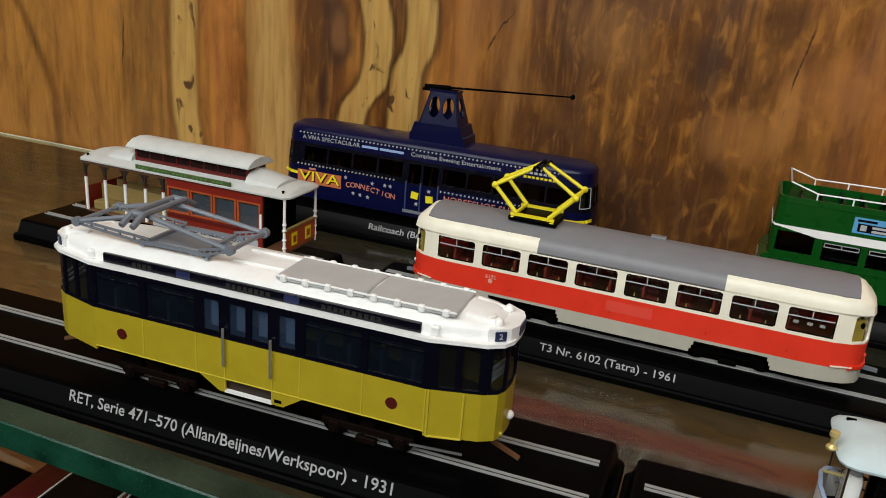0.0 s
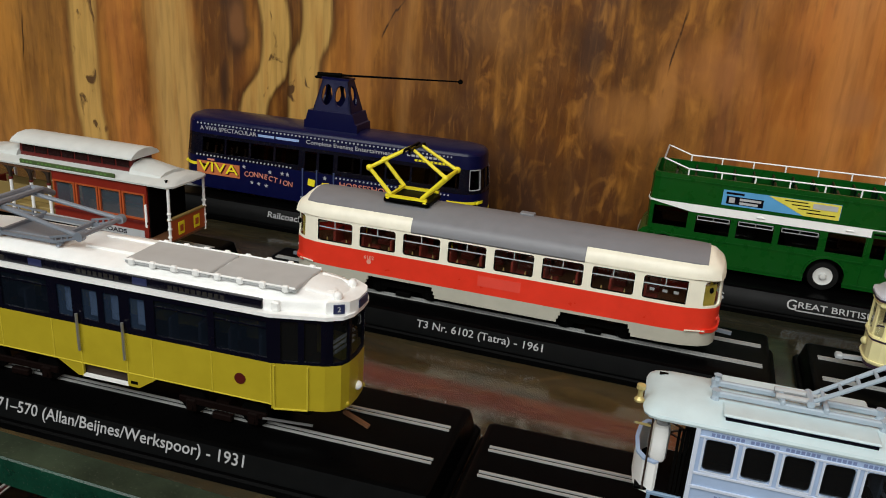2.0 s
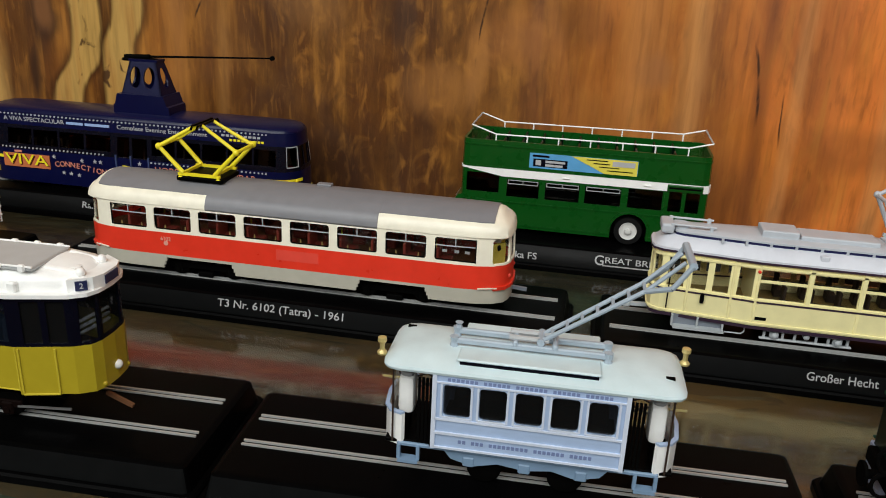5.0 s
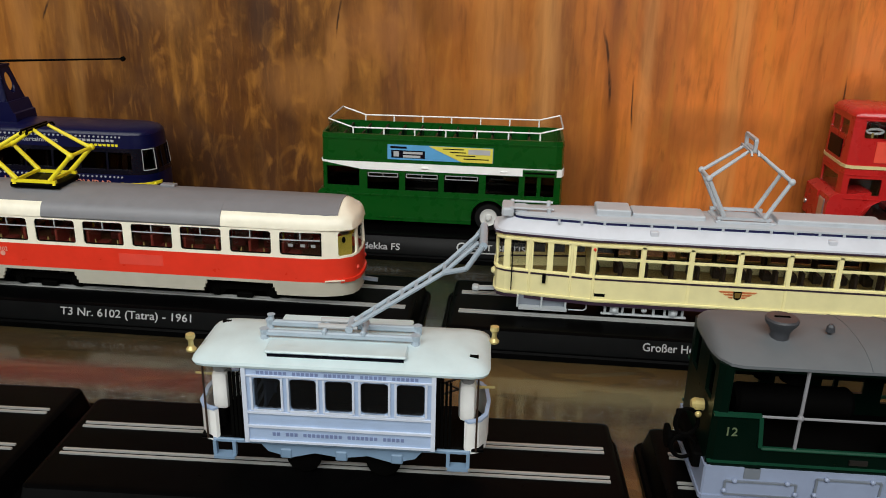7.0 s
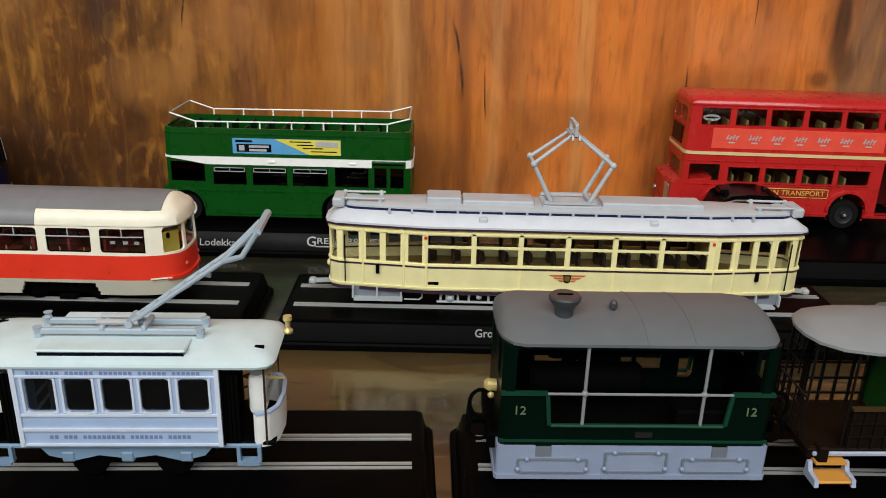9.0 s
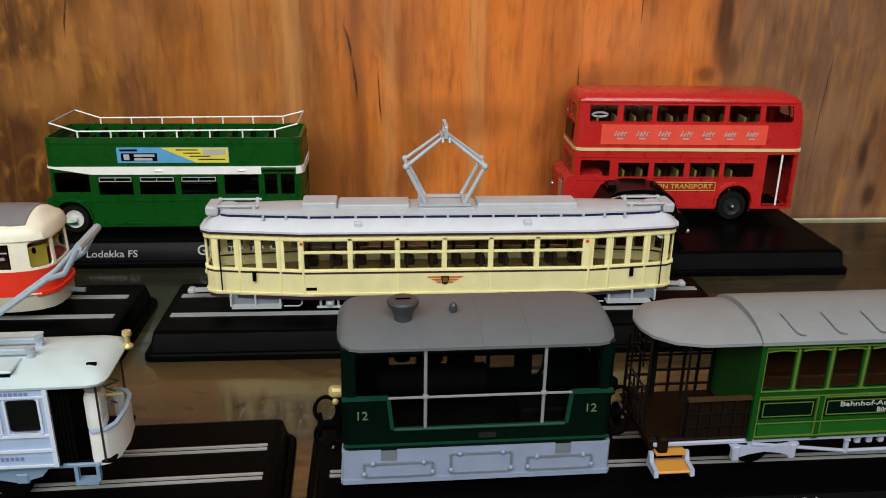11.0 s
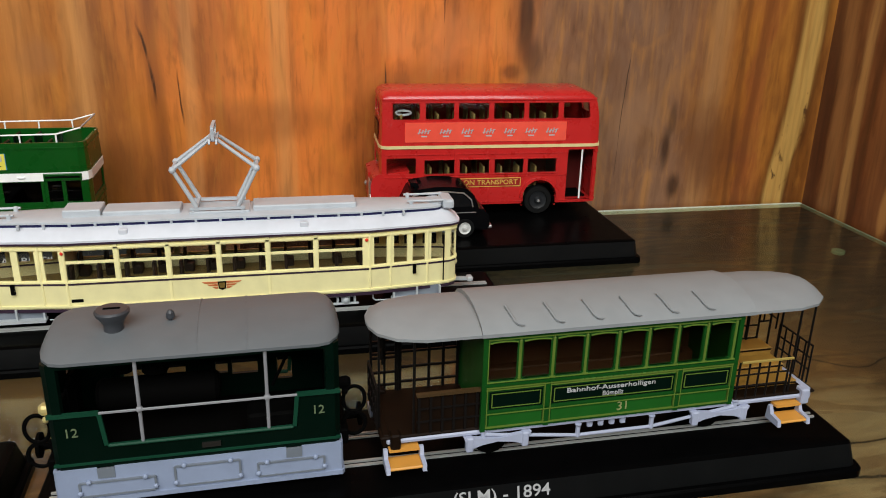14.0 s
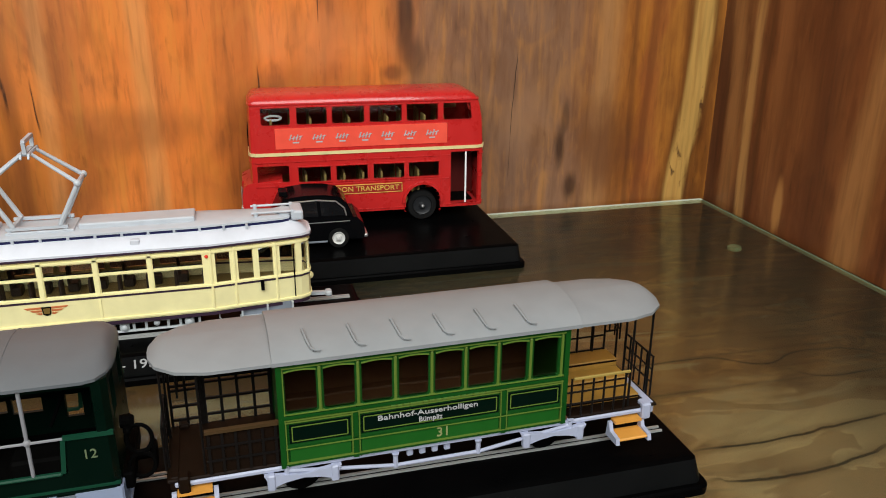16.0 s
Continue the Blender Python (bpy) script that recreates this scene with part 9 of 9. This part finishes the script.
def taxi():
    t = thing("taxi", pose(0.2846, -0.0540, 0.0100, 0, 0, -2.0) @ Matrix.Scale(0.92, 4), "black london taxi with chrome window line, on a base", "model car")
    w = 0.0112
    low = [(-0.0290, 0.0036), (-0.0300, 0.0060), (-0.0292, 0.0098), (-0.0262, 0.0122), (-0.0120, 0.0138), (0.0200, 0.0146), (0.0270, 0.0138), (0.0298, 0.0108), (0.0304, 0.0060), (0.0294, 0.0036)]
    b = part("body", bevelled(prism(B(), low, "y", -w, w), 0.0016), black_gloss, t, "glossy black body", smooth=True)
    cab = [(-0.0118, 0.0132), (-0.0078, 0.0216), (-0.0040, 0.0240), (0.0040, 0.0250), (0.0130, 0.0248), (0.0190, 0.0236), (0.0226, 0.0204), (0.0252, 0.0136)]
    part("cabin", bevelled(prism(B(), cab, "y", -w * 0.90, w * 0.90), 0.0018), black_gloss, t, "glossy black cabin", smooth=True)
    for k in (-1, 1):
        y = k * w * 0.90
        for pts in ([(-0.0096, 0.0148), (-0.0068, 0.0202), (-0.0016, 0.0214), (-0.0010, 0.0148)], [(0.0004, 0.0149), (0.0002, 0.0217), (0.0088, 0.0218), (0.0094, 0.0150)], [(0.0108, 0.0150), (0.0102, 0.0218), (0.0170, 0.0210), (0.0204, 0.0180), (0.0212, 0.0150)]):
            part("window_pane", prism(B(), pts, "y", min(y, y + k * 0.0002), max(y, y + k * 0.0002)), taxi_glass, t)
        line = [(-0.0100, 0.0146), (-0.0070, 0.0208), (-0.0018, 0.0222), (0.0090, 0.0226), (0.0174, 0.0217), (0.0211, 0.0184), (0.0220, 0.0148)]
        bm = B()
        for p, q in zip(line, line[1:]):
            rod(bm, (p[0], y + k * 0.0003, p[1]), (q[0], y + k * 0.0003, q[1]), 0.00034, None, 5)
        part("chrome_line", bm, silver, t, "thin chrome window line")
        part("waist_line", rod(B(), (-0.0260, k * w, 0.0118), (0.0235, k * w, 0.0124), 0.0002, None, 5), silver, t)
        part("running_board", box(B(), -0.0130, 0.0130, min(k * w * 0.9, k * w * 1.06), max(k * w * 0.9, k * w * 1.06), 0.0028, 0.0036, 0.0002, 1), slate, t)
        for x in (-0.0180, 0.0180):
            part("fender", bevelled(prism(B(), [(x + 0.0072 * math.cos(radians(a)), 0.0045 + 0.0072 * math.sin(radians(a))) for a in range(0, 181, 20)], "y", min(k * w * 0.8, k * w * 1.08), max(k * w * 0.8, k * w * 1.08)), 0.0006), black_gloss, t, smooth=True)
            road_wheel(t, x, k * w * 0.98, 0.0048, hub_white, k)
    for s in (-1, 1):
        part("bumper", box(B(), min(s * 0.0296, s * 0.0316), max(s * 0.0296, s * 0.0316), -w, w, 0.0040, 0.0058, 0.0006), silver, t, "chrome bumper")
        for y in (-0.0088, 0.0088):
            part("lamp", ball(B(), (s * 0.0290, y, 0.0092), 0.0010, 10), silver, t, smooth=True)
    part("taxi_sign", box(B(), -0.0075, -0.0035, -0.0040, 0.0040, 0.0232, 0.0254, 0.0004, 1), black_gloss, t)


def bevelled(bm, r, seg=2):
    bmesh.ops.bevel(bm, geom=[e for e in bm.edges if len(e.link_faces) == 2 and e.calc_face_angle() > radians(50)], offset=r, segments=seg, affect="EDGES", profile=0.5, clamp_overlap=True)
    return bm


sky_blue = mat("advert_blue", (0.10, 0.34, 0.62), 0.4)
ad_yellow = mat("advert_yellow", (0.72, 0.62, 0.08), 0.4)
hub_white = mat("pale_hub", (0.62, 0.62, 0.60), 0.35)
tyre_hub = mat("dark_wheel_hub", (0.015, 0.016, 0.018), 0.35)
cream_line = mat("cream_line", (0.70, 0.58, 0.28), 0.4)
ad_dark = mat("dark_red_plate", (0.30, 0.014, 0.012), 0.35)
taxi_glass = mat("taxi_window", (0.006, 0.006, 0.007), 0.06, coat=0.5)
green_bus()
red_bus()
taxi()


# ---- the red model on the board below, seen past the shelf's front edge ----
def lower_bus():
    t = thing("red_model_bus", pose(-0.1440, -0.2290, -0.0762, 0, 0, 4), "red model bus with black roof panels on lower board", "model bus")
    w, l = 0.0150, 0.0450
    plan = Plan([(0, w), (l - 0.003, w), (l, w - 0.003), (l, 0)])
    side = side_holes(plan, w, [(-0.040 + 0.0165 * i, -0.0255 + 0.0165 * i) for i in range(5)], 0.0170, 0.0240)
    ends = end_holes(plan, [((s * l, -0.0100), (s * l, -0.0005)) for s in (-1, 1)] + [((s * l, 0.0100), (s * l, 0.0005)) for s in (-1, 1)], 0.0175, 0.0240)
    part("body", shell(B(), plan, 0.005, 0.0260, side + ends, fillet=0.0010), shaded_red, t, "red body", smooth=True)
    windows(t, plan, side + ends, dark_glass)
    part("floor", deck(B(), plan, 0.0050, 0.0060, 0.0010), dark_in, t)
    part("roof", roof(B(), plan, [(0.0, 1.0, 0.0260), (0.0002, 0.98, 0.0275), (0.0020, 0.86, 0.0292), (0.0040, 0.40, 0.0300), (0.0050, 0.02, 0.0302)]), shaded_red, t, smooth=True)
    for i in range(3):
        x = -0.030 + 0.026 * i
        p = part("roof_panel", box(B(), x, x + 0.0235, -0.0120, 0.0120, 0.0285, 0.0307, 0.0004, 1), black_gloss, t, "glossy black roof panel")
        for y in (-0.0120, 0.0120):
            part("panel_lining", box(B(), x, x + 0.0235, y - 0.0002, y + 0.0002, 0.0298, 0.0309), white, p)
        for q in (x, x + 0.0235):
            part("panel_lining", box(B(), q - 0.0002, q + 0.0002, -0.0120, 0.0120, 0.0298, 0.0309), white, p)
    for x in (-0.028, 0.028):
        for y in (-w, w):
            part("wheel", lathe(B(), (x, y - 0.0020, 0.0052), [(0.0052, 0.0), (0.0052, 0.0040), (0.0034, 0.0042)], 20, "y"), tyre, t, smooth=True)


# black slab added to put shade over the front of the lower board
lower_shade_slab = base(-0.2800, -0.2500, 0.0, 0.560, 0.099, 0.0038, "low black slab added as shade on the lower board")
lower_shade_slab.location.z = -0.080
lower_bus()
# a small clear stud under the shelf's corner
stud = part("shelf_stud", lathe(B(), (0.5000, -0.0560, -0.0115), [(0.0028, 0.0), (0.0034, 0.0003), (0.0034, 0.0017), (0.0030, 0.0020)], 18), side_edge, smooth=True)
tagged(stud, "small pale stud under the glass shelf by the side wall", "shelf support")
